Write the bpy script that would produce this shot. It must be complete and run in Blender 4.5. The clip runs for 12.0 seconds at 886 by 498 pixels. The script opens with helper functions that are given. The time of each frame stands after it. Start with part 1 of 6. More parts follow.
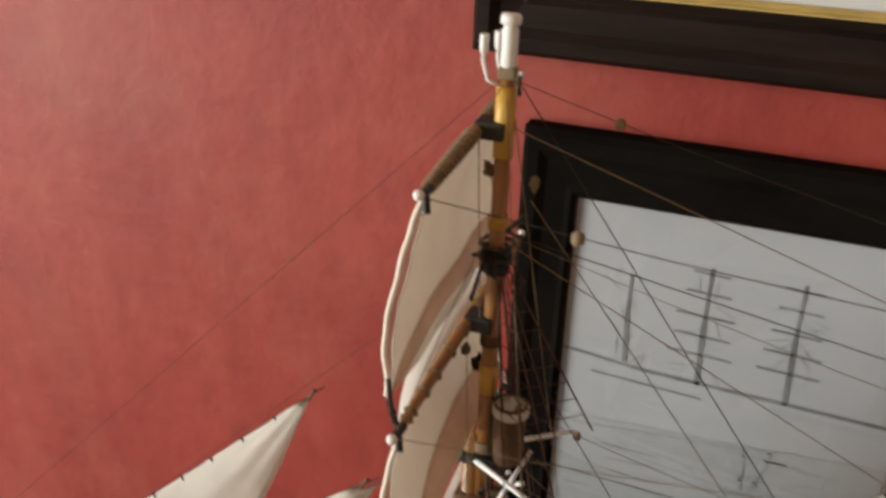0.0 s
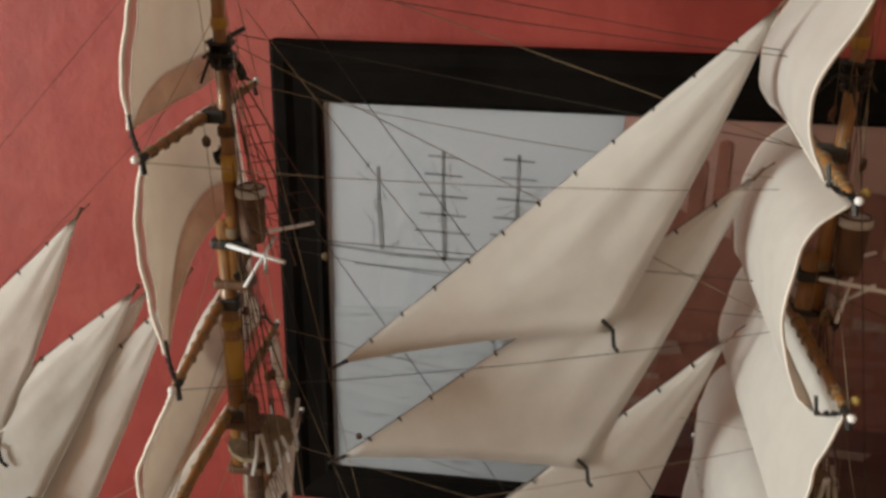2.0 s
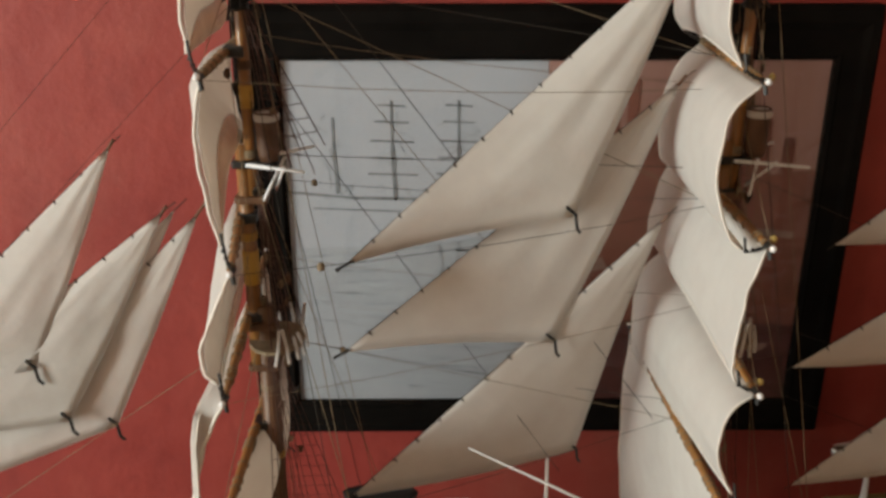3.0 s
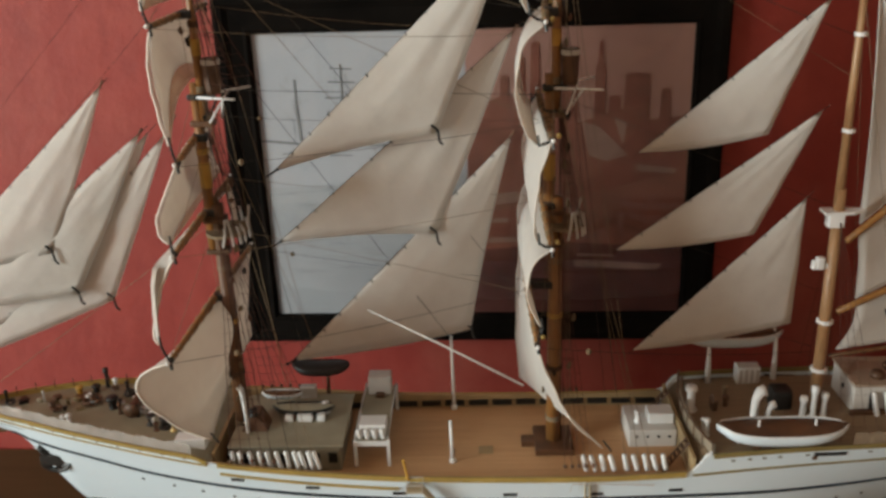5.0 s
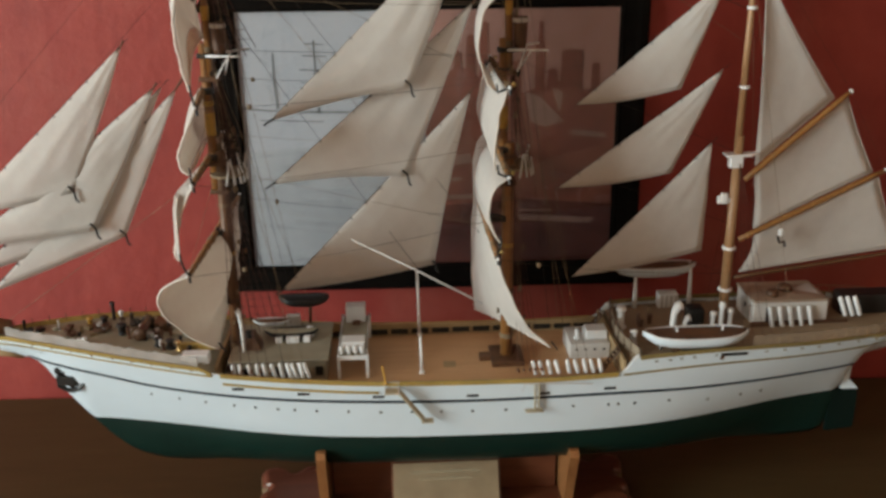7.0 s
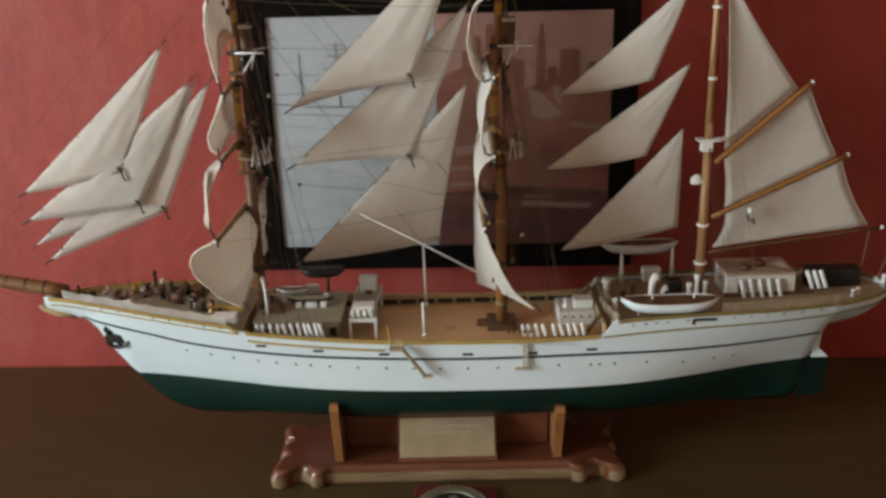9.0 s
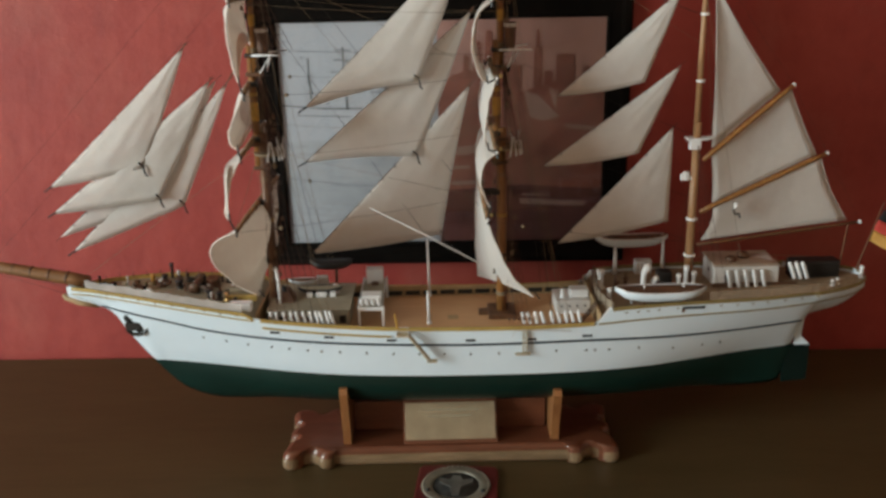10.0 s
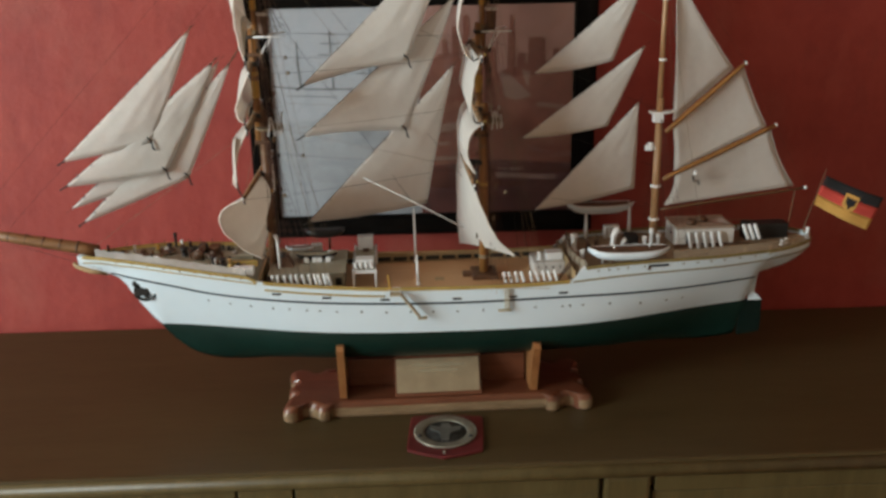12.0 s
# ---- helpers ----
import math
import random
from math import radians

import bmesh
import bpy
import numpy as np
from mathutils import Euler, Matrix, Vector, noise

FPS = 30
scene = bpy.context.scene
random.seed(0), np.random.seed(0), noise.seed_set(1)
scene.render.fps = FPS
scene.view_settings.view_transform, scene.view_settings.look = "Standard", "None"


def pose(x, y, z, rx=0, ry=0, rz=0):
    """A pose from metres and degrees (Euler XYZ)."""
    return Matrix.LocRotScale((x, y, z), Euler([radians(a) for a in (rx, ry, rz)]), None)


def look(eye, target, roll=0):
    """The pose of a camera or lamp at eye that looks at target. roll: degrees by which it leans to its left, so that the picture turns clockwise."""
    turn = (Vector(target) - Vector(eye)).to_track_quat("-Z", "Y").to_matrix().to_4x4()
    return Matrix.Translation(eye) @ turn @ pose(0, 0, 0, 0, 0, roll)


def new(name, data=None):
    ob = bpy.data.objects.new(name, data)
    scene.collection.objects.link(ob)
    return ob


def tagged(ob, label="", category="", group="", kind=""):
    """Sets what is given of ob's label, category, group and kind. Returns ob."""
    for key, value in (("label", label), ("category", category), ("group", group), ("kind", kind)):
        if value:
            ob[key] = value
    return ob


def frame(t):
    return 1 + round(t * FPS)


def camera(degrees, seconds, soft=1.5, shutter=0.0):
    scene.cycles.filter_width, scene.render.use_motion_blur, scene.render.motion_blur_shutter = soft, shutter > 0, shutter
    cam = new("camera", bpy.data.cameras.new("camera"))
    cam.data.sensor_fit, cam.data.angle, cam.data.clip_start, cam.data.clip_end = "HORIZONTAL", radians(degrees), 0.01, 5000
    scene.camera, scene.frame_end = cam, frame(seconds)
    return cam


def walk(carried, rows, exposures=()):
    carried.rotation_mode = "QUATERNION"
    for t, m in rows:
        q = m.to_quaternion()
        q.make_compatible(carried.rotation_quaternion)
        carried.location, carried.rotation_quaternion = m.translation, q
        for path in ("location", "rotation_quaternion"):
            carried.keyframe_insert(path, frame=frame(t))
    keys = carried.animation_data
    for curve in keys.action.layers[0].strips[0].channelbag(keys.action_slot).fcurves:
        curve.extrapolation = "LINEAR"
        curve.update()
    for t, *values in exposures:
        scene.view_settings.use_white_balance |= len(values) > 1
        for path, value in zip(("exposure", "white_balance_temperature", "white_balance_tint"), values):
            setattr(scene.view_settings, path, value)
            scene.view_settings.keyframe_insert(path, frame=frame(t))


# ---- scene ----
cam = camera(51.8, 12.0, soft=3.0, shutter=0.4)
PATH = [
    (0, (0.083, -0.531, 1.593), (-0.548, 1.161, 0.733), 2.1),
    (0.5, (0.121, -0.553, 1.576), (-0.476, 1.168, 0.75), 2.2),
    (1, (0.177, -0.562, 1.557), (-0.434, 1.165, 0.753), 2.2),
    (1.5, (0.169, -0.604, 1.54), (-0.241, 1.198, 0.775), 1.4),
    (2, (0.149, -0.634, 1.518), (-0.102, 1.216, 0.801), 0.9),
    (2.5, (0.123, -0.684, 1.51), (0.01, 1.18, 0.795), 0.5),
    (3, (0.1, -0.73, 1.501), (0.112, 1.136, 0.782), -0.0),
    (3.5, (0.153, -0.773, 1.493), (0.065, 1.088, 0.766), -1.3),
    (5.5, (0.218, -0.959, 1.494), (0.101, 0.918, 0.814), -1.9),
    (6, (0.189, -0.991, 1.49), (0.163, 0.896, 0.827), -1.5),
    (6.5, (0.16, -1.024, 1.484), (0.24, 0.858, 0.812), -0.8),
    (7, (0.183, -1.064, 1.476), (0.226, 0.817, 0.798), -0.8),
    (7.5, (0.207, -1.103, 1.476), (0.187, 0.778, 0.797), -0.9),
    (9.5, (0.235, -1.204, 1.473), (0.166, 0.691, 0.836), -1.6),
    (10, (0.219, -1.237, 1.474), (0.175, 0.661, 0.843), -1.3),
    (10.5, (0.185, -1.268, 1.476), (0.2, 0.627, 0.836), -1.2),
    (11, (0.17, -1.301, 1.464), (0.223, 0.596, 0.833), -1.1),
    (11.5, (0.172, -1.321, 1.469), (0.233, 0.569, 0.82), -1.1),
    (12, (0.18, -1.333, 1.472), (0.235, 0.559, 0.826), -1.1),
]
walk(cam, [(t, look(eye, target, roll)) for t, eye, target, roll in PATH],
     exposures=[(0.0, 0.14, 7150, 10), (1.0, -0.02, 7100, 10), (3.5, -0.03, 7000, 9), (6.5, -0.03, 6700, 7), (12.0, 0.0, 6500, 6)])

# ---------------------------------------------------------------- light
world = bpy.data.worlds.new("sky")
scene.world = world
world.use_nodes = True
wn = world.node_tree.nodes
sky = wn.new("ShaderNodeTexSky")
sky.sky_type, sky.sun_disc = "NISHITA", False
sky.sun_elevation, sky.sun_rotation = radians(38), radians(200)
world.node_tree.links.new(sky.outputs[0], wn["Background"].inputs[0])
wn["Background"].inputs[1].default_value = 0.10

WINDOW = dict(x=-2.55, y0=-2.35, y1=-1.25, z0=0.75, z1=2.35)
lamp_data = bpy.data.lights.new("window_daylight", "AREA")
lamp_data.shape, lamp_data.size, lamp_data.size_y = "RECTANGLE", 1.08, 1.58
lamp_data.energy, lamp_data.color = 112.0, (0.895, 0.985, 1.0)
lamp = new("window_daylight", lamp_data)
lamp.matrix_world = look((WINDOW["x"] - 0.02, -1.80, 1.55), (0.3, -0.55, 1.27))

# ---------------------------------------------------------------- materials


def material(name, color, rough=0.6, metal=0.0, vary=0.15, scale=8.0, fine=60.0, bump=0.0, bump_scale=120.0,
             stretch=(1, 1, 1), second=None, translucent=0.0, spec=0.5, coat=0.0, tint=(1, 1, 1)):
    m = bpy.data.materials.new(name)
    m.use_nodes = True
    nt = m.node_tree
    n, link = nt.nodes, nt.links.new
    bsdf = n["Principled BSDF"]
    bsdf.inputs["Roughness"].default_value = rough
    bsdf.inputs["Metallic"].default_value = metal
    bsdf.inputs["Specular IOR Level"].default_value = spec
    bsdf.inputs["Coat Weight"].default_value = coat
    tc = n.new("ShaderNodeTexCoord")
    mp = n.new("ShaderNodeMapping")
    mp.inputs["Scale"].default_value = stretch
    link(tc.outputs["Object"], mp.inputs["Vector"])
    big = n.new("ShaderNodeTexNoise")
    big.inputs["Scale"].default_value, big.inputs["Detail"].default_value = scale, 5
    small = n.new("ShaderNodeTexNoise")
    small.inputs["Scale"].default_value, small.inputs["Detail"].default_value = fine, 3
    link(mp.outputs[0], big.inputs["Vector"])
    link(mp.outputs[0], small.inputs["Vector"])
    add = n.new("ShaderNodeMath")
    add.operation = "MULTIPLY_ADD"
    add.inputs[1].default_value = 0.35
    link(small.outputs["Fac"], add.inputs[0])
    scl = n.new("ShaderNodeMath")
    scl.operation = "MULTIPLY"
    scl.inputs[1].default_value = 0.65
    link(big.outputs["Fac"], scl.inputs[0])
    link(scl.outputs[0], add.inputs[2])
    ramp = n.new("ShaderNodeValToRGB")
    ramp.color_ramp.elements[0].position, ramp.color_ramp.elements[1].position = 0.33, 0.67
    lo = second or tuple(c * (1 - vary) for c in color)
    hi = color if second else tuple(min(1, c * (1 + vary)) for c in color)
    ramp.color_ramp.elements[0].color = (*lo, 1)
    ramp.color_ramp.elements[1].color = (*hi, 1)
    link(add.outputs[0], ramp.inputs[0])
    link(ramp.outputs[0], bsdf.inputs["Base Color"])
    if bump:
        tex = n.new("ShaderNodeTexNoise")
        tex.inputs["Scale"].default_value, tex.inputs["Detail"].default_value = bump_scale, 6
        link(mp.outputs[0], tex.inputs["Vector"])
        b = n.new("ShaderNodeBump")
        b.inputs["Strength"].default_value, b.inputs["Distance"].default_value = bump, 0.004
        link(tex.outputs["Fac"], b.inputs["Height"])
        link(b.outputs[0], bsdf.inputs["Normal"])
    if translucent:
        tr = n.new("ShaderNodeBsdfTranslucent")
        dye = n.new("ShaderNodeMix")
        dye.data_type, dye.blend_type = "RGBA", "MULTIPLY"
        dye.inputs[0].default_value = 1.0
        dye.inputs[7].default_value = (*tint, 1)
        link(ramp.outputs[0], dye.inputs[6])
        link(dye.outputs[2], tr.inputs["Color"])
        mix = n.new("ShaderNodeMixShader")
        mix.inputs[0].default_value = translucent
        link(bsdf.outputs[0], mix.inputs[1])
        link(tr.outputs[0], mix.inputs[2])
        link(mix.outputs[0], n["Material Output"].inputs["Surface"])
    return m


def wall_paint():
    """Red limewash dabbed on with a sponge, over uneven plaster."""
    m = bpy.data.materials.new("red_sponged_wall_paint")
    m.use_nodes = True
    nt = m.node_tree
    n, link = nt.nodes, nt.links.new
    bsdf = n["Principled BSDF"]
    bsdf.inputs["Roughness"].default_value = 0.64
    bsdf.inputs["Specular IOR Level"].default_value = 0.55
    tc = n.new("ShaderNodeTexCoord")

    def noise_tex(scale, detail, stretch=(1, 1, 1)):
        mp = n.new("ShaderNodeMapping")
        mp.inputs["Scale"].default_value = stretch
        link(tc.outputs["Object"], mp.inputs["Vector"])
        t = n.new("ShaderNodeTexNoise")
        t.inputs["Scale"].default_value, t.inputs["Detail"].default_value = scale, detail
        t.inputs["Roughness"].default_value = 0.62
        link(mp.outputs[0], t.inputs["Vector"])
        return t

    cloud, dab, streak = noise_tex(5.5, 8), noise_tex(32, 8), noise_tex(5, 4, (3.2, 1, 0.55))
    mix1 = n.new("ShaderNodeMix")
    mix1.inputs[0].default_value = 0.34
    link(cloud.outputs["Fac"], mix1.inputs[2])
    link(dab.outputs["Fac"], mix1.inputs[3])
    mix2 = n.new("ShaderNodeMix")
    mix2.inputs[0].default_value = 0.20
    link(mix1.outputs[0], mix2.inputs[2])
    link(streak.outputs["Fac"], mix2.inputs[3])
    ramp = n.new("ShaderNodeValToRGB")
    e = ramp.color_ramp.elements
    e[0].position, e[0].color = 0.34, (0.227, 0.0191, 0.0136, 1)
    e[1].position, e[1].color = 0.67, (0.365, 0.0538, 0.0368, 1)
    mid = e.new(0.5)
    mid.color = (0.292, 0.0317, 0.0221, 1)
    link(mix2.outputs[0], ramp.inputs[0])
    shade = ramp.outputs[0]
    for scale, detail, stretch, lo, hi, colour, most in ((17, 7, (1.7, 1, 0.75), 0.56, 0.66, (0.212, 0.0235, 0.0170, 1), 0.32),
                                                         (3.2, 7, (1.2, 1, 0.8), 0.52, 0.72, (0.354, 0.0934, 0.0648, 1), 0.75),
                                                         (9, 8, (1.7, 1, 0.7), 0.57, 0.64, (0.354, 0.0574, 0.0382, 1), 0.45)):
        t = noise_tex(scale, detail, stretch)
        mask = n.new("ShaderNodeMapRange")
        mask.inputs["From Min"].default_value, mask.inputs["From Max"].default_value = lo, hi
        mask.inputs["To Max"].default_value = most
        link(t.outputs["Fac"], mask.inputs["Value"])
        over = n.new("ShaderNodeMix")
        over.data_type = "RGBA"
        over.inputs[7].default_value = colour
        link(mask.outputs[0], over.inputs[0])
        link(shade, over.inputs[6])
        shade = over.outputs[2]
    link(shade, bsdf.inputs["Base Color"])
    b = n.new("ShaderNodeBump")
    b.inputs["Strength"].default_value, b.inputs["Distance"].default_value = 0.42, 0.004
    link(dab.outputs["Fac"], b.inputs["Height"])
    link(b.outputs[0], bsdf.inputs["Normal"])
    return m


def wood(name, dark, light, rough, axis=(1, 14, 14), scale=6.0, coat=0.0, bump=0.05):
    return material(name, light, rough=rough, second=dark, scale=scale, fine=scale * 5, stretch=axis, bump=bump,
                    bump_scale=scale * 10, coat=coat)


def pane_glass():
    m = bpy.data.materials.new("clear_glass")
    m.use_nodes = True
    nt = m.node_tree
    n, link = nt.nodes, nt.links.new
    tr, gl, fr = n.new("ShaderNodeBsdfTransparent"), n.new("ShaderNodeBsdfGlossy"), n.new("ShaderNodeFresnel")
    gl.inputs["Roughness"].default_value = 0.02
    fr.inputs["IOR"].default_value = 1.45
    mix = n.new("ShaderNodeMixShader")
    link(fr.outputs[0], mix.inputs[0])
    link(tr.outputs[0], mix.inputs[1])
    link(gl.outputs[0], mix.inputs[2])
    link(mix.outputs[0], n["Material Output"].inputs["Surface"])
    return m


RED_WALL = wall_paint()
WHITE_WALL = material("warm_wall_paint", (0.60, 0.465, 0.35), 0.85, vary=0.04, bump=0.1)
FLOOR_WOOD = wood("oak_floor", (0.16, 0.085, 0.04), (0.27, 0.15, 0.075), 0.45, (1.2, 12, 12), 4)
TOP_WOOD = wood("walnut_veneer", (0.060, 0.0400, 0.0165), (0.080, 0.0545, 0.0235), 0.42, (1, 5, 5), 4, bump=0.02)
FRONT_WOOD = wood("walnut_front", (0.062, 0.044, 0.014), (0.10, 0.074, 0.027), 0.46, (11, 11, 1), 5, bump=0.04)
STAND_WOOD = wood("mahogany_stand", (0.098, 0.031, 0.015), (0.158, 0.055, 0.027), 0.30, (2, 16, 16), 8, coat=0.3)
EDGE_WOOD = wood("worn_tan_edge", (0.16, 0.105, 0.058), (0.27, 0.18, 0.105), 0.20, (2, 16, 16), 8, coat=0.5)
CRADLE_WOOD = wood("cradle_wood", (0.208, 0.08, 0.028), (0.336, 0.152, 0.056), 0.35, (14, 14, 2), 9, coat=0.2)
FRAME_WOOD = wood("dark_frame_wood", (0.003, 0.002, 0.0016), (0.018, 0.008, 0.005), 0.62, (1.2, 14, 14), 9, bump=0.1)
TOP_WOOD.node_tree.nodes["Principled BSDF"].inputs["Specular IOR Level"].default_value = 0.22
FRAME_WOOD.node_tree.nodes["Principled BSDF"].inputs["Specular IOR Level"].default_value = 0.16
BLACK_FRAME = material("black_frame_lacquer", (0.0056, 0.0044, 0.0036), 0.85, vary=0.5, scale=14, bump=0.05, spec=0.06)
FILLET = material("gilt_fillet", (0.55, 0.42, 0.16), 0.4, metal=0.4, vary=0.2, scale=40)
CANVAS = material("cream_sailcloth", (0.815, 0.825, 0.80), 0.9, second=(0.735, 0.725, 0.70), scale=11, fine=90, bump=0.22,
                  bump_scale=60, translucent=0.46, spec=0.2, tint=(1.0, 0.885, 0.80))
BOLT_ROPE = material("white_bolt_rope", (0.76, 0.71, 0.64), 0.85, vary=0.06, scale=90)
MAST_WOOD = wood("varnished_mast", (0.17, 0.07, 0.02), (0.33, 0.15, 0.042), 0.38, (60, 60, 8), 4, coat=0.3)
YARD_WOOD = wood("varnished_yard", (0.20, 0.085, 0.022), (0.36, 0.17, 0.05), 0.45, (60, 8, 60), 4)
MAST_YELLOW = material("ochre_mast_paint", (0.50, 0.285, 0.05), 0.4, vary=0.15, scale=60)
MAST_DARK = wood("dark_mast", (0.075, 0.032, 0.013), (0.165, 0.075, 0.028), 0.5, (60, 60, 8), 4)
HULL_WHITE = material("white_hull_enamel", (0.655, 0.755, 0.82), 0.32, vary=0.03, scale=9, bump=0.02)
HULL_GREEN = material("dark_green_antifouling", (0.0035, 0.019, 0.014), 0.42, vary=0.2, scale=12, spec=0.3)
# the bottom green darkened: shade at the stern put into the rudder's colour
RUDDER_SHADED = material("shaded_green_rudder", (0.002, 0.009, 0.007), 0.5, vary=0.2, spec=0.2)
STRIPE = material("dark_blue_line", (0.007, 0.014, 0.022), 0.45, vary=0.2)
GOLD = material("ochre_gold_rail", (0.38, 0.265, 0.075), 0.45, vary=0.2, scale=50)
# rail gold darkened to olive for the poop, its shade painted in
SHADED_GOLD = material("shaded_gold_rail", (0.225, 0.168, 0.060), 0.5, vary=0.2, scale=50)
DECK = wood("teak_deck", (0.42, 0.235, 0.11), (0.58, 0.345, 0.18), 0.6, (2, 120, 1), 6)
POOP_WOOD = wood("worn_poop_deck", (0.205, 0.145, 0.088), (0.31, 0.225, 0.142), 0.65, (2, 120, 1), 6)
ROOF = material("grey_beige_roof", (0.36, 0.27, 0.20), 0.6, vary=0.12, scale=40)
# white house paint greyed, so the colour itself carries the shade aft
SHADED_HOUSE = material("shaded_white_house_paint", (0.62, 0.60, 0.57), 0.5, vary=0.08, scale=40)
MIZZEN_WOOD = wood("pale_varnished_mizzen", (0.26, 0.13, 0.055), (0.43, 0.25, 0.125), 0.4, (60, 60, 8), 4, coat=0.2)
POOP_FRONT = material("pale_tan_screen", (0.33, 0.27, 0.20), 0.55, vary=0.12, scale=50)
OLIVE = material("olive_brown_fittings", (0.17, 0.13, 0.06), 0.6, vary=0.3, scale=60)
INNER = material("tan_inner_bulwark", (0.36, 0.25, 0.13), 0.6, vary=0.2, scale=40)
GREY_DECK = material("grey_green_deck", (0.285, 0.255, 0.185), 0.7, vary=0.15, scale=40)
SUPER = material("white_superstructure", (0.78, 0.79, 0.79), 0.45, vary=0.05, scale=40)
CLEAR_GREY = material("pale_grey_plastic", (0.50, 0.48, 0.46), 0.5, vary=0.12, scale=60)
BLACK = material("black_fittings", (0.012, 0.011, 0.010), 0.5, vary=0.3, scale=60)
BROWN = material("brown_fittings", (0.10, 0.045, 0.02), 0.55, vary=0.3, scale=60)
ROPE_DARK = material("dark_rigging_thread", (0.035, 0.028, 0.022), 0.9, vary=0.3, scale=200)
LADDER_TAN = material("dull_tan_metal", (0.42, 0.36, 0.25), 0.5, metal=0.2, vary=0.2, scale=60)
BOWSPRIT_WOOD = wood("dull_bowsprit_wood", (0.13, 0.06, 0.022), (0.25, 0.12, 0.045), 0.5, (8, 60, 60), 4)
ROPE_TAN = material("tan_rigging_thread", (0.21, 0.155, 0.095), 0.9, vary=0.25, scale=200)
ROPE_RED = material("tarred_ratline_thread", (0.075, 0.032, 0.022), 0.9, vary=0.25, scale=200)
BRASS = material("polished_brass", (0.80, 0.60, 0.28), 0.3, metal=1.0, vary=0.12, scale=40)
PLATE = material("dull_brass_plate", (0.403, 0.346, 0.238), 0.42, metal=0.7, vary=0.1, scale=30)
ENGRAVED = material("engraved_line", (0.30, 0.25, 0.16), 0.6, vary=0.1)
PEWTER = material("pewter_emblem", (0.25, 0.235, 0.19), 0.48, metal=0.6, vary=0.2, scale=60)
PEWTER_DARK = material("oxidised_pewter", (0.03, 0.032, 0.032), 0.75, metal=0.1, vary=0.4, scale=90)
FIELD = material("black_crest_field", (0.034, 0.034, 0.032), 0.65, vary=0.5, scale=120, spec=0.15)
RELIEF = material("dull_pewter_relief", (0.11, 0.11, 0.10), 0.6, metal=0.3, vary=0.3, scale=90)
PLAQUE_RED = material("wine_red_plaque", (0.095, 0.011, 0.012), 0.4, vary=0.2, scale=30)
FLAG_BLACK = material("black_flag_cloth", (0.015, 0.015, 0.017), 0.9, vary=0.2)
FLAG_RED = material("red_flag_cloth", (0.55, 0.065, 0.05), 0.9, vary=0.1)
FLAG_GOLD = material("gold_flag_cloth", (0.62, 0.35, 0.09), 0.9, vary=0.1)
PAPER = material("pale_print_paper", (0.405, 0.41, 0.435), 0.75, vary=0.035, scale=9, fine=40)
PAPER_LOW = material("pale_print_water", (0.365, 0.37, 0.385), 0.75, vary=0.06, scale=26, fine=90)
INK = material("grey_print_ink", (0.19, 0.195, 0.20), 0.8, vary=0.35, scale=70)
INK_SOFT = material("soft_grey_print_ink", (0.335, 0.345, 0.36), 0.8, vary=0.2, scale=70)
SEPIA_SKY = material("sepia_print_sky", (0.42, 0.225, 0.185), 0.75, vary=0.08, scale=10)
SEPIA_MID = material("sepia_print_middle", (0.245, 0.085, 0.058), 0.75, vary=0.25, scale=22)
SEPIA_DARK = material("sepia_print_dark", (0.115, 0.035, 0.027), 0.75, vary=0.3, scale=22)
SEPIA_PALE = material("sepia_print_pale", (0.30, 0.175, 0.14), 0.75, vary=0.2, scale=26)
UPPER_PAPER = material("upper_print_paper", (0.56, 0.568, 0.576), 0.75, vary=0.03)
GLASS = pane_glass()


def clear_plastic(name, colour, cover):
    m = material(name, colour, 0.4, vary=0.2, scale=70)
    nt = m.node_tree
    mix, tr = nt.nodes.new("ShaderNodeMixShader"), nt.nodes.new("ShaderNodeBsdfTransparent")
    mix.inputs[0].default_value = cover
    nt.links.new(tr.outputs[0], mix.inputs[1])
    nt.links.new(nt.nodes["Principled BSDF"].outputs[0], mix.inputs[2])
    nt.links.new(mix.outputs[0], nt.nodes["Material Output"].inputs["Surface"])
    return m


CLOUDY = clear_plastic("cloudy_clear_plastic", (0.60, 0.57, 0.54), 0.42)
GAUZE = clear_plastic("gauzy_selvedge", (0.58, 0.45, 0.36), 0.52)
HEM = clear_plastic("thin_foot_cloth", (0.60, 0.51, 0.37), 0.56)
CLOUDY_TAN = clear_plastic("cloudy_tan_plastic", (0.40, 0.31, 0.22), 0.45)

# ---------------------------------------------------------------- mesh helpers


def part(name, bm, mat, parent=None, label="", smooth=False):
    me = bpy.data.meshes.new(name)
    bmesh.ops.recalc_face_normals(bm, faces=bm.faces[:])
    bm.to_mesh(me)
    bm.free()
    me.materials.append(mat)
    if smooth:
        me.polygons.foreach_set("use_smooth", [True] * len(me.polygons))
    ob = new(name, me)
    if parent is not None:
        ob.parent = parent
    if label:
        ob["label"] = label
    return ob


def empty(name, m, **tags):
    ob = new(name)
    ob.empty_display_size = 0.02
    ob.matrix_basis = m
    return tagged(ob, **tags)


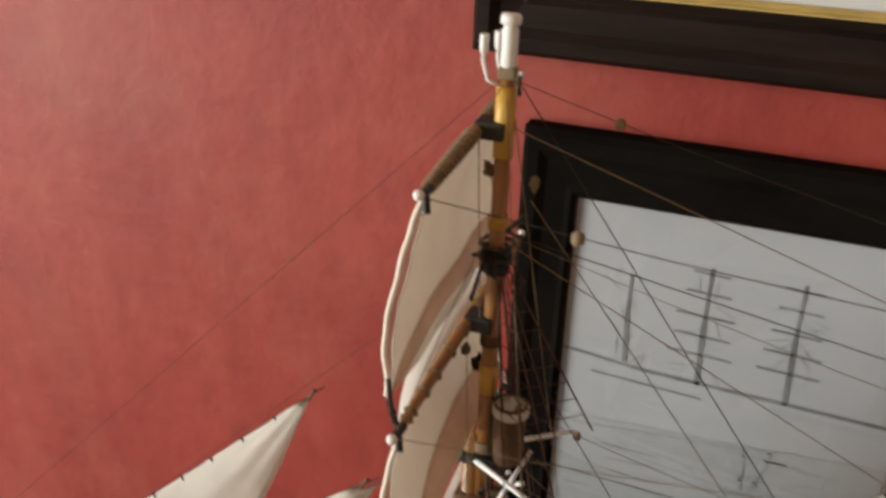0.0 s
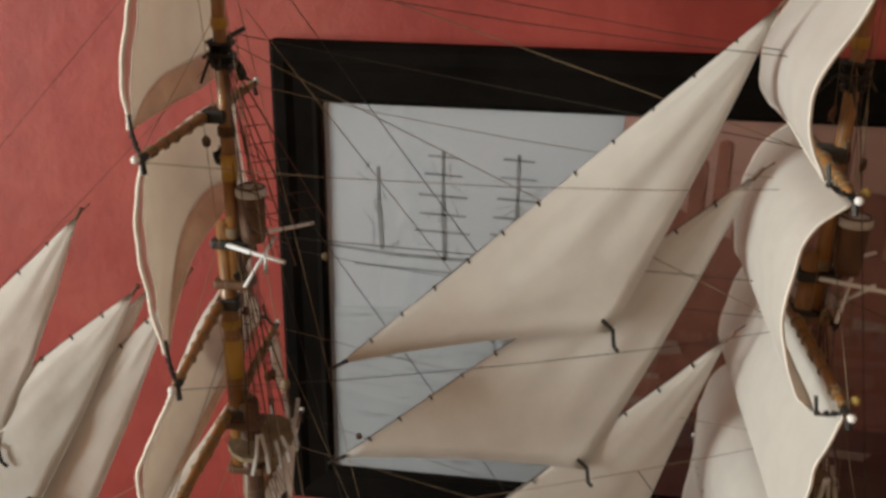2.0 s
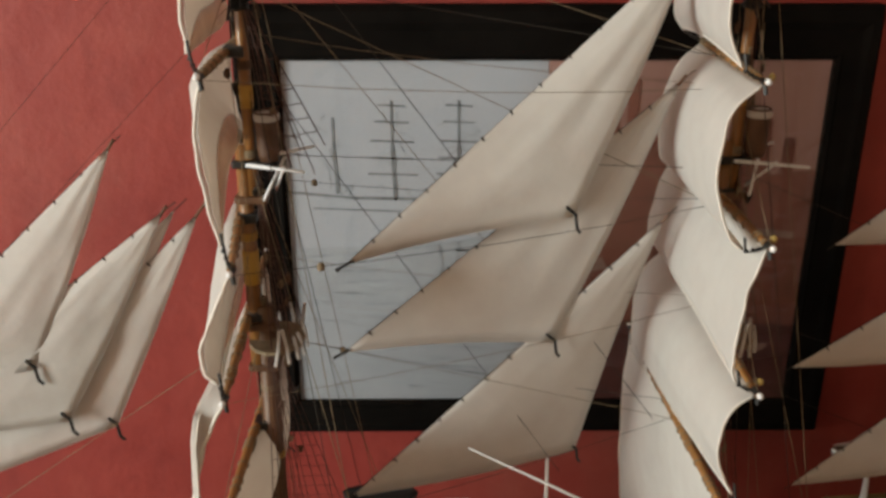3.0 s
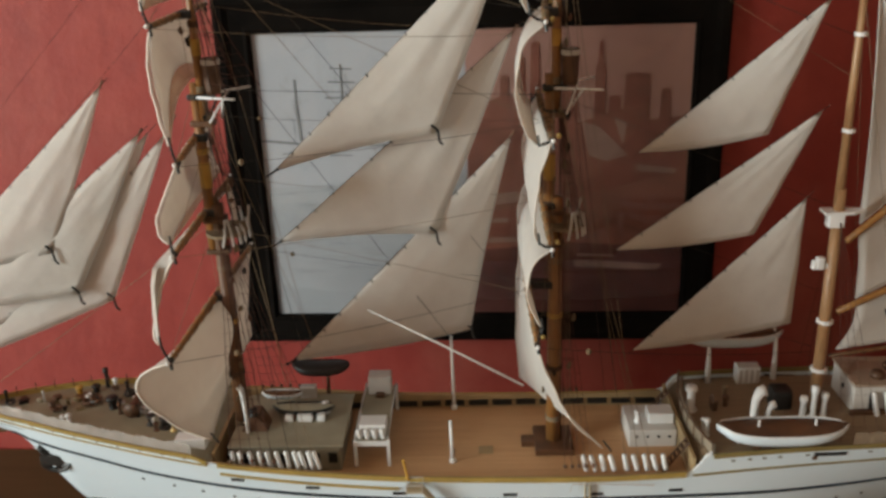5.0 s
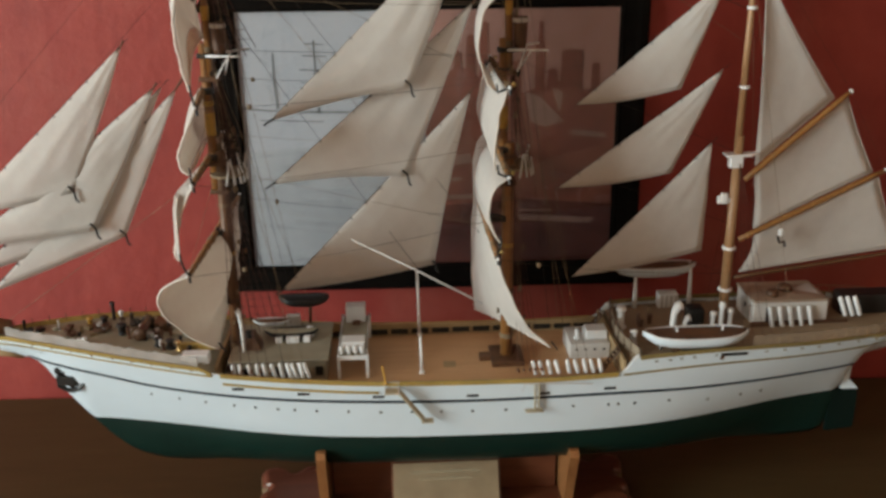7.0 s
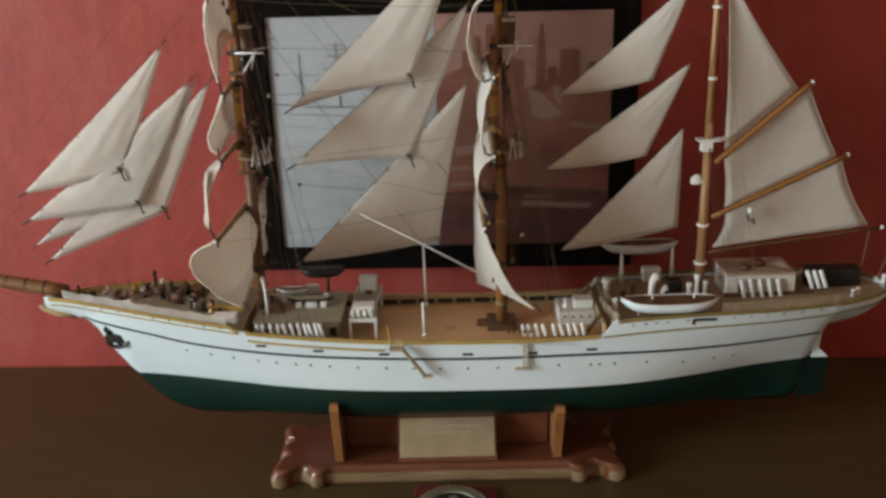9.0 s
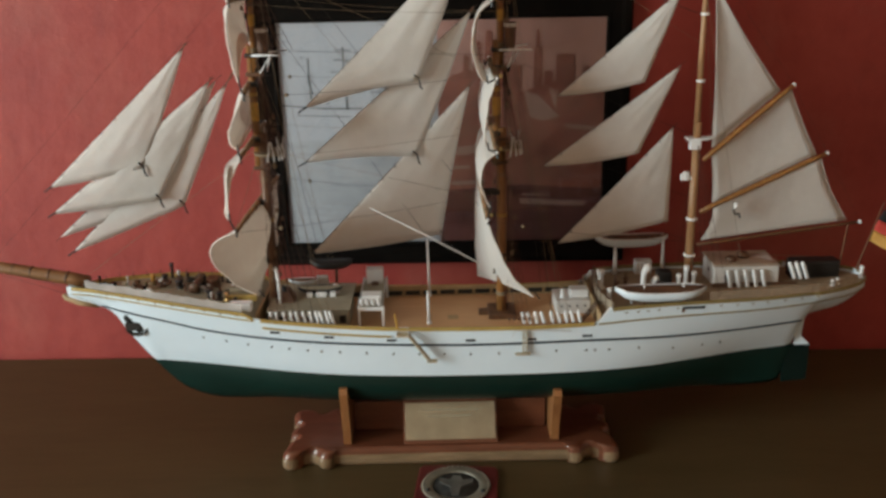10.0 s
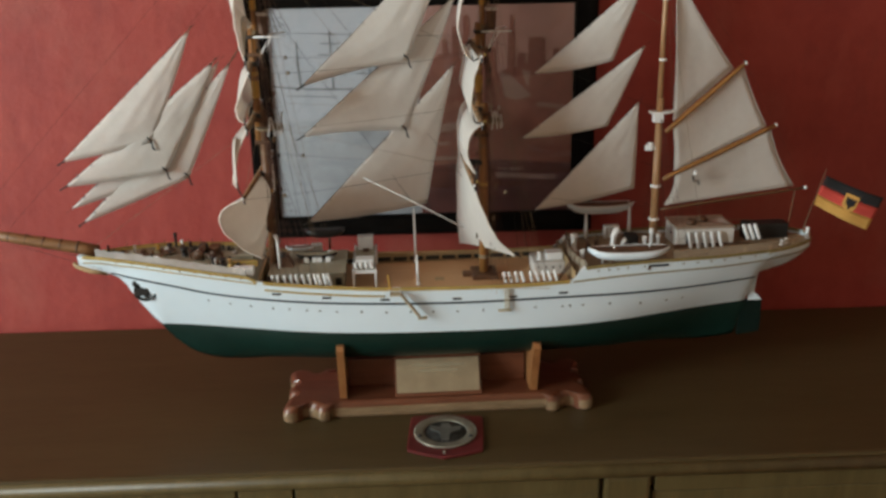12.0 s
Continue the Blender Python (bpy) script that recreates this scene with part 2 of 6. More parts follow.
def box(bm, x0, x1, y0, y1, z0, z1, bevel=0.0, m=None):
    vs = [bm.verts.new((x, y, z)) for x in (x0, x1) for y in (y0, y1) for z in (z0, z1)]
    faces = [bm.faces.new([vs[i] for i in f]) for f in
             ((0, 1, 3, 2), (4, 6, 7, 5), (0, 4, 5, 1), (2, 3, 7, 6), (0, 2, 6, 4), (1, 5, 7, 3))]
    if m is not None:
        for v in vs:
            v.co = m @ v.co
    if bevel:
        edges = list({e for f in faces for e in f.edges})
        bmesh.ops.bevel(bm, geom=edges, offset=bevel, segments=2, profile=0.6, affect="EDGES")
    return bm


def side_axes(d):
    a = Vector((0, 0, 1)) if abs(d.z) < 0.9 else Vector((1, 0, 0))
    s = d.cross(a).normalized()
    return s, s.cross(d).normalized()


def rod(bm, p, q, r0, r1=None, n=10, cap=True):
    p, q = Vector(p), Vector(q)
    r1 = r0 if r1 is None else r1
    s, t = side_axes((q - p).normalized())
    rings = []
    for c, r in ((p, r0), (q, r1)):
        rings.append([bm.verts.new(c + r * (math.cos(a) * s + math.sin(a) * t))
                      for a in (2 * math.pi * i / n for i in range(n))])
    for i in range(n):
        bm.faces.new((rings[0][i], rings[0][(i + 1) % n], rings[1][(i + 1) % n], rings[1][i]))
    if cap:
        bm.faces.new(rings[0][::-1])
        bm.faces.new(rings[1])
    return bm


def tube(bm, pts, r, n=6, closed=False):
    pts = [Vector(p) for p in pts]
    rings = []
    last = None
    for i, p in enumerate(pts):
        a, b = pts[max(i - 1, 0)], pts[min(i + 1, len(pts) - 1)]
        if closed:
            a, b = pts[i - 1], pts[(i + 1) % len(pts)]
        d = (b - a).normalized()
        s, t = side_axes(d)
        if last is not None and s.dot(last) < 0:
            s, t = -s, -t
        last = s
        rr = r[i] if isinstance(r, (list, tuple)) else r
        rings.append([bm.verts.new(p + rr * (math.cos(k) * s + math.sin(k) * t))
                      for k in (2 * math.pi * j / n for j in range(n))])
    m = len(rings)
    for i in range(m if closed else m - 1):
        u, v = rings[i], rings[(i + 1) % m]
        for j in range(n):
            bm.faces.new((u[j], u[(j + 1) % n], v[(j + 1) % n], v[j]))
    if not closed:
        bm.faces.new(rings[0][::-1])
        bm.faces.new(rings[-1])
    return bm


def lathe(bm, profile, at=(0, 0, 0), n=14, m=None):
    rings = []
    for r, z in profile:
        if r < 1e-6:
            rings.append([bm.verts.new((at[0], at[1], at[2] + z))])
        else:
            rings.append([bm.verts.new((at[0] + r * math.cos(2 * math.pi * i / n),
                                        at[1] + r * math.sin(2 * math.pi * i / n), at[2] + z)) for i in range(n)])
    for a, b in zip(rings, rings[1:]):
        for i in range(n):
            j = (i + 1) % n
            loop = [a[0]] if len(a) == 1 else [a[i], a[j]]
            loop += [b[0]] if len(b) == 1 else [b[j], b[i]]
            if len(loop) > 2:
                bm.faces.new(loop)
    for ring, rev in ((rings[0], True), (rings[-1], False)):
        if len(ring) > 2:
            bm.faces.new(ring[::-1] if rev else ring)
    if m is not None:
        for ring in rings:
            for v in ring:
                v.co = m @ v.co
    return bm


def sheet(bm, grid):
    rows = [[bm.verts.new(p) for p in row] for row in grid]
    for a, b in zip(rows, rows[1:]):
        for i in range(len(a) - 1):
            bm.faces.new((a[i], a[i + 1], b[i + 1], b[i]))
    return bm


def prism(bm, outline, lift):
    """A flat outline (3D points) given a thickness by the vector lift."""
    lift = Vector(lift)
    a = [bm.verts.new(Vector(p)) for p in outline]
    b = [bm.verts.new(Vector(p) + lift) for p in outline]
    bm.faces.new(a[::-1])
    bm.faces.new(b)
    for i in range(len(a)):
        j = (i + 1) % len(a)
        bm.faces.new((a[i], a[j], b[j], b[i]))
    return bm


def curve(table):
    """A smooth function through (x, y) knots."""
    xs = [k[0] for k in table]
    ys = [k[1] for k in table]
    slopes = []
    for i in range(len(xs)):
        a, b = max(i - 1, 0), min(i + 1, len(xs) - 1)
        slopes.append((ys[b] - ys[a]) / (xs[b] - xs[a]))

    def f(x):
        x = min(max(x, xs[0]), xs[-1])
        i = min(max(int(np.searchsorted(xs, x)) - 1, 0), len(xs) - 2)
        h = xs[i + 1] - xs[i]
        t = (x - xs[i]) / h
        return ((2 * t ** 3 - 3 * t ** 2 + 1) * ys[i] + (t ** 3 - 2 * t ** 2 + t) * h * slopes[i]
                + (-2 * t ** 3 + 3 * t ** 2) * ys[i + 1] + (t ** 3 - t ** 2) * h * slopes[i + 1])
    return f


def B():
    return bmesh.new()


# ---------------------------------------------------------------- room
LEFT, RIGHT, BACK, HIGH = -2.55, 2.3, -3.2, 2.5


def structure(name, bm, mat, label):
    return tagged(part(name, bm, mat), label=label, kind="structure")


structure("floor", box(B(), LEFT - 0.2, RIGHT + 0.2, BACK - 0.2, 0.2, -0.1, 0.0), FLOOR_WOOD, "brown oak plank floor of the living room")
structure("ceiling", box(B(), LEFT - 0.2, RIGHT + 0.2, BACK - 0.2, 0.2, HIGH, HIGH + 0.1), WHITE_WALL, "plain cream painted ceiling")
structure("wall_north", box(B(), LEFT - 0.2, RIGHT + 0.2, 0.0, 0.2, 0.0, HIGH), RED_WALL, "red sponge-painted plaster wall behind the sideboard")
structure("wall_east", box(B(), RIGHT, RIGHT + 0.2, BACK, 0.0, 0.0, HIGH), WHITE_WALL, "plain warm beige side wall")
structure("wall_south", box(B(), LEFT - 0.2, RIGHT + 0.2, BACK - 0.2, BACK, 0.0, HIGH), WHITE_WALL, "plain warm beige wall facing the sideboard")
W = WINDOW
bm = B()
box(bm, LEFT - 0.2, LEFT, BACK, W["y0"], 0.0, HIGH)
box(bm, LEFT - 0.2, LEFT, W["y1"], 0.0, 0.0, HIGH)
box(bm, LEFT - 0.2, LEFT, W["y0"], W["y1"], 0.0, W["z0"])
box(bm, LEFT - 0.2, LEFT, W["y0"], W["y1"], W["z1"], HIGH)
structure("wall_west", bm, WHITE_WALL, "warm beige wall with a window opening")

# ---------------------------------------------------------------- sideboard
TOP = 0.90
SB_X0, SB_X1, SB_Y = -0.86, 1.30, -0.427
sideboard = empty("sideboard", pose(0, 0, 0), label="brown walnut sideboard with a moulded top edge against the red wall", category="sideboard")
bm = B()
box(bm, SB_X0, SB_X1, SB_Y, -0.002, TOP - 0.022, TOP, 0.004)
part("top", bm, TOP_WOOD, sideboard, "smooth brown veneered top")
bm = B()
tube(bm, [(SB_X0 + 0.002, SB_Y + 0.001, TOP - 0.013), (SB_X1 - 0.002, SB_Y + 0.001, TOP - 0.013)], 0.009, 12)
part("edge_moulding", bm, FRONT_WOOD, sideboard, "rounded olive-brown edge moulding", True)
bm = B()
box(bm, SB_X0 + 0.02, SB_X1 - 0.02, SB_Y + 0.022, -0.004, 0.06, TOP - 0.0225, 0.003)
part("body", bm, FRONT_WOOD, sideboard)
bm = B()
box(bm, SB_X0 + 0.05, SB_X1 - 0.05, SB_Y + 0.06, -0.02, 0.0, 0.06)
part("plinth", bm, FRAME_WOOD, sideboard)
for x0, x1 in ((-0.80, -0.40), (-0.37, 0.03), (0.06, 0.385), (0.447, 0.84), (0.87, 1.24)):
    bm = B()
    box(bm, x0, x1, SB_Y + 0.008, SB_Y + 0.0215, 0.70, TOP - 0.0475, 0.003)
    d = part("drawer", bm, FRONT_WOOD, sideboard)
    bm = B()
    lathe(bm, [(0.006, 0.0), (0.006, 0.008), (0.013, 0.014), (0.013, 0.02), (0.0, 0.025)],
          m=pose((x0 + x1) / 2, SB_Y + 0.008, 0.785, 90, 0, 0))
    part("knob", bm, BRASS, d, "small brass knob", True)
    bm = B()
    box(bm, x0, x1, SB_Y + 0.008, SB_Y + 0.0215, 0.08, 0.685, 0.003)
    part("door", bm, FRONT_WOOD, sideboard)
for x0, x1 in ((SB_X0 + 0.03, -0.0385), (-0.0355, 0.0275), (0.0305, 0.3835), (0.4495, SB_X1 - 0.03)):
    bm = B()
    box(bm, x0, x1, SB_Y + 0.005, SB_Y + 0.0215, TOP - 0.0460, TOP - 0.0232, 0.0015)
    part("frieze", bm, FRONT_WOOD, sideboard, "plain olive-brown frieze board under the top")
bm = B()
box(bm, 0.3895, 0.4435, SB_Y + 0.002, SB_Y + 0.0215, 0.08, TOP - 0.024, 0.005)
part("pilaster", bm, FRONT_WOOD, sideboard, "smooth raised upright between the drawers")

# ---------------------------------------------------------------- framed pictures


def moulding(name, parent, x0, x1, z0, z1, w, depth, mat, inner=0.0):
    """Four mitred frame rails round the opening; w: their widths left, right, bottom, top."""
    wl_, wr, wb, wt = w
    outer = [(x0, z0), (x1, z0), (x1, z1), (x0, z1)]
    inn = [(x0 + wl_, z0 + wb), (x1 - wr, z0 + wb), (x1 - wr, z1 - wt), (x0 + wl_, z1 - wt)]
    for i in range(4):
        j = (i + 1) % 4
        bm = B()
        prof = [(0.0, 0.0), (0.0, -depth * 0.75), (0.10, -depth), (0.30, -depth), (0.45, -depth * 0.82),
                (0.80, -depth * 0.72), (0.90, -depth * 0.78), (1.0, -depth * 0.6), (1.0, 0.0)]
        ends = []
        for o, n_ in ((outer[i], inn[i]), (outer[j], inn[j])):
            ends.append([bm.verts.new((o[0] + (n_[0] - o[0]) * f, y - 0.001, o[1] + (n_[1] - o[1]) * f)) for f, y in prof])
        for k in range(len(prof)):
            q = (k + 1) % len(prof)
            bm.faces.new((ends[0][k], ends[0][q], ends[1][q], ends[1][k]))
        bm.faces.new(ends[0][::-1])
        bm.faces.new(ends[1])
        part(name, bm, mat, parent)


def patch(name, parent, mat, pts, y=-0.0085, thick=0.0004, label=""):
    bm = B()
    prism(bm, [(x, y, z) for x, z in pts], (0, -thick, 0))
    return part(name, bm, mat, parent, label)


def stroke(bm, x0, z0, x1, z1, w, y=-0.0086):
    d = Vector((x1 - x0, 0, z1 - z0)).normalized()
    s = Vector((-d.z, 0, d.x)) * (w / 2)
    a, b = Vector((x0, y, z0)), Vector((x1, y, z1))
    prism(bm, [a - s, b - s, b + s, a + s], (0, -0.0003, 0))


picture = empty("framed_picture", pose(0, 0, 0), label="wide black-framed print of sailing ships hung on the red wall", category="picture")
PX0, PX1, PZ0, PZ1 = -0.0235, 0.4115, 1.078, 1.382
moulding("frame_rail", picture, -0.0595, 0.4445, 1.047, 1.4245, (0.0360, 0.0330, 0.031, 0.0425), 0.017, BLACK_FRAME)
bm = B()
box(bm, PX0 - 0.01, PX1 + 0.01, -0.0060, -0.0010, PZ0 - 0.01, PZ1 + 0.01)
part("backing", bm, PAPER, picture)
SPLIT = 0.188
pale = patch("pale_print", picture, PAPER, [(PX0 - 0.004, PZ0 - 0.004), (SPLIT, PZ0 - 0.004), (SPLIT, PZ1 + 0.004), (PX0 - 0.004, PZ1 + 0.004)],
             -0.0062, 0.0016, "pale grey drawing of three-masted ships")
sepia = patch("sepia_print", picture, SEPIA_SKY, [(SPLIT + 0.0005, PZ0 - 0.004), (PX1 + 0.004, PZ0 - 0.004), (PX1 + 0.004, PZ1 + 0.004), (SPLIT + 0.0005, PZ1 + 0.004)],
              -0.0062, 0.0016, "reddish sepia photograph of a harbour skyline")
patch("water", pale, PAPER_LOW, [(PX0, PZ0), (SPLIT - 0.002, PZ0), (SPLIT - 0.002, 1.236), (0.09, 1.228), (PX0, 1.222)], -0.0080)
bm = B()
for x, top, base, yards in ((0.016, 1.336, 1.272, ()), (0.0635, 1.350, 1.266, (0.013, 0.016, 0.021, 0.020, 0.024)),
                            (0.1175, 1.350, 1.266, (0.013, 0.015, 0.017, 0.020, 0.022))):
    stroke(bm, x + 0.002, base, x, base + (top - base) * 0.55, 0.0032, -0.0080)
    stroke(bm, x, base + (top - base) * 0.55, x - 0.0003, top, 0.0021, -0.0080)
    for k, half in enumerate(yards):
        z = top - (top - base) * (0.05, 0.21, 0.40, 0.57, 0.73)[k]
        stroke(bm, x - half * 0.85, z + 0.0006, x + half * 0.85, z - 0.0006, 0.0016, -0.0080)
stroke(bm, PX0, 1.2735, 0.03, 1.2685, 0.0022, -0.0080)
stroke(bm, 0.03, 1.2685, 0.18, 1.2655, 0.0026, -0.0080)
stroke(bm, -0.003, 1.2595, 0.07, 1.2565, 0.0014, -0.0080)
part("drawn_ships", bm, INK, pale, "grey drawn masts and yards")
bm = B()
rnd = random.Random(8)
for x in (0.016, 0.0635, 0.1175):
    for k in range(16):
        a, z = rnd.uniform(-0.019, 0.019), rnd.uniform(1.268, 1.335)
        stroke(bm, x + a, z, x + a * 0.3 + rnd.uniform(-0.006, 0.006), z + rnd.uniform(-0.014, 0.014), rnd.uniform(0.0004, 0.0012), -0.00785)
tagged(part("drawn_rigging", bm, INK_SOFT, pale, "faint pencilled rigging"), kind="stuff")
bm = B()
rnd = random.Random(5)
for k in range(46):
    x, z = rnd.uniform(PX0 + 0.01, SPLIT - 0.05), rnd.uniform(PZ0 + 0.012, 1.225)
    stroke(bm, x, z, x + rnd.uniform(0.008, 0.04), z + rnd.uniform(-0.002, 0.002), rnd.uniform(0.0007, 0.0018))
for a, b_, c, d in ((0.06, 1.222, 0.10, 1.226), (0.10, 1.226, 0.135, 1.232), (0.102, 1.226, 0.104, 1.195), (0.118, 1.229, 0.112, 1.2),
                    (0.104, 1.195, 0.115, 1.2), (PX0 + 0.005, 1.215, 0.06, 1.222)):
    stroke(bm, a, b_, c, d, 0.0024)
tagged(part("drawn_waves", bm, INK_SOFT, pale, "soft grey pencil strokes"), kind="stuff")
patch("harbour_water", sepia, SEPIA_DARK, [(SPLIT + 0.001, PZ0), (PX1, PZ0), (PX1, 1.150), (0.30, 1.158), (SPLIT + 0.001, 1.150)], -0.0080)
patch("quay", sepia, SEPIA_MID, [(SPLIT + 0.001, 1.150), (0.30, 1.158), (PX1, 1.150), (PX1, 1.292), (0.37, 1.288), (0.345, 1.30), (0.30, 1.286), (0.26, 1.30), (0.23, 1.318), (SPLIT + 0.001, 1.300)], -0.0080)
for x0, x1, z0, z1 in ((0.3455, 0.3715, 1.285, 1.334), (0.316, 0.3275, 1.28, 1.344), (0.319, 0.3245, 1.344, 1.366), (0.381, 0.392, 1.285, 1.318),
                       (0.236, 0.247, 1.30, 1.352), (0.252, 0.262, 1.29, 1.366), (0.222, 0.231, 1.30, 1.334), (0.268, 0.30, 1.28, 1.322),
                       (0.33, 0.343, 1.28, 1.312)):
    patch("tower", sepia, SEPIA_MID, [(x0, z0), (x1, z0), (x1 - 0.001, z1), ((x0 + x1) / 2, z1 + 0.002), (x0 + 0.001, z1)], -0.0085, 0.0004, "dark red-brown tower")
lift = 0.0
for pts in ([(0.304, 1.288), (0.322, 1.282), (0.352, 1.252), (0.33, 1.246), (0.312, 1.252)], [(0.336, 1.292), (0.35, 1.286), (0.346, 1.262)],
            [(0.298, 1.139), (0.30, 1.131), (0.386, 1.126), (0.392, 1.133)], [(0.302, 1.146), (0.34, 1.144), (0.34, 1.142), (0.302, 1.143)],
            [(0.21, 1.212), (0.24, 1.216), (0.245, 1.205), (0.212, 1.2)], [(0.20, 1.186), (0.23, 1.187), (0.23, 1.182), (0.2, 1.181)],
            [(0.36, 1.243), (0.40, 1.238), (0.40, 1.232), (0.36, 1.236)], [(0.205, 1.165), (0.25, 1.166), (0.25, 1.160), (0.205, 1.159)]):
    lift += 0.00012
    patch("pale_patch", sepia, SEPIA_PALE, pts, -0.0088 - lift, 0.0001, "pale ship or steam in the harbour")
bm = B()
box(bm, PX0 - 0.005, PX1 + 0.005, -0.0122, -0.0112, PZ0 - 0.005, PZ1 + 0.005)
g = part("glass", bm, GLASS, picture, "clear glass pane")
g.visible_shadow = False

upper = empty("framed_picture", pose(0, 0, 0), label="dark wooden picture frame with a gilt inner fillet hung above", category="picture")
UX0, UX1, UZ0, UZ1 = -0.094, 0.478, 1.4676, 1.90
moulding("frame_rail", upper, UX0, UX1, UZ0, UZ1, (0.037, 0.037, 0.0365, 0.037), 0.024, FRAME_WOOD)
moulding("gilt_fillet", upper, UX0 + 0.0372, UX1 - 0.0372, UZ0 + 0.0367, UZ1 - 0.0372, (0.005,) * 4, 0.014, FILLET)
bm = B()
box(bm, UX0 + 0.03, UX1 - 0.03, -0.008, -0.001, UZ0 + 0.03, UZ1 - 0.03)
part("print", bm, UPPER_PAPER, upper, "pale print")

# ---------------------------------------------------------------- display stand and plaque
SHIP = pose(0.2, -0.25, TOP, 0, 0, 1.5)
stand = empty("display_stand", SHIP, label="mahogany display stand with scalloped base and two upright cradles", category="stand")


def scallop_outline(hu, hv):
    """Plan of the base board: straight sides with rounded lobes and notches by the corners."""
    quarter = [(hu, hv - 0.045), (hu - 0.006, hv - 0.040), (hu - 0.006, hv - 0.030), (hu, hv - 0.026), (hu + 0.002, hv - 0.016), (hu + 0.004, hv - 0.006),
               (hu + 0.001, hv + 0.001), (hu - 0.007, hv + 0.003), (hu - 0.015, hv - 0.001), (hu - 0.020, hv - 0.008), (hu - 0.029, hv - 0.010),
               (hu - 0.036, hv - 0.006), (hu - 0.041, hv + 0.001), (hu - 0.048, hv + 0.003), (hu - 0.056, hv - 0.001), (hu - 0.060, hv - 0.006)]
    pts = list(quarter)
    pts += [(-u, v) for u, v in reversed(quarter)]
    pts += [(-u, -v) for u, v in quarter]
    pts += [(u, -v) for u, v in reversed(quarter)]
    return pts


def rounded(pts, n=3):
    """A closed smooth curve through the points."""
    out = []
    for i in range(len(pts)):
        a, b, c, d = (Vector(pts[(i + k) % len(pts)]) for k in (-1, 0, 1, 2))
        for k in range(n):
            t = k / n
            out.append(tuple(0.5 * (2 * b + (c - a) * t + (2 * a - 5 * b + 4 * c - d) * t * t + (3 * b - a - 3 * c + d) * t ** 3)))
    return out


bm = B()
plan = rounded(scallop_outline(0.192, 0.052))
levels = [(0.0, 0.990), (0.002, 0.997), (0.006, 1.0), (0.013, 0.999), (0.0165, 0.994), (0.0195, 0.984), (0.0213, 0.970), (0.022, 0.952)]
rings = [[bm.verts.new((u * s, -0.008 + v * (1 - (1 - s) * 2.2), z)) for u, v in plan] for z, s in levels]
for a, b_ in zip(rings, rings[1:]):
    for i in range(len(plan)):
        j = (i + 1) % len(plan)
        bm.faces.new((a[i], a[j], b_[j], b_[i]))
bm.faces.new(rings[0][::-1])
bm.faces.new(rings[-1])
board = part("base_board", bm, STAND_WOOD, stand, "polished mahogany board with scalloped corners", True)
for f in board.data.polygons:
    f.use_smooth = abs(f.normal.z) < 0.98
bm = B()
for z0, z1, s0, s1 in ((0.0012, 0.0032, 0.998, 1.0024), (0.0032, 0.0070, 1.0024, 1.0036), (0.0070, 0.0110, 1.0036, 1.0024), (0.0110, 0.0140, 1.0024, 0.9985)):
    lo = [bm.verts.new((u * s0, -0.008 + v * (1 + (s0 - 1) * 3), z0)) for u, v in plan]
    hi = [bm.verts.new((u * s1, -0.008 + v * (1 + (s1 - 1) * 3), z1)) for u, v in plan]
    for i in range(len(plan)):
        j = (i + 1) % len(plan)
        bm.faces.new((lo[i], lo[j], hi[j], hi[i]))
part("edge_moulding", bm, EDGE_WOOD, stand, "worn tan edge moulding with a gloss", True)
bm = B()
box(bm, -0.114, 0.114, -0.012, 0.006, 0.0222, 0.060, 0.001)
part("cross_beam", bm, STAND_WOOD, stand, "dark red-brown beam")
bm = B()
prism(bm, [(-0.055, -0.0475, 0.0225), (-0.055, -0.0125, 0.0225), (-0.055, -0.0125, 0.066), (-0.055, -0.021, 0.066)], (0.110, 0, 0))
part("plate_wedge", bm, STAND_WOOD, stand)
tilt = math.degrees(math.atan2(0.0265, 0.0435))
PLATE_M = Matrix.Translation((0, -0.0357, 0.0446)) @ pose(0, 0, 0, -tilt, 0, 0)
bm = B()
box(bm, -0.0525, 0.0525, -0.0012, -0.0002, -0.0205, 0.0225, 0.0003, m=PLATE_M)
plate = part("nameplate", bm, PLATE, stand, "engraved dull brass nameplate")
bm = B()
for u0, u1, z in ((-0.034, 0.034, 0.0135), (-0.026, 0.026, 0.0065)):
    box(bm, u0, u1, -0.0015, -0.0010, z - 0.0012, z + 0.0012, m=PLATE_M)
part("engraving", bm, ENGRAVED, plate, "faint engraved lines")


# ---------------------------------------------------------------- the ship's lines
WL = 0.1170
STEM = curve([(-0.437, 0.196), (-0.412, 0.189), (-0.398, 0.1840), (-0.3895, 0.1790), (-0.3834, 0.1710), (-0.374, 0.1535), (-0.3456, 0.114), (-0.3255, 0.091), (-0.306, 0.076),
              (-0.270, 0.0655), (-0.20, 0.0640), (0.0, 0.0640), (0.30, 0.0650), (0.385, 0.068), (0.398, 0.080), (0.408, 0.130),
              (0.4160, 0.1515), (0.430, 0.1580), (0.448, 0.1638), (0.465, 0.1737), (0.476, 0.1835), (0.482, 0.1930)])
SHEER = curve([(-0.437, 0.2065), (-0.40, 0.207), (-0.35, 0.2055), (-0.313, 0.2025), (-0.25, 0.1955), (-0.2, 0.1890), (-0.12, 0.1815), (-0.05, 0.1775), (0.087, 0.1758),
               (0.16, 0.1782), (0.20, 0.1812), (0.25, 0.1838), (0.30, 0.1850), (0.35, 0.1860), (0.40, 0.1884), (0.45, 0.1920), (0.482, 0.1950)])
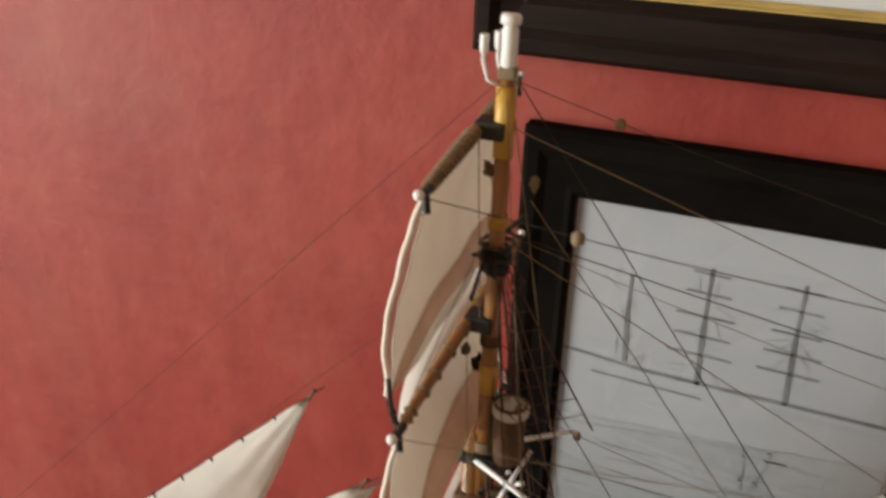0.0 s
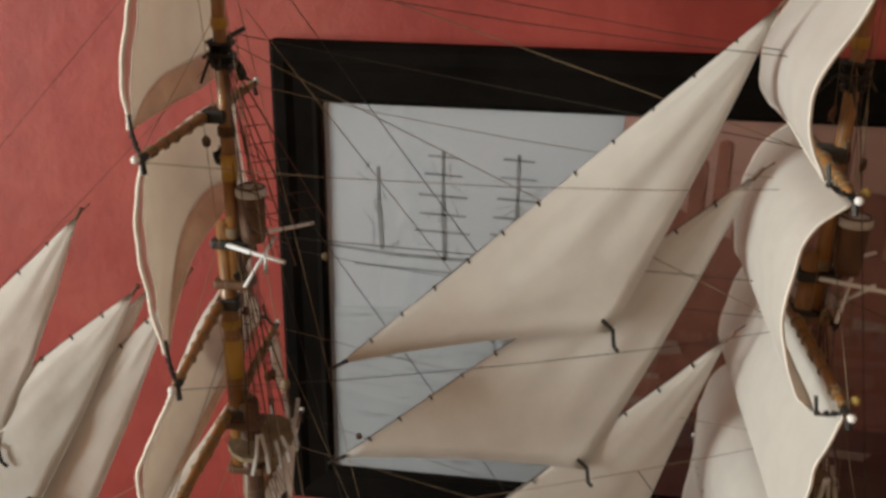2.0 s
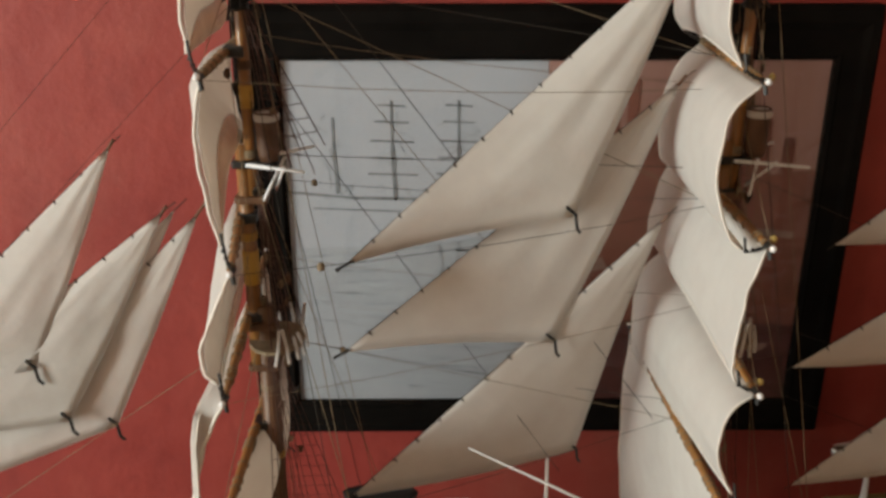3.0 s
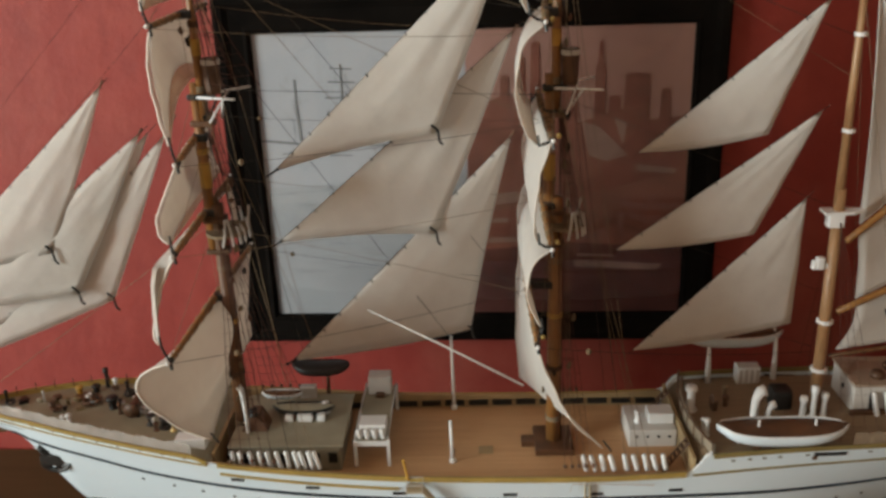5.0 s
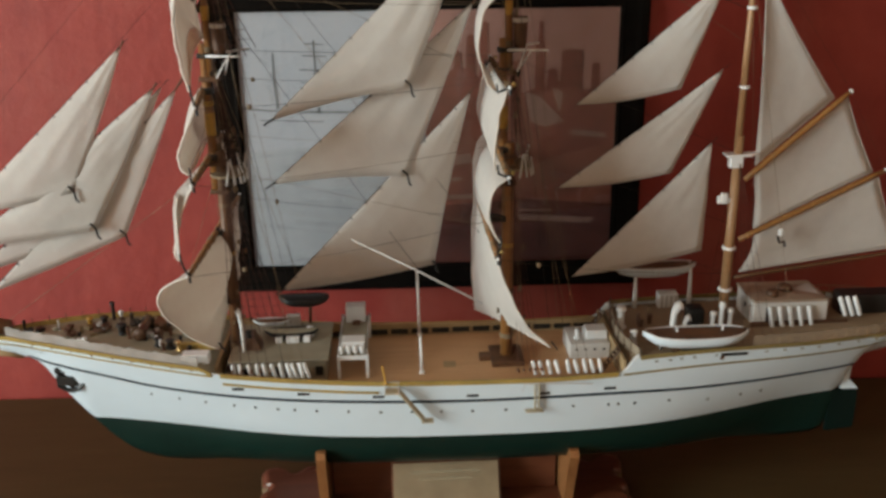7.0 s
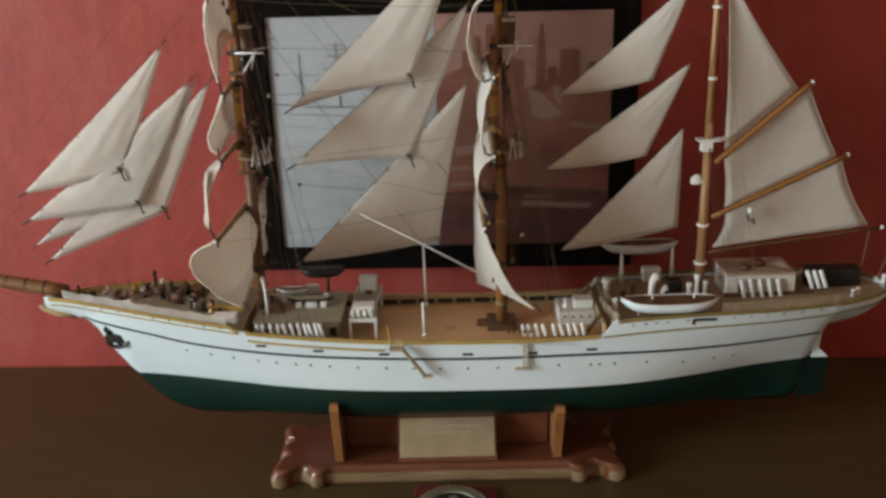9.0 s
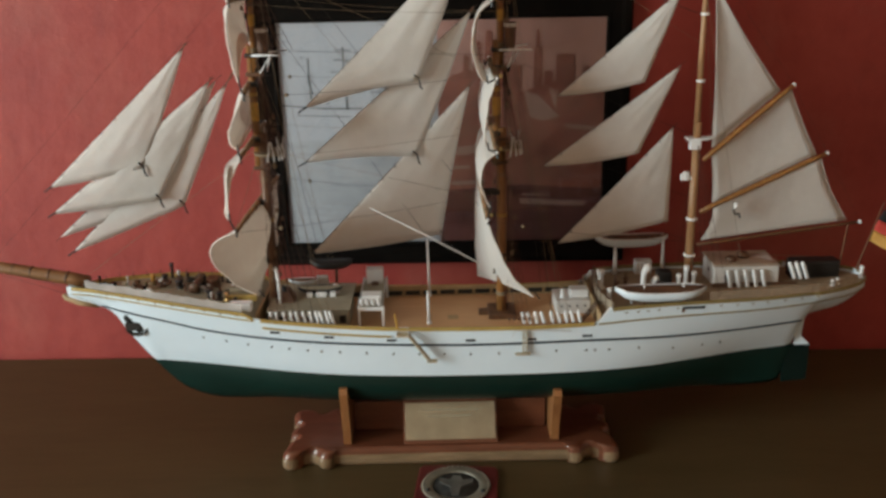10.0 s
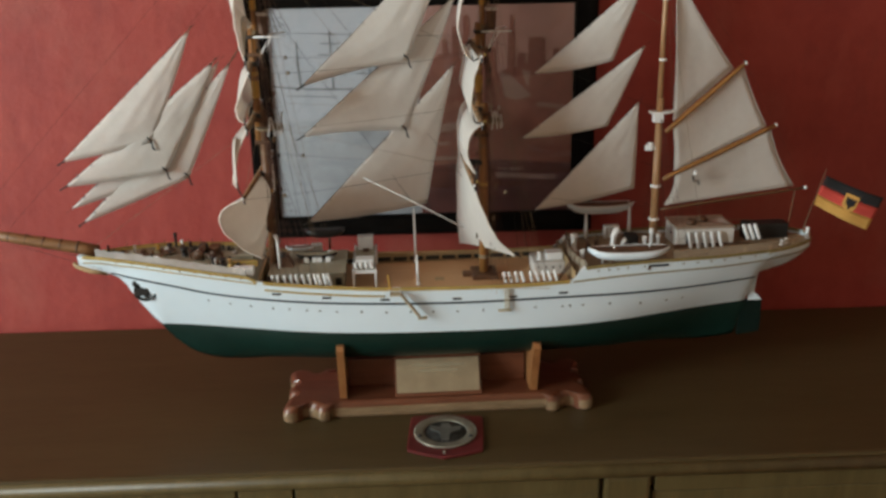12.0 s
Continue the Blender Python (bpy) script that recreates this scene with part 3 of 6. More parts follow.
BEAM = curve([(-0.437, 0.003), (-0.412, 0.011), (-0.38, 0.023), (-0.34, 0.037), (-0.30, 0.047), (-0.25, 0.0565), (-0.20, 0.0615), (-0.1, 0.0645), (0.0, 0.0655),
              (0.1, 0.0655), (0.2, 0.0635), (0.3, 0.0575), (0.36, 0.0515), (0.42, 0.0420), (0.455, 0.031), (0.474, 0.018), (0.482, 0.004)])
WATER = curve([(-0.346, 0.0005), (-0.33, 0.003), (-0.30, 0.0095), (-0.26, 0.020), (-0.22, 0.031), (-0.18, 0.042), (-0.12, 0.0535), (-0.05, 0.060), (0.03, 0.0625),
               (0.12, 0.0615), (0.18, 0.0565), (0.23, 0.0475), (0.29, 0.031), (0.34, 0.016), (0.39, 0.005), (0.41, 0.002)])


def half(u, w):
    """Half breadth of the hull at station u and height w."""
    k, s, bd = STEM(u), SHEER(u), BEAM(u)
    if k < WL - 0.004:
        bw = WATER(u)
        if w <= WL:
            g = min(max((w - k) / (WL - k), 0), 1)
            full = min(1.0, bw / 0.05)
            return bw * (1 - (1 - g) ** (1.2 + 1.6 * full)) ** (1.0 - 0.35 * full)
        h = min((w - WL) / (s - WL), 1.2)
        return bw + (bd - bw) * max(h, 0) ** (1.0 - 0.3 * min(1.0, bw / 0.05))
    h = min(max((w - k) / max(s - k, 1e-4), 0), 1.2)
    far_out = min(1.0, max(0.0, (-0.3456 - u) / 0.06 if u < 0 else (u - 0.405) / 0.05))
    return bd * h ** (1.0 - 0.35 * far_out)


ship = empty("model_ship", SHIP, label="white-hulled three-masted barque model under full sail with green bottom", category="model ship")


def hull_band(u0, u1, lo, hi, n, rows, bm):
    for side in (-1, 1):
        grid = []
        for i in range(n + 1):
            u = u0 + (u1 - u0) * i / n
            a, b_ = lo(u), hi(u)
            grid.append([(u, side * half(u, a + (b_ - a) * j / rows), a + (b_ - a) * j / rows) for j in range(rows + 1)])
        sheet(bm, grid)
    bmesh.ops.remove_doubles(bm, verts=bm.verts[:], dist=0.0003)
    return bm


FC_END, POOP = -0.212, 0.165


def top_line(u):
    """Top edge of the shell: raised a little along the forecastle and the poop."""
    s = SHEER(u)
    if u < FC_END:
        return s + 0.0055 * min(1, (FC_END - u) / 0.012)
    if u > POOP:
        return s + min(0.0150, 0.0150 - 0.045 * (u - 0.38)) * min(1, (u - POOP) / 0.012)
    return s


hull = part("hull", hull_band(-0.437, 0.482, lambda u: max(STEM(u), WL), top_line, 120, 12, B()), HULL_WHITE, ship, "glossy white topsides", True)
bm = hull_band(-0.3465, 0.41, lambda u: min(STEM(u), WL - 0.0001), lambda u: WL, 90, 10, B())
part("hull_bottom", bm, HULL_GREEN, ship, "dark green underwater hull", True)


def side_strip(name, lo, hi, u0, u1, out, mat, sides=(-1, 1), n=90, parent=None, label=""):
    bm = B()
    for side in sides:
        a = [[], [], [], []]
        for i in range(n + 1):
            u = u0 + (u1 - u0) * i / n
            z0, z1 = lo(u), hi(u)
            b0, b1 = half(u, z0), half(u, z1)
            a[0].append((u, side * (b0 - 0.0005), z0))
            a[1].append((u, side * (b0 + out), z0))
            a[2].append((u, side * (b1 + out), z1))
            a[3].append((u, side * (b1 - 0.0005), z1))
        rows = [[bm.verts.new(p) for p in r] for r in a]
        for k in range(4):
            p, q = rows[k], rows[(k + 1) % 4]
            for i in range(n):
                bm.faces.new((p[i], p[i + 1], q[i + 1], q[i]))
        for i in (0, n):
            bm.faces.new([r[i] for r in rows])
    return part(name, bm, mat, parent or hull, label)


BLUE = curve([(-0.405, 0.1890), (-0.36, 0.1850), (-0.316, 0.1782), (-0.277, 0.1712), (-0.204, 0.1645), (-0.118, 0.1592), (0.018, 0.1555), (0.156, 0.1568), (0.24, 0.1558), (0.295, 0.1555), (0.35, 0.1564), (0.44, 0.1610)])
side_strip("blue_line", lambda u: BLUE(u) - 0.0011, lambda u: BLUE(u) + 0.0011, -0.398, 0.412, 0.0013, STRIPE, label="thin dark blue line")
side_strip("gold_rail", lambda u: top_line(u) - 0.0038, lambda u: top_line(u) + 0.0004, -0.430, -0.2145, 0.0012, GOLD, label="ochre gold rail")
side_strip("gold_line", lambda u: SHEER(u) - 0.0042, lambda u: SHEER(u) - 0.0026, -0.430, -0.2145, 0.0009, GOLD, label="thin gold line")
side_strip("gold_rail", lambda u: SHEER(u) - 0.0034, lambda u: SHEER(u) + 0.0008, -0.206, 0.160, 0.0014, GOLD, label="ochre gold rail")
side_strip("gold_rail", lambda u: top_line(u) - 0.0032, lambda u: top_line(u) + 0.0006, 0.180, 0.480, 0.0010, SHADED_GOLD, label="gold rail in a shaded olive tone")
side_strip("gold_line", lambda u: SHEER(u) - 0.0032, lambda u: SHEER(u) - 0.0014, 0.165, 0.478, 0.0009, SHADED_GOLD, label="thin gold line in a shaded tone")
for sd in (-1, 1):
    side_strip("fender_rail", lambda u: SHEER(u) - 0.0118, lambda u: SHEER(u) - 0.0098, -0.205, -0.063, 0.0016, GOLD, (sd,), 30, label="ochre fender strip")

# decks with camber


def deck(name, u0, u1, height, inset, mat, label, n=50, rows=8, camber=0.0015):
    bm = B()
    grid, low = [], []
    for i in range(n + 1):
        u = u0 + (u1 - u0) * i / n
        z = height(u)
        b_ = max(half(u, min(z, top_line(u))) - inset, 0.0008)
        row = []
        for j in range(rows + 1):
            f = 2 * j / rows - 1
            row.append((u, b_ * f, z + camber * (1 - f * f)))
        grid.append(row)
    sheet(bm, grid)
    return part(name, bm, mat, ship, label)


DECK_W = 0.1645
deck("forecastle_deck", -0.430, FC_END, lambda u: top_line(u) - 0.0035, 0.0008, GREY_DECK, "grey-green forecastle deck")
deck("main_deck", FC_END - 0.002, 0.170, lambda u: DECK_W, 0.0012, DECK, "brown planked main deck")
deck("poop_deck", 0.165, 0.478, lambda u: top_line(u) - 0.0060, 0.0012, POOP_WOOD, "brown planked poop deck")
for side in (-1, 1):
    bm = B()
    grid = [[(u, side * (half(u, DECK_W) - 0.0014), DECK_W - 0.001), (u, side * (half(u, SHEER(u)) - 0.0022), SHEER(u) + 0.0004),
             (u, side * (half(u, SHEER(u)) + 0.0006), SHEER(u) + 0.0005)] for u in (FC_END + (POOP - FC_END) * i / 40 for i in range(41))]
    sheet(bm, grid)
    part("bulwark", bm, INNER, ship, "tan inner bulwark with a narrow cap")
for k in range(16):
    u = -0.18 + k * 0.0215
    for side in (-1, 1):
        bm = B()
        b_ = half(u, 0.170) - 0.0030
        box(bm, u, u + 0.0175, side * b_ - 0.0008, side * b_ + 0.0008, 0.1672, 0.1722)
        part("bulwark_opening", bm, BLACK, ship)
for u in (FC_END, POOP + 0.002):
    bm = B()
    lo = DECK_W - 0.002
    top = top_line(u - 0.014) - 0.003 if u < 0 else top_line(u + 0.014) - 0.003
    w0 = half(u, 0.166) - 0.004
    top -= 0.0035
    box(bm, u - 0.0012, u + 0.0012, -w0, w0, lo, top)
    part("bulkhead", bm, INNER, ship, "tan bulkhead at the deck break")

# portholes, freeing ports
port_u = [-0.277, -0.250, -0.225, -0.198, -0.178, -0.157, -0.1415, -0.121, -0.0915, -0.0615, -0.0325, -0.005, 0.024, 0.0555, 0.119, 0.1525, 0.162, 0.178, 0.212, 0.252, 0.287, 0.309]
bm0 = B()
lathe(bm0, [(0.0014, 0.0), (0.0014, 0.0007), (0.0010, 0.0009), (0.0010, 0.0004), (0.0, 0.0004)], n=10)
hole = part("porthole", bm0, PEWTER_DARK, hull, "small dark porthole")
hole_mesh = hole.data
first = True
for side in (-1, 1):
    for u in port_u:
        w = BLUE(u) - (0.0115 if u < 0.14 else 0.0125 if u < 0.23 else 0.0165)
        ob = hole if first else new("porthole", hole_mesh)
        first = False
        ob.parent = hull
        ob.matrix_basis = Matrix.Translation((u, side * (half(u, w) - 0.0004), w)) @ pose(0, 0, 0, 90 if side < 0 else -90, 0, 0)
def hull_mark(name, u, w, half_long, half_high, side, mat, proud=0.0006):
    """A flat plate let into the hull side, turned with the planking."""
    slope = (half(u + 0.004, w) - half(u - 0.004, w)) / 0.008
    bm = B()
    box(bm, -half_long, half_long, -0.0012, proud, -half_high, half_high, 0.0002,
        Matrix.Translation((u, side * half(u, w), w)) @ (Matrix.Rotation(math.atan(slope), 4, "Z") if side > 0 else Matrix.Rotation(math.pi - math.atan(slope), 4, "Z")))
    return part(name, bm, mat, hull)


for side in (-1, 1):
    for u in (-0.192, -0.132, -0.063, 0.024, 0.091, 0.153):
        hull_mark("freeing_port", u, SHEER(u) - 0.0155, 0.0055, 0.0013, side, BLACK)
    for u in (0.195, 0.208, 0.219, 0.231, 0.252, 0.30, 0.318, 0.335, 0.352, 0.372, 0.392, 0.41):
        hull_mark("poop_port", u, SHEER(u) + 0.0080, 0.0016, 0.0007, side, PEWTER)
    for u in (-0.385, -0.365, -0.345, -0.325, -0.305, -0.287, -0.268, -0.250, -0.232):
        hull_mark("scupper", u, top_line(u) - 0.0050, 0.0010, 0.0007, side, BROWN)
    hull_mark("shell_slot", 0.269, SHEER(0.269) + 0.0080, 0.0125, 0.0014, side, BLACK, 0.0012)

# rudder, stem head, anchors, cradles
bm = B()
prism(bm, [(0.398, -0.0018, 0.0685), (0.4275, -0.0018, 0.072), (0.4275, -0.0018, WL), (0.398, -0.0018, WL)], (0, 0.0036, 0))
part("rudder", bm, RUDDER_SHADED, ship, "green rudder blade with the stern's shade in its colour")
bm = B()
prism(bm, [(0.409, -0.0018, WL), (0.4275, -0.0018, WL), (0.4225, -0.0018, 0.122), (0.4165, -0.0018, 0.128), (0.418, -0.0018, 0.150), (0.410, -0.0018, 0.142)], (0, 0.0036, 0))
part("rudder_head", bm, HULL_WHITE, ship, "white rudder head")
bm = B()
tube(bm, [(-0.404, 0, 0.188), (-0.425, 0, 0.1915), (-0.440, 0, 0.1975), (-0.4435, 0, 0.2015)], [0.004, 0.0042, 0.0035, 0.002], 8)
part("figurehead", bm, INNER, ship, "gilded plain beak head under the bowsprit", True)
for side in (-1, 1):
    u, w = -0.360, 0.166
    b_ = half(u, w) + 0.0035
    bm = B()
    y = side * b_
    tube(bm, [(u - 0.008, y, w + 0.010), (u, y, w), (u + 0.006, y, w - 0.008)], 0.0016, 6)
    tube(bm, [(u + 0.016, y, w - 0.001), (u + 0.010, y, w - 0.008), (u + 0.004, y, w - 0.0095), (u - 0.003, y, w - 0.008), (u - 0.009, y, w - 0.003)], 0.0022, 6)
    box(bm, u - 0.010, u + 0.008, y - 0.0016, y + 0.0016, w - 0.004, w + 0.006, 0.0008)
    part("anchor", bm, BLACK, ship, "black stockless anchor at the hawse pipe")
    bm = B()
    lathe(bm, [(0.0045, 0), (0.0055, 0.0008), (0.0045, 0.0016), (0.003, 0.0012)], m=Matrix.Translation((u - 0.006, side * (half(u - 0.006, w + 0.012) - 0.0006), w + 0.011)) @ pose(0, 0, 0, 90 if side < 0 else -90, 0, 0))
    part("hawse_ring", bm, PEWTER_DARK, ship, "", True)

for u, arm_w in ((-0.1205, 0.1015), (0.1215, 0.097)):
    bm = B()
    pts = [(-0.044, 0.0222), (0.034, 0.0222)]
    prof = []
    for j in range(13):
        w = arm_w - (arm_w - 0.0625) * (j / 12)
        prof.append((half(u, w) + 0.0012 if w > 0.0655 else max(half(u, 0.0655) * (12 - j) / 12, 0.0), w))
    inner = [(v, w) for v, w in prof]
    outline = pts + [(0.042, arm_w * 0.45), (inner[0][0] + 0.0085, arm_w - 0.006), (inner[0][0] + 0.006, arm_w)] + inner + [(-v, w) for v, w in reversed(inner[:-1])] + \
        [(-inner[0][0] - 0.006, arm_w), (-inner[0][0] - 0.0085, arm_w - 0.006), (-0.050, arm_w * 0.45)]
    prism(bm, [(u - 0.0045, v, w) for v, w in outline], (0.009, 0, 0))
    part("cradle", bm, CRADLE_WOOD, stand, "upright honey-brown wooden cradle")

# ---------------------------------------------------------------- masts
MASTS = dict(fore=-0.199, main=0.0630, mizzen=0.2780)


def mast(u, base, top, doublings, label):
    """A stepped mast: thick lower mast, thinner topmast and topgallant lapped at the doublings."""
    root = empty("mast", pose(u, 0, 0))
    root.parent = ship
    root["label"] = label
    d1, d2 = doublings
    bm = B()
    rod(bm, (0, 0, base), (0, 0, d1 + 0.012), 0.0062, 0.0052, 14)
    part("lower_mast", bm, MAST_DARK if u < 0 else MAST_WOOD, root, "", True)
    bm = B()
    rod(bm, (-0.0055, 0, d1 - 0.028), (-0.0055, 0, d2 + 0.010), 0.0046, 0.0038, 12)
    part("topmast", bm, MAST_WOOD, root, "varnished ochre topmast", True)
    bm = B()
    rod(bm, (-0.001, 0, d2 - 0.022), (-0.001, 0, top), 0.0036, 0.0026, 12)
    part("topgallant_mast", bm, MAST_WOOD, root, "varnished ochre topgallant mast", True)
    for z0, z1, r, off in ((d1 + 0.026, d1 + 0.046, 0.0047, -0.0055), (d2 + 0.030, d2 + 0.042, 0.0037, -0.001), (top - 0.030, top - 0.006, 0.0035, -0.001)):
        bm = B()
        rod(bm, (off, 0, z0), (off, 0, z1), r, r, 12)
        part("painted_band", bm, MAST_YELLOW, root, "yellow painted mast band", True)
    for z in (d1, d1 - 0.026, d2, d2 - 0.020):
        bm = B()
        box(bm, -0.0110, 0.0070, -0.0058, 0.0058, z - 0.0022, z + 0.0022, 0.0014)
        part("mast_cap", bm, BLACK if z in (d2,) else BROWN, root)
    return root


def top_platform(root, z, r, label):
    bm = B()
    prism(bm, [(0.016 * math.cos(a) + 0.006, r * math.sin(a), z) for a in (2 * math.pi * i / 14 for i in range(14))], (0, 0, 0.0022))
    t = part("top_platform", bm, ROPE_TAN, root, label)
    rnd = random.Random(5)
    for i in range(9):
        a = -1.5 + 3.0 * i / 8 + rnd.uniform(-0.12, 0.12)
        bm = B()
        p = Vector((0.017 * math.cos(a) + 0.006, (r + 0.001) * math.sin(a), z - 0.006))
        q = Vector((rnd.uniform(-0.003, 0.005), rnd.uniform(-0.003, 0.003), rnd.uniform(0.012, 0.022)))
        tube(bm, [p, p + q * 0.5 + Vector((rnd.uniform(-0.001, 0.001), 0.001, 0)), p + q], 0.0011, 5)
        part("deadeye_strop", bm, CLEAR_GREY, root, "pale frayed lanyard")
    return t


def crosstree(root, z):
    """White spreader bars with a diagonal brace, reaching aft of the mast."""
    for sy in (-1, 1):
        bm = B()
        rod(bm, (-0.004, 0.004 * sy, z), (0.030, 0.026 * sy, z + 0.002), 0.0012, 0.0008, 8)
        part("spreader", bm, SUPER, root, "white spreader bar", True)
    for z1 in (z - 0.012, ):
        bm = B()
        tube(bm, [(0.006, -0.010, z1 - 0.006), (0.016, 0.008, z + 0.001)], 0.0009, 6)
        part("spreader_brace", bm, SUPER, root, "white brace", True)
        bm = B()
        tube(bm, [(0.018, -0.012, z + 0.001), (0.010, 0.008, z1 - 0.006)], 0.0009, 6)
        part("spreader_brace", bm, SUPER, root, "white brace", True)
    bm = B()
    lathe(bm, [(0.0052, -0.004), (0.0058, 0.0), (0.0062, 0.016), (0.0066, 0.018), (0.0066, 0.022), (0.0058, 0.0225), (0.0055, 0.017), (0.0, 0.017)], at=(0.009, -0.002, z + 0.006))
    b_ = part("tub", bm, BROWN, root, "wooden bucket-shaped lookout", True)
    bm = B()
    lathe(bm, [(0.0064, 0), (0.0071, 0.0008), (0.0071, 0.0035), (0.0064, 0.0042)], at=(0.009, -0.002, z + 0.0235))
    part("tub_ring", bm, CLEAR_GREY, b_, "pale ring round the lookout", True)


def masthead_light(root, top):
    bm = B()
    lathe(bm, [(0.0024, 0), (0.0027, 0.0008), (0.0027, 0.0118), (0.0023, 0.0124), (0.0023, 0.0134), (0.0034, 0.0140), (0.0034, 0.0160), (0.0028, 0.0168), (0.0, 0.0170)], at=(-0.001, 0, top))
    part("masthead_light", bm, SUPER, root, "white cylindrical masthead light", True)
    for du, dv in ((-0.0085, -0.0030), (-0.0055, 0.0035)):
        bm = B()
        tube(bm, [(-0.003, dv * 0.5, top - 0.006), (du * 0.8, dv, top - 0.004), (du, dv, top + 0.002), (du, dv, top + 0.0045)], 0.0007, 6)
        lathe(bm, [(0.0008, 0), (0.0014, 0.0012), (0.0015, 0.0062), (0.0011, 0.0066), (0.0010, 0.003), (0.0, 0.003)], at=(du, dv, top + 0.0040))
        part("side_lamp", bm, SUPER, root, "small white lamp on a curved bracket", True)
    bm = B()
    box(bm, -0.0040, 0.0022, -0.0028, 0.0028, top - 0.0035, top + 0.0003, 0.0009)
    part("mast_truck", bm, ROPE_TAN, root, "tan lashing under the light")


fore = mast(MASTS["fore"], DECK_W, 0.621, (0.372, 0.468), "stepped brown foremast")
main = mast(MASTS["main"], DECK_W, 0.621, (0.372, 0.468), "stepped brown mainmast")
for root in (fore, main):
    top_platform(root, 0.362, 0.021, "tan lookout platform")
    crosstree(root, 0.468)
    masthead_light(root, 0.621)
    bm = B()
    rnd = random.Random(31)
    for k in range(7):
        z, rr = 0.549 + 0.0017 * k, rnd.uniform(0.0042, 0.0060)
        ring = [(-0.001 + rr * math.cos(a), rr * math.sin(a), z + rnd.uniform(-0.0006, 0.0006)) for a in (2 * math.pi * i / 10 for i in range(10))]
        tube(bm, ring, 0.0010, 4, closed=True)
    for k in range(5):
        a = rnd.uniform(0, 6.28)
        tube(bm, [(-0.001 + 0.004 * math.cos(a), 0.004 * math.sin(a), 0.556), (-0.001 + 0.009 * math.cos(a), 0.009 * math.sin(a), 0.553 + rnd.uniform(-0.006, 0.004))], 0.0007, 4)
    tube(bm, [(-0.004, 0, 0.558), (0.004, 0.018, 0.563)], 0.0011, 5)
    tube(bm, [(-0.004, 0, 0.558), (-0.004, -0.018, 0.545)], 0.0007, 5)
    tagged(part("hound_band", bm, BLACK, root, "untidy black lashings with short spreaders"), kind="stuff")
    bm = B()
    box(bm, -0.016, 0.016, -0.020, 0.020, DECK_W + 0.001, DECK_W + 0.0065, 0.001)
    part("fife_rail", bm, BROWN, root, "dark brown pin rail round the mast foot")

miz = empty("mast", pose(MASTS["mizzen"], 0, 0))
miz.parent = ship
miz["label"] = "slender varnished mizzen mast"
bm = B()
rod(bm, (0, 0, 0.190), (0, 0, 0.385), 0.0050, 0.0042, 14)
part("lower_mast", bm, MIZZEN_WOOD, miz, "", True)
bm = B()
rod(bm, (-0.001, 0, 0.372), (-0.001, 0, 0.580), 0.0036, 0.0022, 12)
part("topmast", bm, MIZZEN_WOOD, miz, "", True)
for z, r in ((0.275, 0.0066), (0.232, 0.0068), (0.430, 0.0048), (0.500, 0.0046), (0.545, 0.0044)):
    bm = B()
    lathe(bm, [(0.0042, -0.0015), (r, -0.0012), (r, 0.0012), (0.0042, 0.0015)], at=(0, 0, z))
    part("mast_band", bm, SUPER, miz, "white mast band", True)
bm = B()
prism(bm, [(-0.012, -0.007, 0.366), (0.010, -0.006, 0.366), (0.020, -0.002, 0.367), (0.020, 0.002, 0.367), (0.010, 0.006, 0.366), (-0.012, 0.007, 0.366)], (0, 0, 0.0022))
box(bm, -0.008, 0.004, -0.005, 0.005, 0.355, 0.366, 0.001)
part("radar_platform", bm, SUPER, miz, "white radar platform")
bm = B()
box(bm, -0.0125, -0.006, -0.003, 0.003, 0.320, 0.330, 0.0012)
lathe(bm, [(0.002, 0), (0.0024, 0.0015), (0.0024, 0.007), (0.0, 0.008)], at=(-0.0135, 0, 0.320))
box(bm, -0.007, 0.0, -0.002, 0.002, 0.321, 0.325)
part("lamp_bracket", bm, SUPER, miz, "white lamp on a bracket", True)

# ---------------------------------------------------------------- yards and square sails


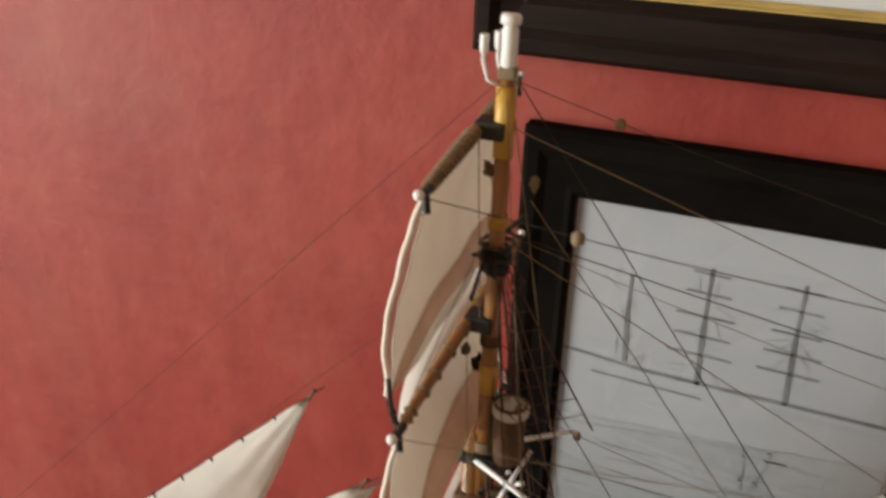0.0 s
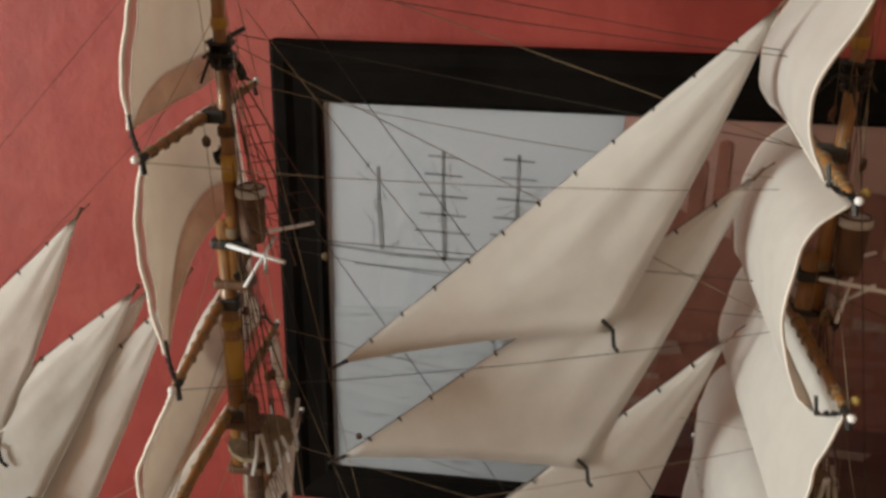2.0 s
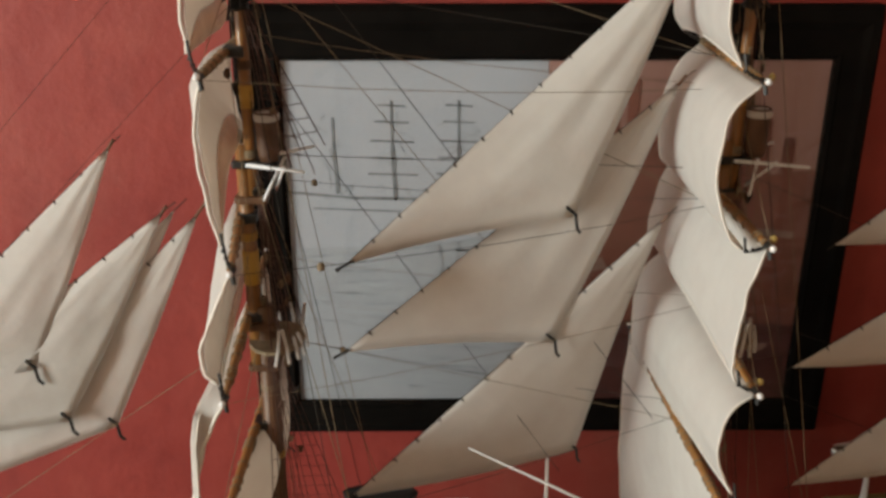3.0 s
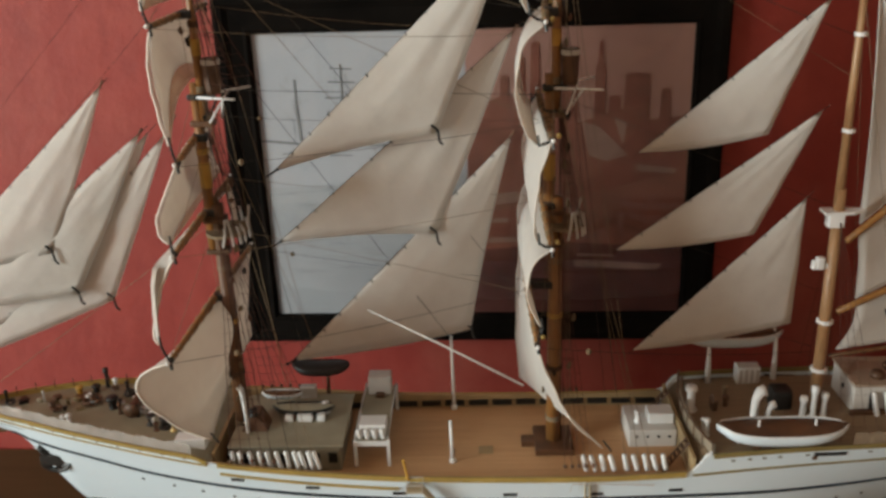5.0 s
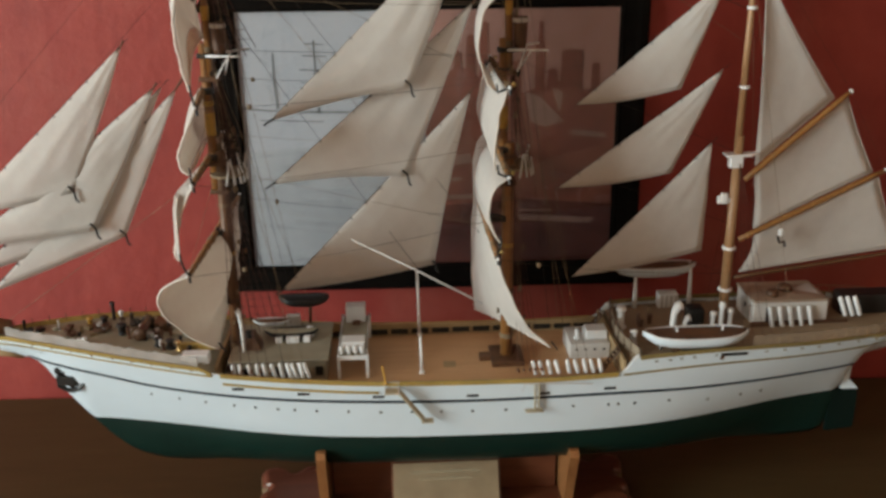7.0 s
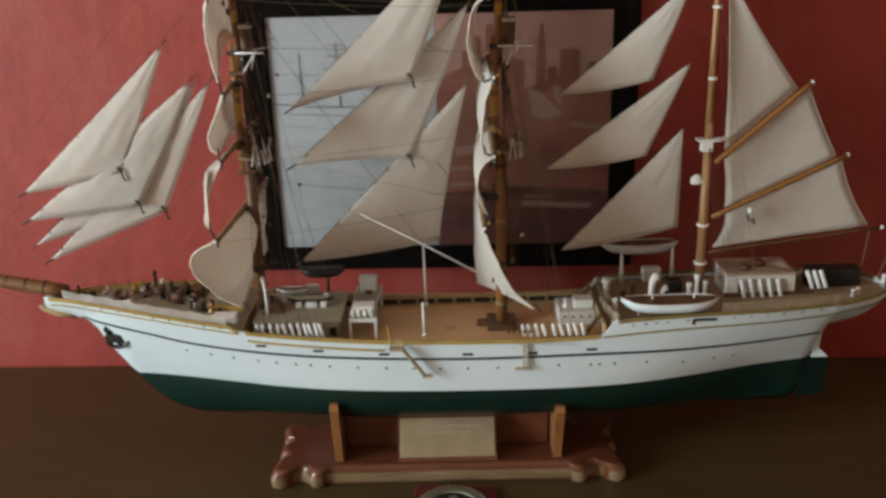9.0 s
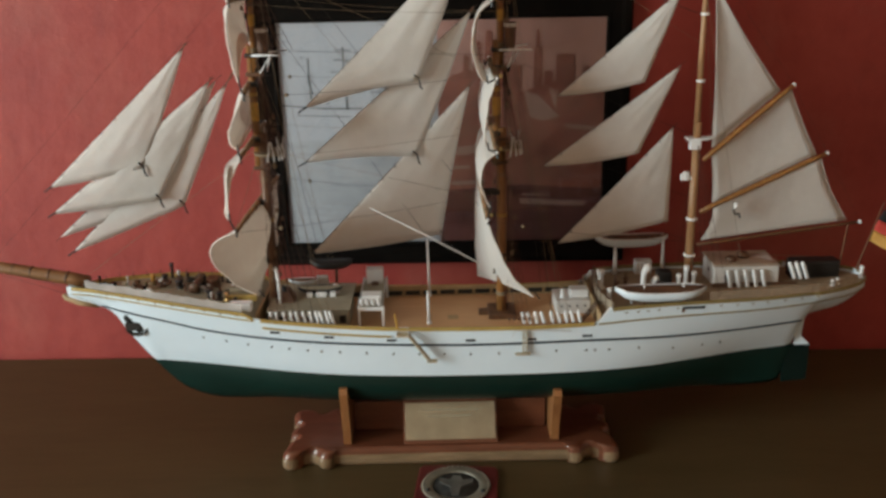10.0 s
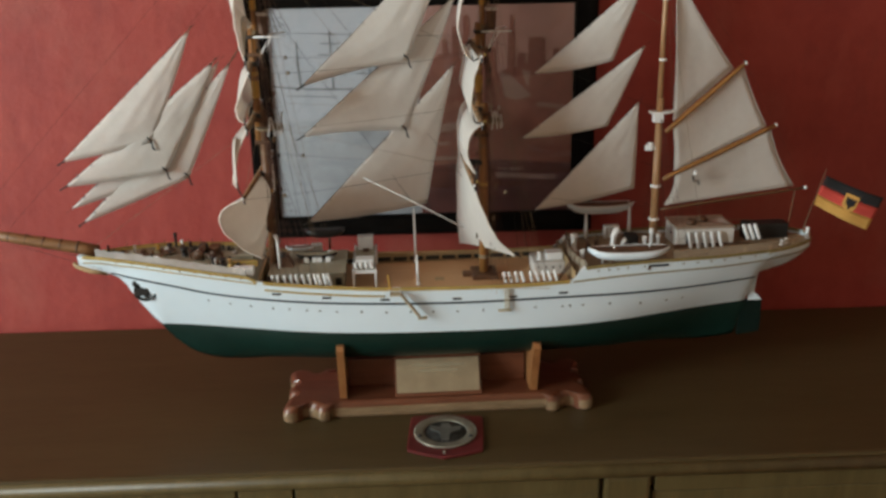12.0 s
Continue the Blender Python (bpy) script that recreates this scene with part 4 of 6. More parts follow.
def yard(root, w, hl, skew=0.0, off=-0.0095, label=""):
    """A yard before the mast; skew: how far its near arm is braced aft of the middle."""
    r = 0.0013 + hl * 0.013
    n = 14

    def axis(v):
        return off - skew * v / hl

    bm = B()
    pts = [(axis(hl * (2 * i / n - 1)), hl * (2 * i / n - 1), w) for i in range(n + 1)]
    tube(bm, pts, [r * (0.55 + 0.45 * (1 - abs(2 * i / n - 1) ** 2)) for i in range(n + 1)], 10)
    y = part("yard", bm, YARD_WOOD, root, label or "varnished wooden yard", True)
    bm = B()
    rnd = random.Random(int(w * 10000))
    for side in (-1, 1):
        s = 0.010
        while s < hl - 0.006:
            rr = r * (0.55 + 0.45 * (1 - (s / hl) ** 2)) + 0.0004
            o = axis(side * s)
            ring = [(o + rr * math.cos(a), side * (s + 0.0006 * math.sin(a)), w + rr * math.sin(a)) for a in (2 * math.pi * i / 8 for i in range(8))]
            tube(bm, ring, 0.0005, 4, closed=True)
            s += rnd.uniform(0.0026, 0.0042) if w > 0.55 else rnd.choice((0.004, 0.007, 0.011, 0.015))
    tagged(part("yard_lashing", bm, ROPE_TAN, y, "tan lashings round the yard", True), kind="stuff")
    for side in (-1, 1):
        o = axis(side * hl)
        bm = B()
        lathe(bm, [(0.0, -0.0017), (0.0013, -0.0011), (0.0017, 0.0), (0.0013, 0.0011), (0.0, 0.0017)], at=(o, side * (hl + 0.0012), w + 0.0008), n=10)
        part("yardarm_ball", bm, SUPER, y, "small white ball on the yardarm", True)
        bm = B()
        rod(bm, (o, side * (hl - 0.007), w), (o, side * (hl - 0.001), w), r * 0.75, r * 0.62, 8)
        tube(bm, [(o, side * (hl - 0.004), w), (o + 0.001, side * (hl - 0.003), w - 0.006)], 0.0012, 5)
        part("yardarm_lashing", bm, BLACK, y, "black lashing at the yardarm")
        if root is fore:
            continue
        bm = B()
        lathe(bm, [(0, -0.0022), (0.0016, -0.0012), (0.0018, 0.0008), (0, 0.0022)], at=(axis(side * hl * 0.88) + 0.0045, side * hl * 0.88, w + 0.0012), n=8)
        part("yard_block", bm, GOLD, y, "small ochre block on the yard", True)
    bm = B()
    box(bm, off - 0.001, 0.0, -0.005, 0.005, w - 0.003, w + 0.003, 0.001)
    part("truss", bm, BLACK, y, "black yard truss")
    return y


def solid(ob, thick=0.0007):
    mod = ob.modifiers.new("thickness", "SOLIDIFY")
    mod.thickness, mod.offset = thick, 0.0
    return ob


def square_sail(near, far, clew, far_clew, leech, label, belly=0.0, early=0.7, arch=0.0, flat=2.2, seed=0.0, lee=0.0, hem=0.0,
                inset=0.0, rope=0.0009, chain=None, core=1.0, far_leech=None):
    """A sail bent to a yard from arm near to arm far and sheeted to two clews; leech: how far its edges stand ahead of the line down from the arm."""
    near, far, clew, far_clew = (Vector(p) for p in (near, far, clew, far_clew))
    ahead, ahead_far = curve(leech), curve(far_leech or leech)
    end_n, end_f = near.x - clew.x, far.x - far_clew.x
    last, last_far = leech[-1][1], (far_leech or leech)[-1][1]
    bm = B()
    nb, na = 34, 20
    grid, rim = [], []
    for i in range(nb + 1):
        b_ = i / nb
        ease = b_ ** 3
        n_ = near.lerp(clew, b_)
        f_ = far.lerp(far_clew, b_)
        n_.x = near.x - ahead(b_) - (end_n - last) * ease
        f_.x = far.x - ahead_far(b_) - (end_f - last_far) * ease
        n_.z -= 0.0015 * (1 - b_)
        f_.z -= 0.0015 * (1 - b_)
        swell = math.sin(math.pi * (0.02 + 0.78 * b_ ** early))
        row, edge = [], []
        for j in range(na + 1):
            a = math.sin(math.pi * (j / na - 0.5))
            p = n_.lerp(f_, (a + 1) / 2)
            rise = arch * (1 - abs(a) ** flat) * b_
            out = belly * (1 - a * a) * swell + lee * max(0.0, a + 0.15) ** 1.3 * min(1.0, b_ * 12) ** 0.7 * (1 - 0.25 * b_)
            out += 0.0010 * abs(a) ** 8 * noise.noise(Vector((b_ * 6, seed, a)))
            out -= (1 - core) * (1 - abs(a) ** 1.5) * max(ahead(b_), 0.0)
            out -= 0.0007 * noise.noise(Vector((a * 3 + seed, b_ * 5, seed)))
            p = p + Vector((-out, 0, rise))
            half_w = (f_.y - n_.y) / 2
            narrow = 1 - inset / half_w * math.sin(math.pi * min(1.0, 0.06 + b_)) ** 0.6 if b_ < 0.94 else 1 - inset / half_w * 0.1
            edge.append(p)
            row.append(Vector((p.x, p.y * narrow, p.z)))
        rim.append(edge)
        grid.append(row)
    sheet(bm, grid)
    s = solid(part("square_sail", bm, CANVAS, ship, label, True))
    if inset:
        for side in (0, -1):
            bm = B()
            sheet(bm, [[r[side], q[side]] for r, q in zip(rim, grid)])
            part("leech_band", bm, GAUZE, s, "gauzy strip between sail and bolt rope")
    for k, e in enumerate([[r[0] for r in rim], [r[-1] for r in rim]] + ([] if hem else [grid[-1]])):
        bm = B()
        tube(bm, [p + Vector((-0.0006, 0, 0)) for p in e], rope if k == 0 else min(rope, (0.0006, 0.0004, 0.0006)[k]), 6)
        part("bolt_rope", bm, BOLT_ROPE, s, "white bolt rope along the sail edge", True)
    if hem:
        # doubled cloth along the foot, deepest in the middle
        bm = B()
        band = []
        for i in range(4):
            row = []
            for j, p in enumerate(grid[-1]):
                a = math.sin(math.pi * (j / na - 0.5))
                up = grid[-4][j] - p
                row.append(p - up.normalized() * (hem * (1 - abs(a) ** flat) * i / 3) + Vector((0.0004, 0, 0)))
            band.append(row)
        sheet(bm, band)
        solid(part("foot_band", bm, HEM, s, "thin beige cloth along the foot", True), 0.0011)
    for side in (0, -1):
        p = rim[-1][side]
        sy = -1 if side == 0 else 1
        bm = B()
        if chain:
            end = Vector(chain[side])
            sag = p.lerp(end, 0.5) + Vector((0, 0, -0.0015))
            tube(bm, [p + Vector((0, 0, 0.006)), p + Vector((0.001, sy * 0.001, -0.001)), sag, end], 0.0008, 5)
            for f in (0.12, 0.4, 0.62):
                q = p.lerp(end, f) + Vector((0, 0, -0.001))
                lathe(bm, [(0, -0.0012), (0.0012, -0.0006), (0.0012, 0.0006), (0, 0.0012)], at=q, n=6)
        else:
            tube(bm, [p + Vector((0, 0, 0.006)), p + Vector((0.003, sy * 0.001, 0.002)), p + Vector((0.006, sy * 0.0015, -0.002))], 0.0008, 5)
        part("clew_chain", bm, BLACK, s, "black wire chain at the clew")
    return s


# each yard: height, half length, near arm braced aft of the middle
FORE_Y = [(0.6003, 0.0655, 0.0043), (0.5275, 0.0770, 0.0020), (0.4375, 0.0840, 0.0100), (0.3780, 0.0990, 0.0045), (0.3070, 0.1170, -0.0025)]
MAIN_Y = [(0.6000, 0.0640, -0.0050), (0.5222, 0.0680, -0.0050), (0.4491, 0.0892, -0.0012), (0.3778, 0.0997, -0.0021), (0.3122, 0.1123, 0.0)]
# how far the leeches stand ahead of the arm, from yard to clew
FORE_LEECH = [[(0, 0), (0.15, 0.0025), (0.35, 0.0058), (0.6, 0.0080), (0.8, 0.0080), (1, 0.0060)],
              [(0, 0), (0.25, 0.0030), (0.45, 0.0030), (0.72, 0.0007), (1, -0.0040)],
              [(0, 0), (0.18, 0.0050), (0.37, 0.0092), (0.7, 0.0145), (0.9, 0.0130), (1, 0.0070)],
              [(0, 0), (0.29, 0.0085), (0.5, 0.0118), (0.75, 0.0152), (0.92, 0.0158), (1, 0.0125)],
              [(0, 0), (0.06, 0.013), (0.17, 0.0245), (0.33, 0.0300), (0.51, 0.0265), (0.66, 0.0185), (0.84, 0.0070), (1, -0.0125)]]
MAIN_LEECH = [[(0, 0), (0.2, 0.0060), (0.42, 0.0140), (0.62, 0.0185), (0.85, 0.0170), (1, 0.0118)],
              [(0, 0), (0.12, 0.0110), (0.34, 0.0174), (0.55, 0.0188), (0.75, 0.0168), (0.94, 0.0110), (1, 0.0052)],
              [(0, 0), (0.3, 0.0068), (0.6, 0.0105), (0.9, 0.0120), (1, 0.0097)],
              [(0, 0), (0.1, 0.0080), (0.27, 0.0135), (0.58, 0.0154), (0.81, 0.0115), (1, 0.0070)],
              [(0, 0), (0.35, -0.0105), (0.72, -0.0260), (1, -0.0485)]]
# clews, near and far: (height, half breadth, the far one's distance ahead of its arm)
FORE_CLEW = [(0.5370, 0.0700, 0.5370, 0.0700, 0.006), (0.4500, 0.0785, 0.4500, 0.0785, -0.004), (0.3860, 0.0945, 0.3860, 0.0945, 0.001),
             (0.3190, 0.1110, 0.3190, 0.1110, 0.001), (0.2285, 0.0880, 0.2285, 0.0880, 0.001)]
MAIN_CLEW = [(0.5290, 0.0660, 0.5290, 0.0660, 0.012), (0.4450, 0.0780, 0.4430, 0.0760, 0.010), (0.3814, 0.0921, 0.3900, 0.0880, 0.010),
             (0.3229, 0.1010, 0.3010, 0.0960, 0.016), (0.2236, 0.0981, 0.1790, 0.0920, 0.001)]
NAMES = ["royal", "topgallant", "upper topsail", "lower topsail", "course"]


def hung(root, k):
    """How far ahead of the mast a yard hangs; the main yard is slung on a longer truss."""
    return -0.0216 if root is main and k == 4 else -0.0095


def arm(root, k, side):
    """The end of a yard."""
    w, hl, skew = (FORE_Y if root is fore else MAIN_Y)[k]
    return Vector((root.location.x + hung(root, k) - side * skew, side * hl, w))


for root, yards, leeches, clews, seed in ((fore, FORE_Y, FORE_LEECH, FORE_CLEW, 1.3), (main, MAIN_Y, MAIN_LEECH, MAIN_CLEW, 7.7)):
    for k, (w, hl, skew) in enumerate(yards):
        yard(root, w, hl, skew, hung(root, k))
        n_, f_ = arm(root, k, -1), arm(root, k, 1)
        n_.y, f_.y = n_.y + 0.004, f_.y - 0.004
        cw, cv, fw, fv, fa = clews[k]
        at_fore = root is fore
        square_sail(n_, f_, (n_.x - leeches[k][-1][1], -cv, cw), (f_.x - fa, fv, fw), leeches[k],
                    f"cream {NAMES[k]} sail blown full" if k < 4 else "cream course sail with the clew hauled aft", seed=seed + k,
                    belly=(0.003, 0.013, 0.008, 0.000, 0.000)[k] if at_fore else (0.002, 0.002, 0.002, 0.002, 0.004)[k],
                    early=(0.7, 0.42, 0.42, 0.7, 0.5)[k], core=(0.7, 0.8, 0.9, 0.8, 0.0)[k] if at_fore else 1.0, far_leech=[(0, 0), (0.3, 0.003), (0.7, 0.004), (1, 0.001)] if k == 4 or at_fore and k > 1 else None,
                    lee=(0.0, 0.007, 0.0, 0.0, 0.0)[k] if at_fore else 0.0,
                    arch=(0.014, 0.041, 0.000, 0.051, 0.006)[k] if at_fore else (0.004, 0.003, 0.003, 0.002, 0.003)[k],
                    flat=(4.5, 2.6, 2.2, 30.0, 2.2)[k] if at_fore else 2.2, hem=(0.0125, 0.012, 0.004, 0.0, 0.0)[k] if at_fore else 0.0,
                    inset=(0.0075, 0.0058, 0.0058, 0.0030, 0.0)[k] if at_fore else 0.0, rope=0.0009 if at_fore else 0.0005,
                    chain=None if k == 4 else (arm(root, k + 1, -1) + Vector((0, 0.004, 0.0005)), arm(root, k + 1, 1) + Vector((0, -0.004, 0.0005))))

# ---------------------------------------------------------------- fore-and-aft sails


def stay_sail(name, head, tack, clew, belly, label, n=16, hollow=0.006, hook=True, seed=0.0, roach=0.0, eye=0.004):
    """A three-cornered sail between head, tack and clew, each (u, v, w), with a soft belly towards one side."""
    head, tack, clew = Vector(head), Vector(tack), Vector(clew)
    bm = B()
    rnd = random.Random(int(seed * 10) + 3)
    rows = []
    for i in range(n + 1):
        f = i / n
        row = []
        for j in range(n + 1):
            g = j / n
            luff, leech = tack.lerp(head, f), clew.lerp(head, f)
            p = luff.lerp(leech, g)
            depth = min(1.0, f / 0.22)
            depth = depth * depth * (3 - 2 * depth)
            p = p + Vector((0, belly * 4 * g * (1 - g) * depth * (1 - f) ** 0.6, 0))
            foot_round = -hollow * math.sin(math.pi * g) * (1 - f) ** 6
            leech_in = (hollow * 0.6 * g ** 6 - roach * g ** 3) * math.sin(math.pi * f)
            p = p + Vector((-leech_in, 0.0016 * noise.noise(Vector((f * 5 + seed, g * 5, seed))) * math.sin(math.pi * f) + 0.0005 * noise.noise(Vector((f * 13, g * 13 + seed, seed))), foot_round))
            row.append(p)
        rows.append(row)
    verts = [[bm.verts.new(p) for p in row] for row in rows[:-1]]
    tip = bm.verts.new(head)
    for a, b_ in zip(verts, verts[1:]):
        for j in range(n):
            bm.faces.new((a[j], a[j + 1], b_[j + 1], b_[j]))
    for j in range(n):
        bm.faces.new((verts[-1][j], verts[-1][j + 1], tip))
    s = solid(part(name, bm, CANVAS, ship, label, True))
    bm = B()
    tube(bm, [tack + (head - tack) * -0.03, head + (head - tack) * 0.04], 0.00030, 5)
    part("luff_stay", bm, ROPE_DARK, s, "dark stay along the luff")
    k = max(int((head - tack).length / 0.020), 4)
    for i in range(1, k):
        p = tack.lerp(head, i / k)
        bm = B()
        tube(bm, [p + Vector((-0.0005, -0.0008, 0.0009)), p + Vector((0.0008, -0.0011, -0.0010)), p + Vector((0.0018, 0.0, -0.0018))], 0.0005, 4)
        part("hank", bm, ROPE_DARK, s, "small dark hank on the luff")
    for pts in (rows[0], [r[-1] for r in rows[:-1]] + [head]):
        bm = B()
        tube(bm, pts, 0.0004, 5)
        part("bolt_rope", bm, CANVAS, s, "", True)
    if hook:
        bm = B()
        tube(bm, [clew + Vector((-0.004, -0.001, 0.006)), clew + Vector((0.001, -0.002, 0.002)), clew + Vector((0.002, -0.002, -0.006)), clew + Vector((0.004, -0.001, -0.009))], 0.0010, 5)
        part("clew_hook", bm, BLACK, s, "black wire hook at the clew")
        bm = B()
        tube(bm, [tack + Vector((0.004, -0.001, 0.002)), tack + Vector((-0.006, 0, -0.004))], 0.0009, 5)
        part("tack_hook", bm, BLACK, s, "black wire hook at the tack")
        bm = B()
        tube(bm, [head + Vector((-0.001, 0, -0.002)), head + Vector((0.75, -0.25, 1)) * eye], 0.0009, 5)
        part("head_hook", bm, BROWN, s, "black wire hook at the head")
    return s


stay_sail("jib", (-0.2733, -0.0035, 0.4783), (-0.4350, -0.010, 0.3305), (-0.3292, -0.011, 0.3510), -0.006, "cream flying jib set on the outermost stay", seed=1, hollow=0.001, roach=0.003)
stay_sail("jib", (-0.2492, -0.0055, 0.4422), (-0.4375, -0.007, 0.2998), (-0.3166, -0.006, 0.3139), -0.006, "cream outer jib behind the flying jib", seed=2, hollow=0.001, roach=0.003)
stay_sail("jib", (-0.2440, -0.0015, 0.4415), (-0.4360, 0.002, 0.2705), (-0.3165, 0.003, 0.3090), -0.003, "cream inner jib behind the outer jib", hook=False, seed=3, hollow=0.001, roach=0.003)
stay_sail("jib", (-0.2312, -0.002, 0.4400), (-0.4260, 0.004, 0.2512), (-0.2936, 0.004, 0.3038), -0.004, "cream fore topmast staysail nearest the foremast", eye=0.016, seed=4, hollow=0.001, roach=0.002)
stay_sail("staysail", (0.0285, -0.004, 0.5811), (-0.1510, -0.003, 0.4100), (-0.0262, -0.009, 0.4385), -0.008, "cream main topgallant staysail between the masts", seed=5, hollow=-0.003)
stay_sail("staysail", (0.0314, 0.010, 0.5082), (-0.1560, 0.011, 0.3475), (-0.0308, 0.011, 0.3520), -0.007, "cream main topmast staysail between the masts", seed=6, hollow=-0.003)
stay_sail("staysail", (0.0290, 0.010, 0.4298), (-0.1560, 0.020, 0.2375), (-0.0050, 0.055, 0.2470), -0.007, "cream main staysail low between the masts", seed=7, hollow=0.003)
stay_sail("staysail", (0.2500, -0.012, 0.5270), (0.1240, -0.004, 0.4185), (0.2140, -0.015, 0.4325), -0.0045, "cream upper mizzen staysail", hook=False, seed=8, hollow=0.003, roach=0.002)
stay_sail("staysail", (0.2514, -0.015, 0.4490), (0.1095, -0.006, 0.3420), (0.2112, -0.013, 0.3550), -0.0045, "cream middle mizzen staysail", hook=False, seed=9, hollow=0.003, roach=0.002)
stay_sail("staysail", (0.2475, -0.013, 0.3825), (0.1290, 0.012, 0.2460), (0.2518, 0.003, 0.2725), -0.0045, "cream lower mizzen staysail", hook=False, seed=10, hollow=0.003, roach=0.002)


def quad_sail(name, a, b_, c, d, belly, label, hollow=0.004, n=14, seed=0.0):
    """A four-cornered sail: throat a, peak b, clew c, tack d, each (u, v, w)."""
    a, b_, c, d = (Vector(p) for p in (a, b_, c, d))
    bm = B()
    rows = []
    for i in range(n + 1):
        f = i / n
        row = []
        for j in range(n + 1):
            g = j / n
            p = a.lerp(b_, g).lerp(d.lerp(c, g), f)
            q = math.sin(math.pi * f)
            p = p + Vector((hollow * q * (1 - g) ** 3 - hollow * q * g ** 5, belly * math.sin(math.pi * g) * (0.3 + 0.7 * q) + 0.0005 * noise.noise(Vector((f * 4, g * 4 + seed, seed))), 0))
            row.append(p)
        rows.append(row)
    sheet(bm, rows)
    s = solid(part(name, bm, CANVAS, ship, label, True))
    for pts in ([r[-1] for r in rows], rows[-1], [r[0] for r in rows]):
        bm = B()
        tube(bm, pts, 0.0006, 5)
        part("bolt_rope", bm, CANVAS, s, "", True)
    return s


def spar(p, q, r, label, mat=None):
    bm = B()
    p, q = Vector(p), Vector(q)
    pts = [p.lerp(q, i / 8) for i in range(9)]
    tube(bm, pts, [r * (0.75 + 0.25 * math.sin(math.pi * (i + 1) / 9)) for i in range(9)], 10)
    s = part("spar", bm, mat or YARD_WOOD, ship, label, True)
    bm = B()
    lathe(bm, [(0.0, -0.0026), (0.0020, -0.0016), (0.0026, 0.0), (0.0020, 0.0016), (0.0, 0.0026)], at=q, n=10)
    part("end_ball", bm, SUPER, s, "small white ball on the spar end", True)
    return s


spar((0.2865, 0, 0.3425), (0.3846, 0.014, 0.4210), 0.0030, "varnished upper gaff")
spar((0.2865, 0, 0.2830), (0.4315, 0.018, 0.3429), 0.0030, "varnished lower gaff")
spar((0.2850, 0, 0.2440), (0.4801, 0.022, 0.2599), 0.0019, "dark varnished spanker boom", MAST_DARK)
quad_sail("gaff_topsail", (0.2885, 0.001, 0.5230), (0.2915, 0.001, 0.5230), (0.3696, 0.014, 0.4153), (0.2960, 0.002, 0.3560), 0.003, "cream gaff topsail above the upper gaff", 0.002, seed=11)
quad_sail("spanker", (0.2960, 0.001, 0.3480), (0.3825, 0.016, 0.4170), (0.4189, 0.018, 0.3421), (0.3010, 0.003, 0.2930), 0.004, "cream upper spanker between the two gaffs", 0.0015, seed=12)
quad_sail("spanker", (0.3020, 0.001, 0.2870), (0.4250, 0.017, 0.3365), (0.4634, 0.021, 0.2635), (0.2905, 0.002, 0.2490), 0.004, "cream lower spanker above the boom", 0.004, seed=13)

# bowsprit
bm = B()
tube(bm, [(-0.412, 0, 0.2165), (-0.43, 0, 0.2205), (-0.50, 0, 0.2345), (-0.565, 0, 0.2490)], [0.0074, 0.0076, 0.0066, 0.0040], 12)
bowsprit = part("bowsprit", bm, BOWSPRIT_WOOD, ship, "varnished brown bowsprit", True)
for k, u in enumerate((-0.435, -0.455, -0.475, -0.495, -0.515, -0.54)):
    w = 0.2205 + (-0.43 - u) * 0.2 + 0.0005
    bm = B()
    lathe(bm, [(0.0076 - k * 0.0005, -0.0014), (0.0083 - k * 0.0005, 0), (0.0076 - k * 0.0005, 0.0014)], m=Matrix.Translation((u, 0, w)) @ pose(0, 0, 0, 0, -78, 0))
    part("bowsprit_band", bm, BROWN, bowsprit, "", True)

# ---------------------------------------------------------------- deck fittings


def raft(u, v, w, lean=0.0, h=0.0135, r=0.0021):
    bm = B()
    lathe(bm, [(0.0, 0.0), (r * 0.8, 0.0004), (r, 0.0016), (r, h - 0.0016), (r * 0.8, h - 0.0004), (0.0, h)], n=10,
          m=Matrix.Translation((u, v, w)) @ pose(0, 0, 0, -6, -lean, 0))
    part("life_raft", bm, SUPER, ship, "white life-raft canister", True)


for k, u in enumerate((-0.1945, -0.1875, -0.1785, -0.172, -0.165, -0.1565, -0.150, -0.1425, -0.137, -0.1315, -0.126)):
    raft(u, -0.0545, 0.1790, 4 + 3 * (k % 3) + k * 1.0, 0.0165, 0.0019)
for k, u in enumerate((0.0845, 0.0915, 0.0985, 0.1065, 0.1165, 0.1245, 0.132, 0.1395, 0.1465)):
    raft(u, -0.0555, 0.1748, 12 + 5 * (k % 2), 0.0145, 0.0020)

# tan plastic screen along the poop rail
for side in (-1,):
    bm = B()
    grid = []
    for i in range(41):
        u = 0.286 + 0.188 * i / 40
        b_ = half(u, top_line(u)) - 0.0012
        grid.append([(u, side * b_, top_line(u)), (u, side * (b_ + 0.0006), top_line(u) + 0.0105 + 0.0006 * math.sin(i * 2.3))])
    sheet(bm, grid)
    part("rail_screen", bm, CLOUDY_TAN, ship, "cloudy tan plastic rail screen")

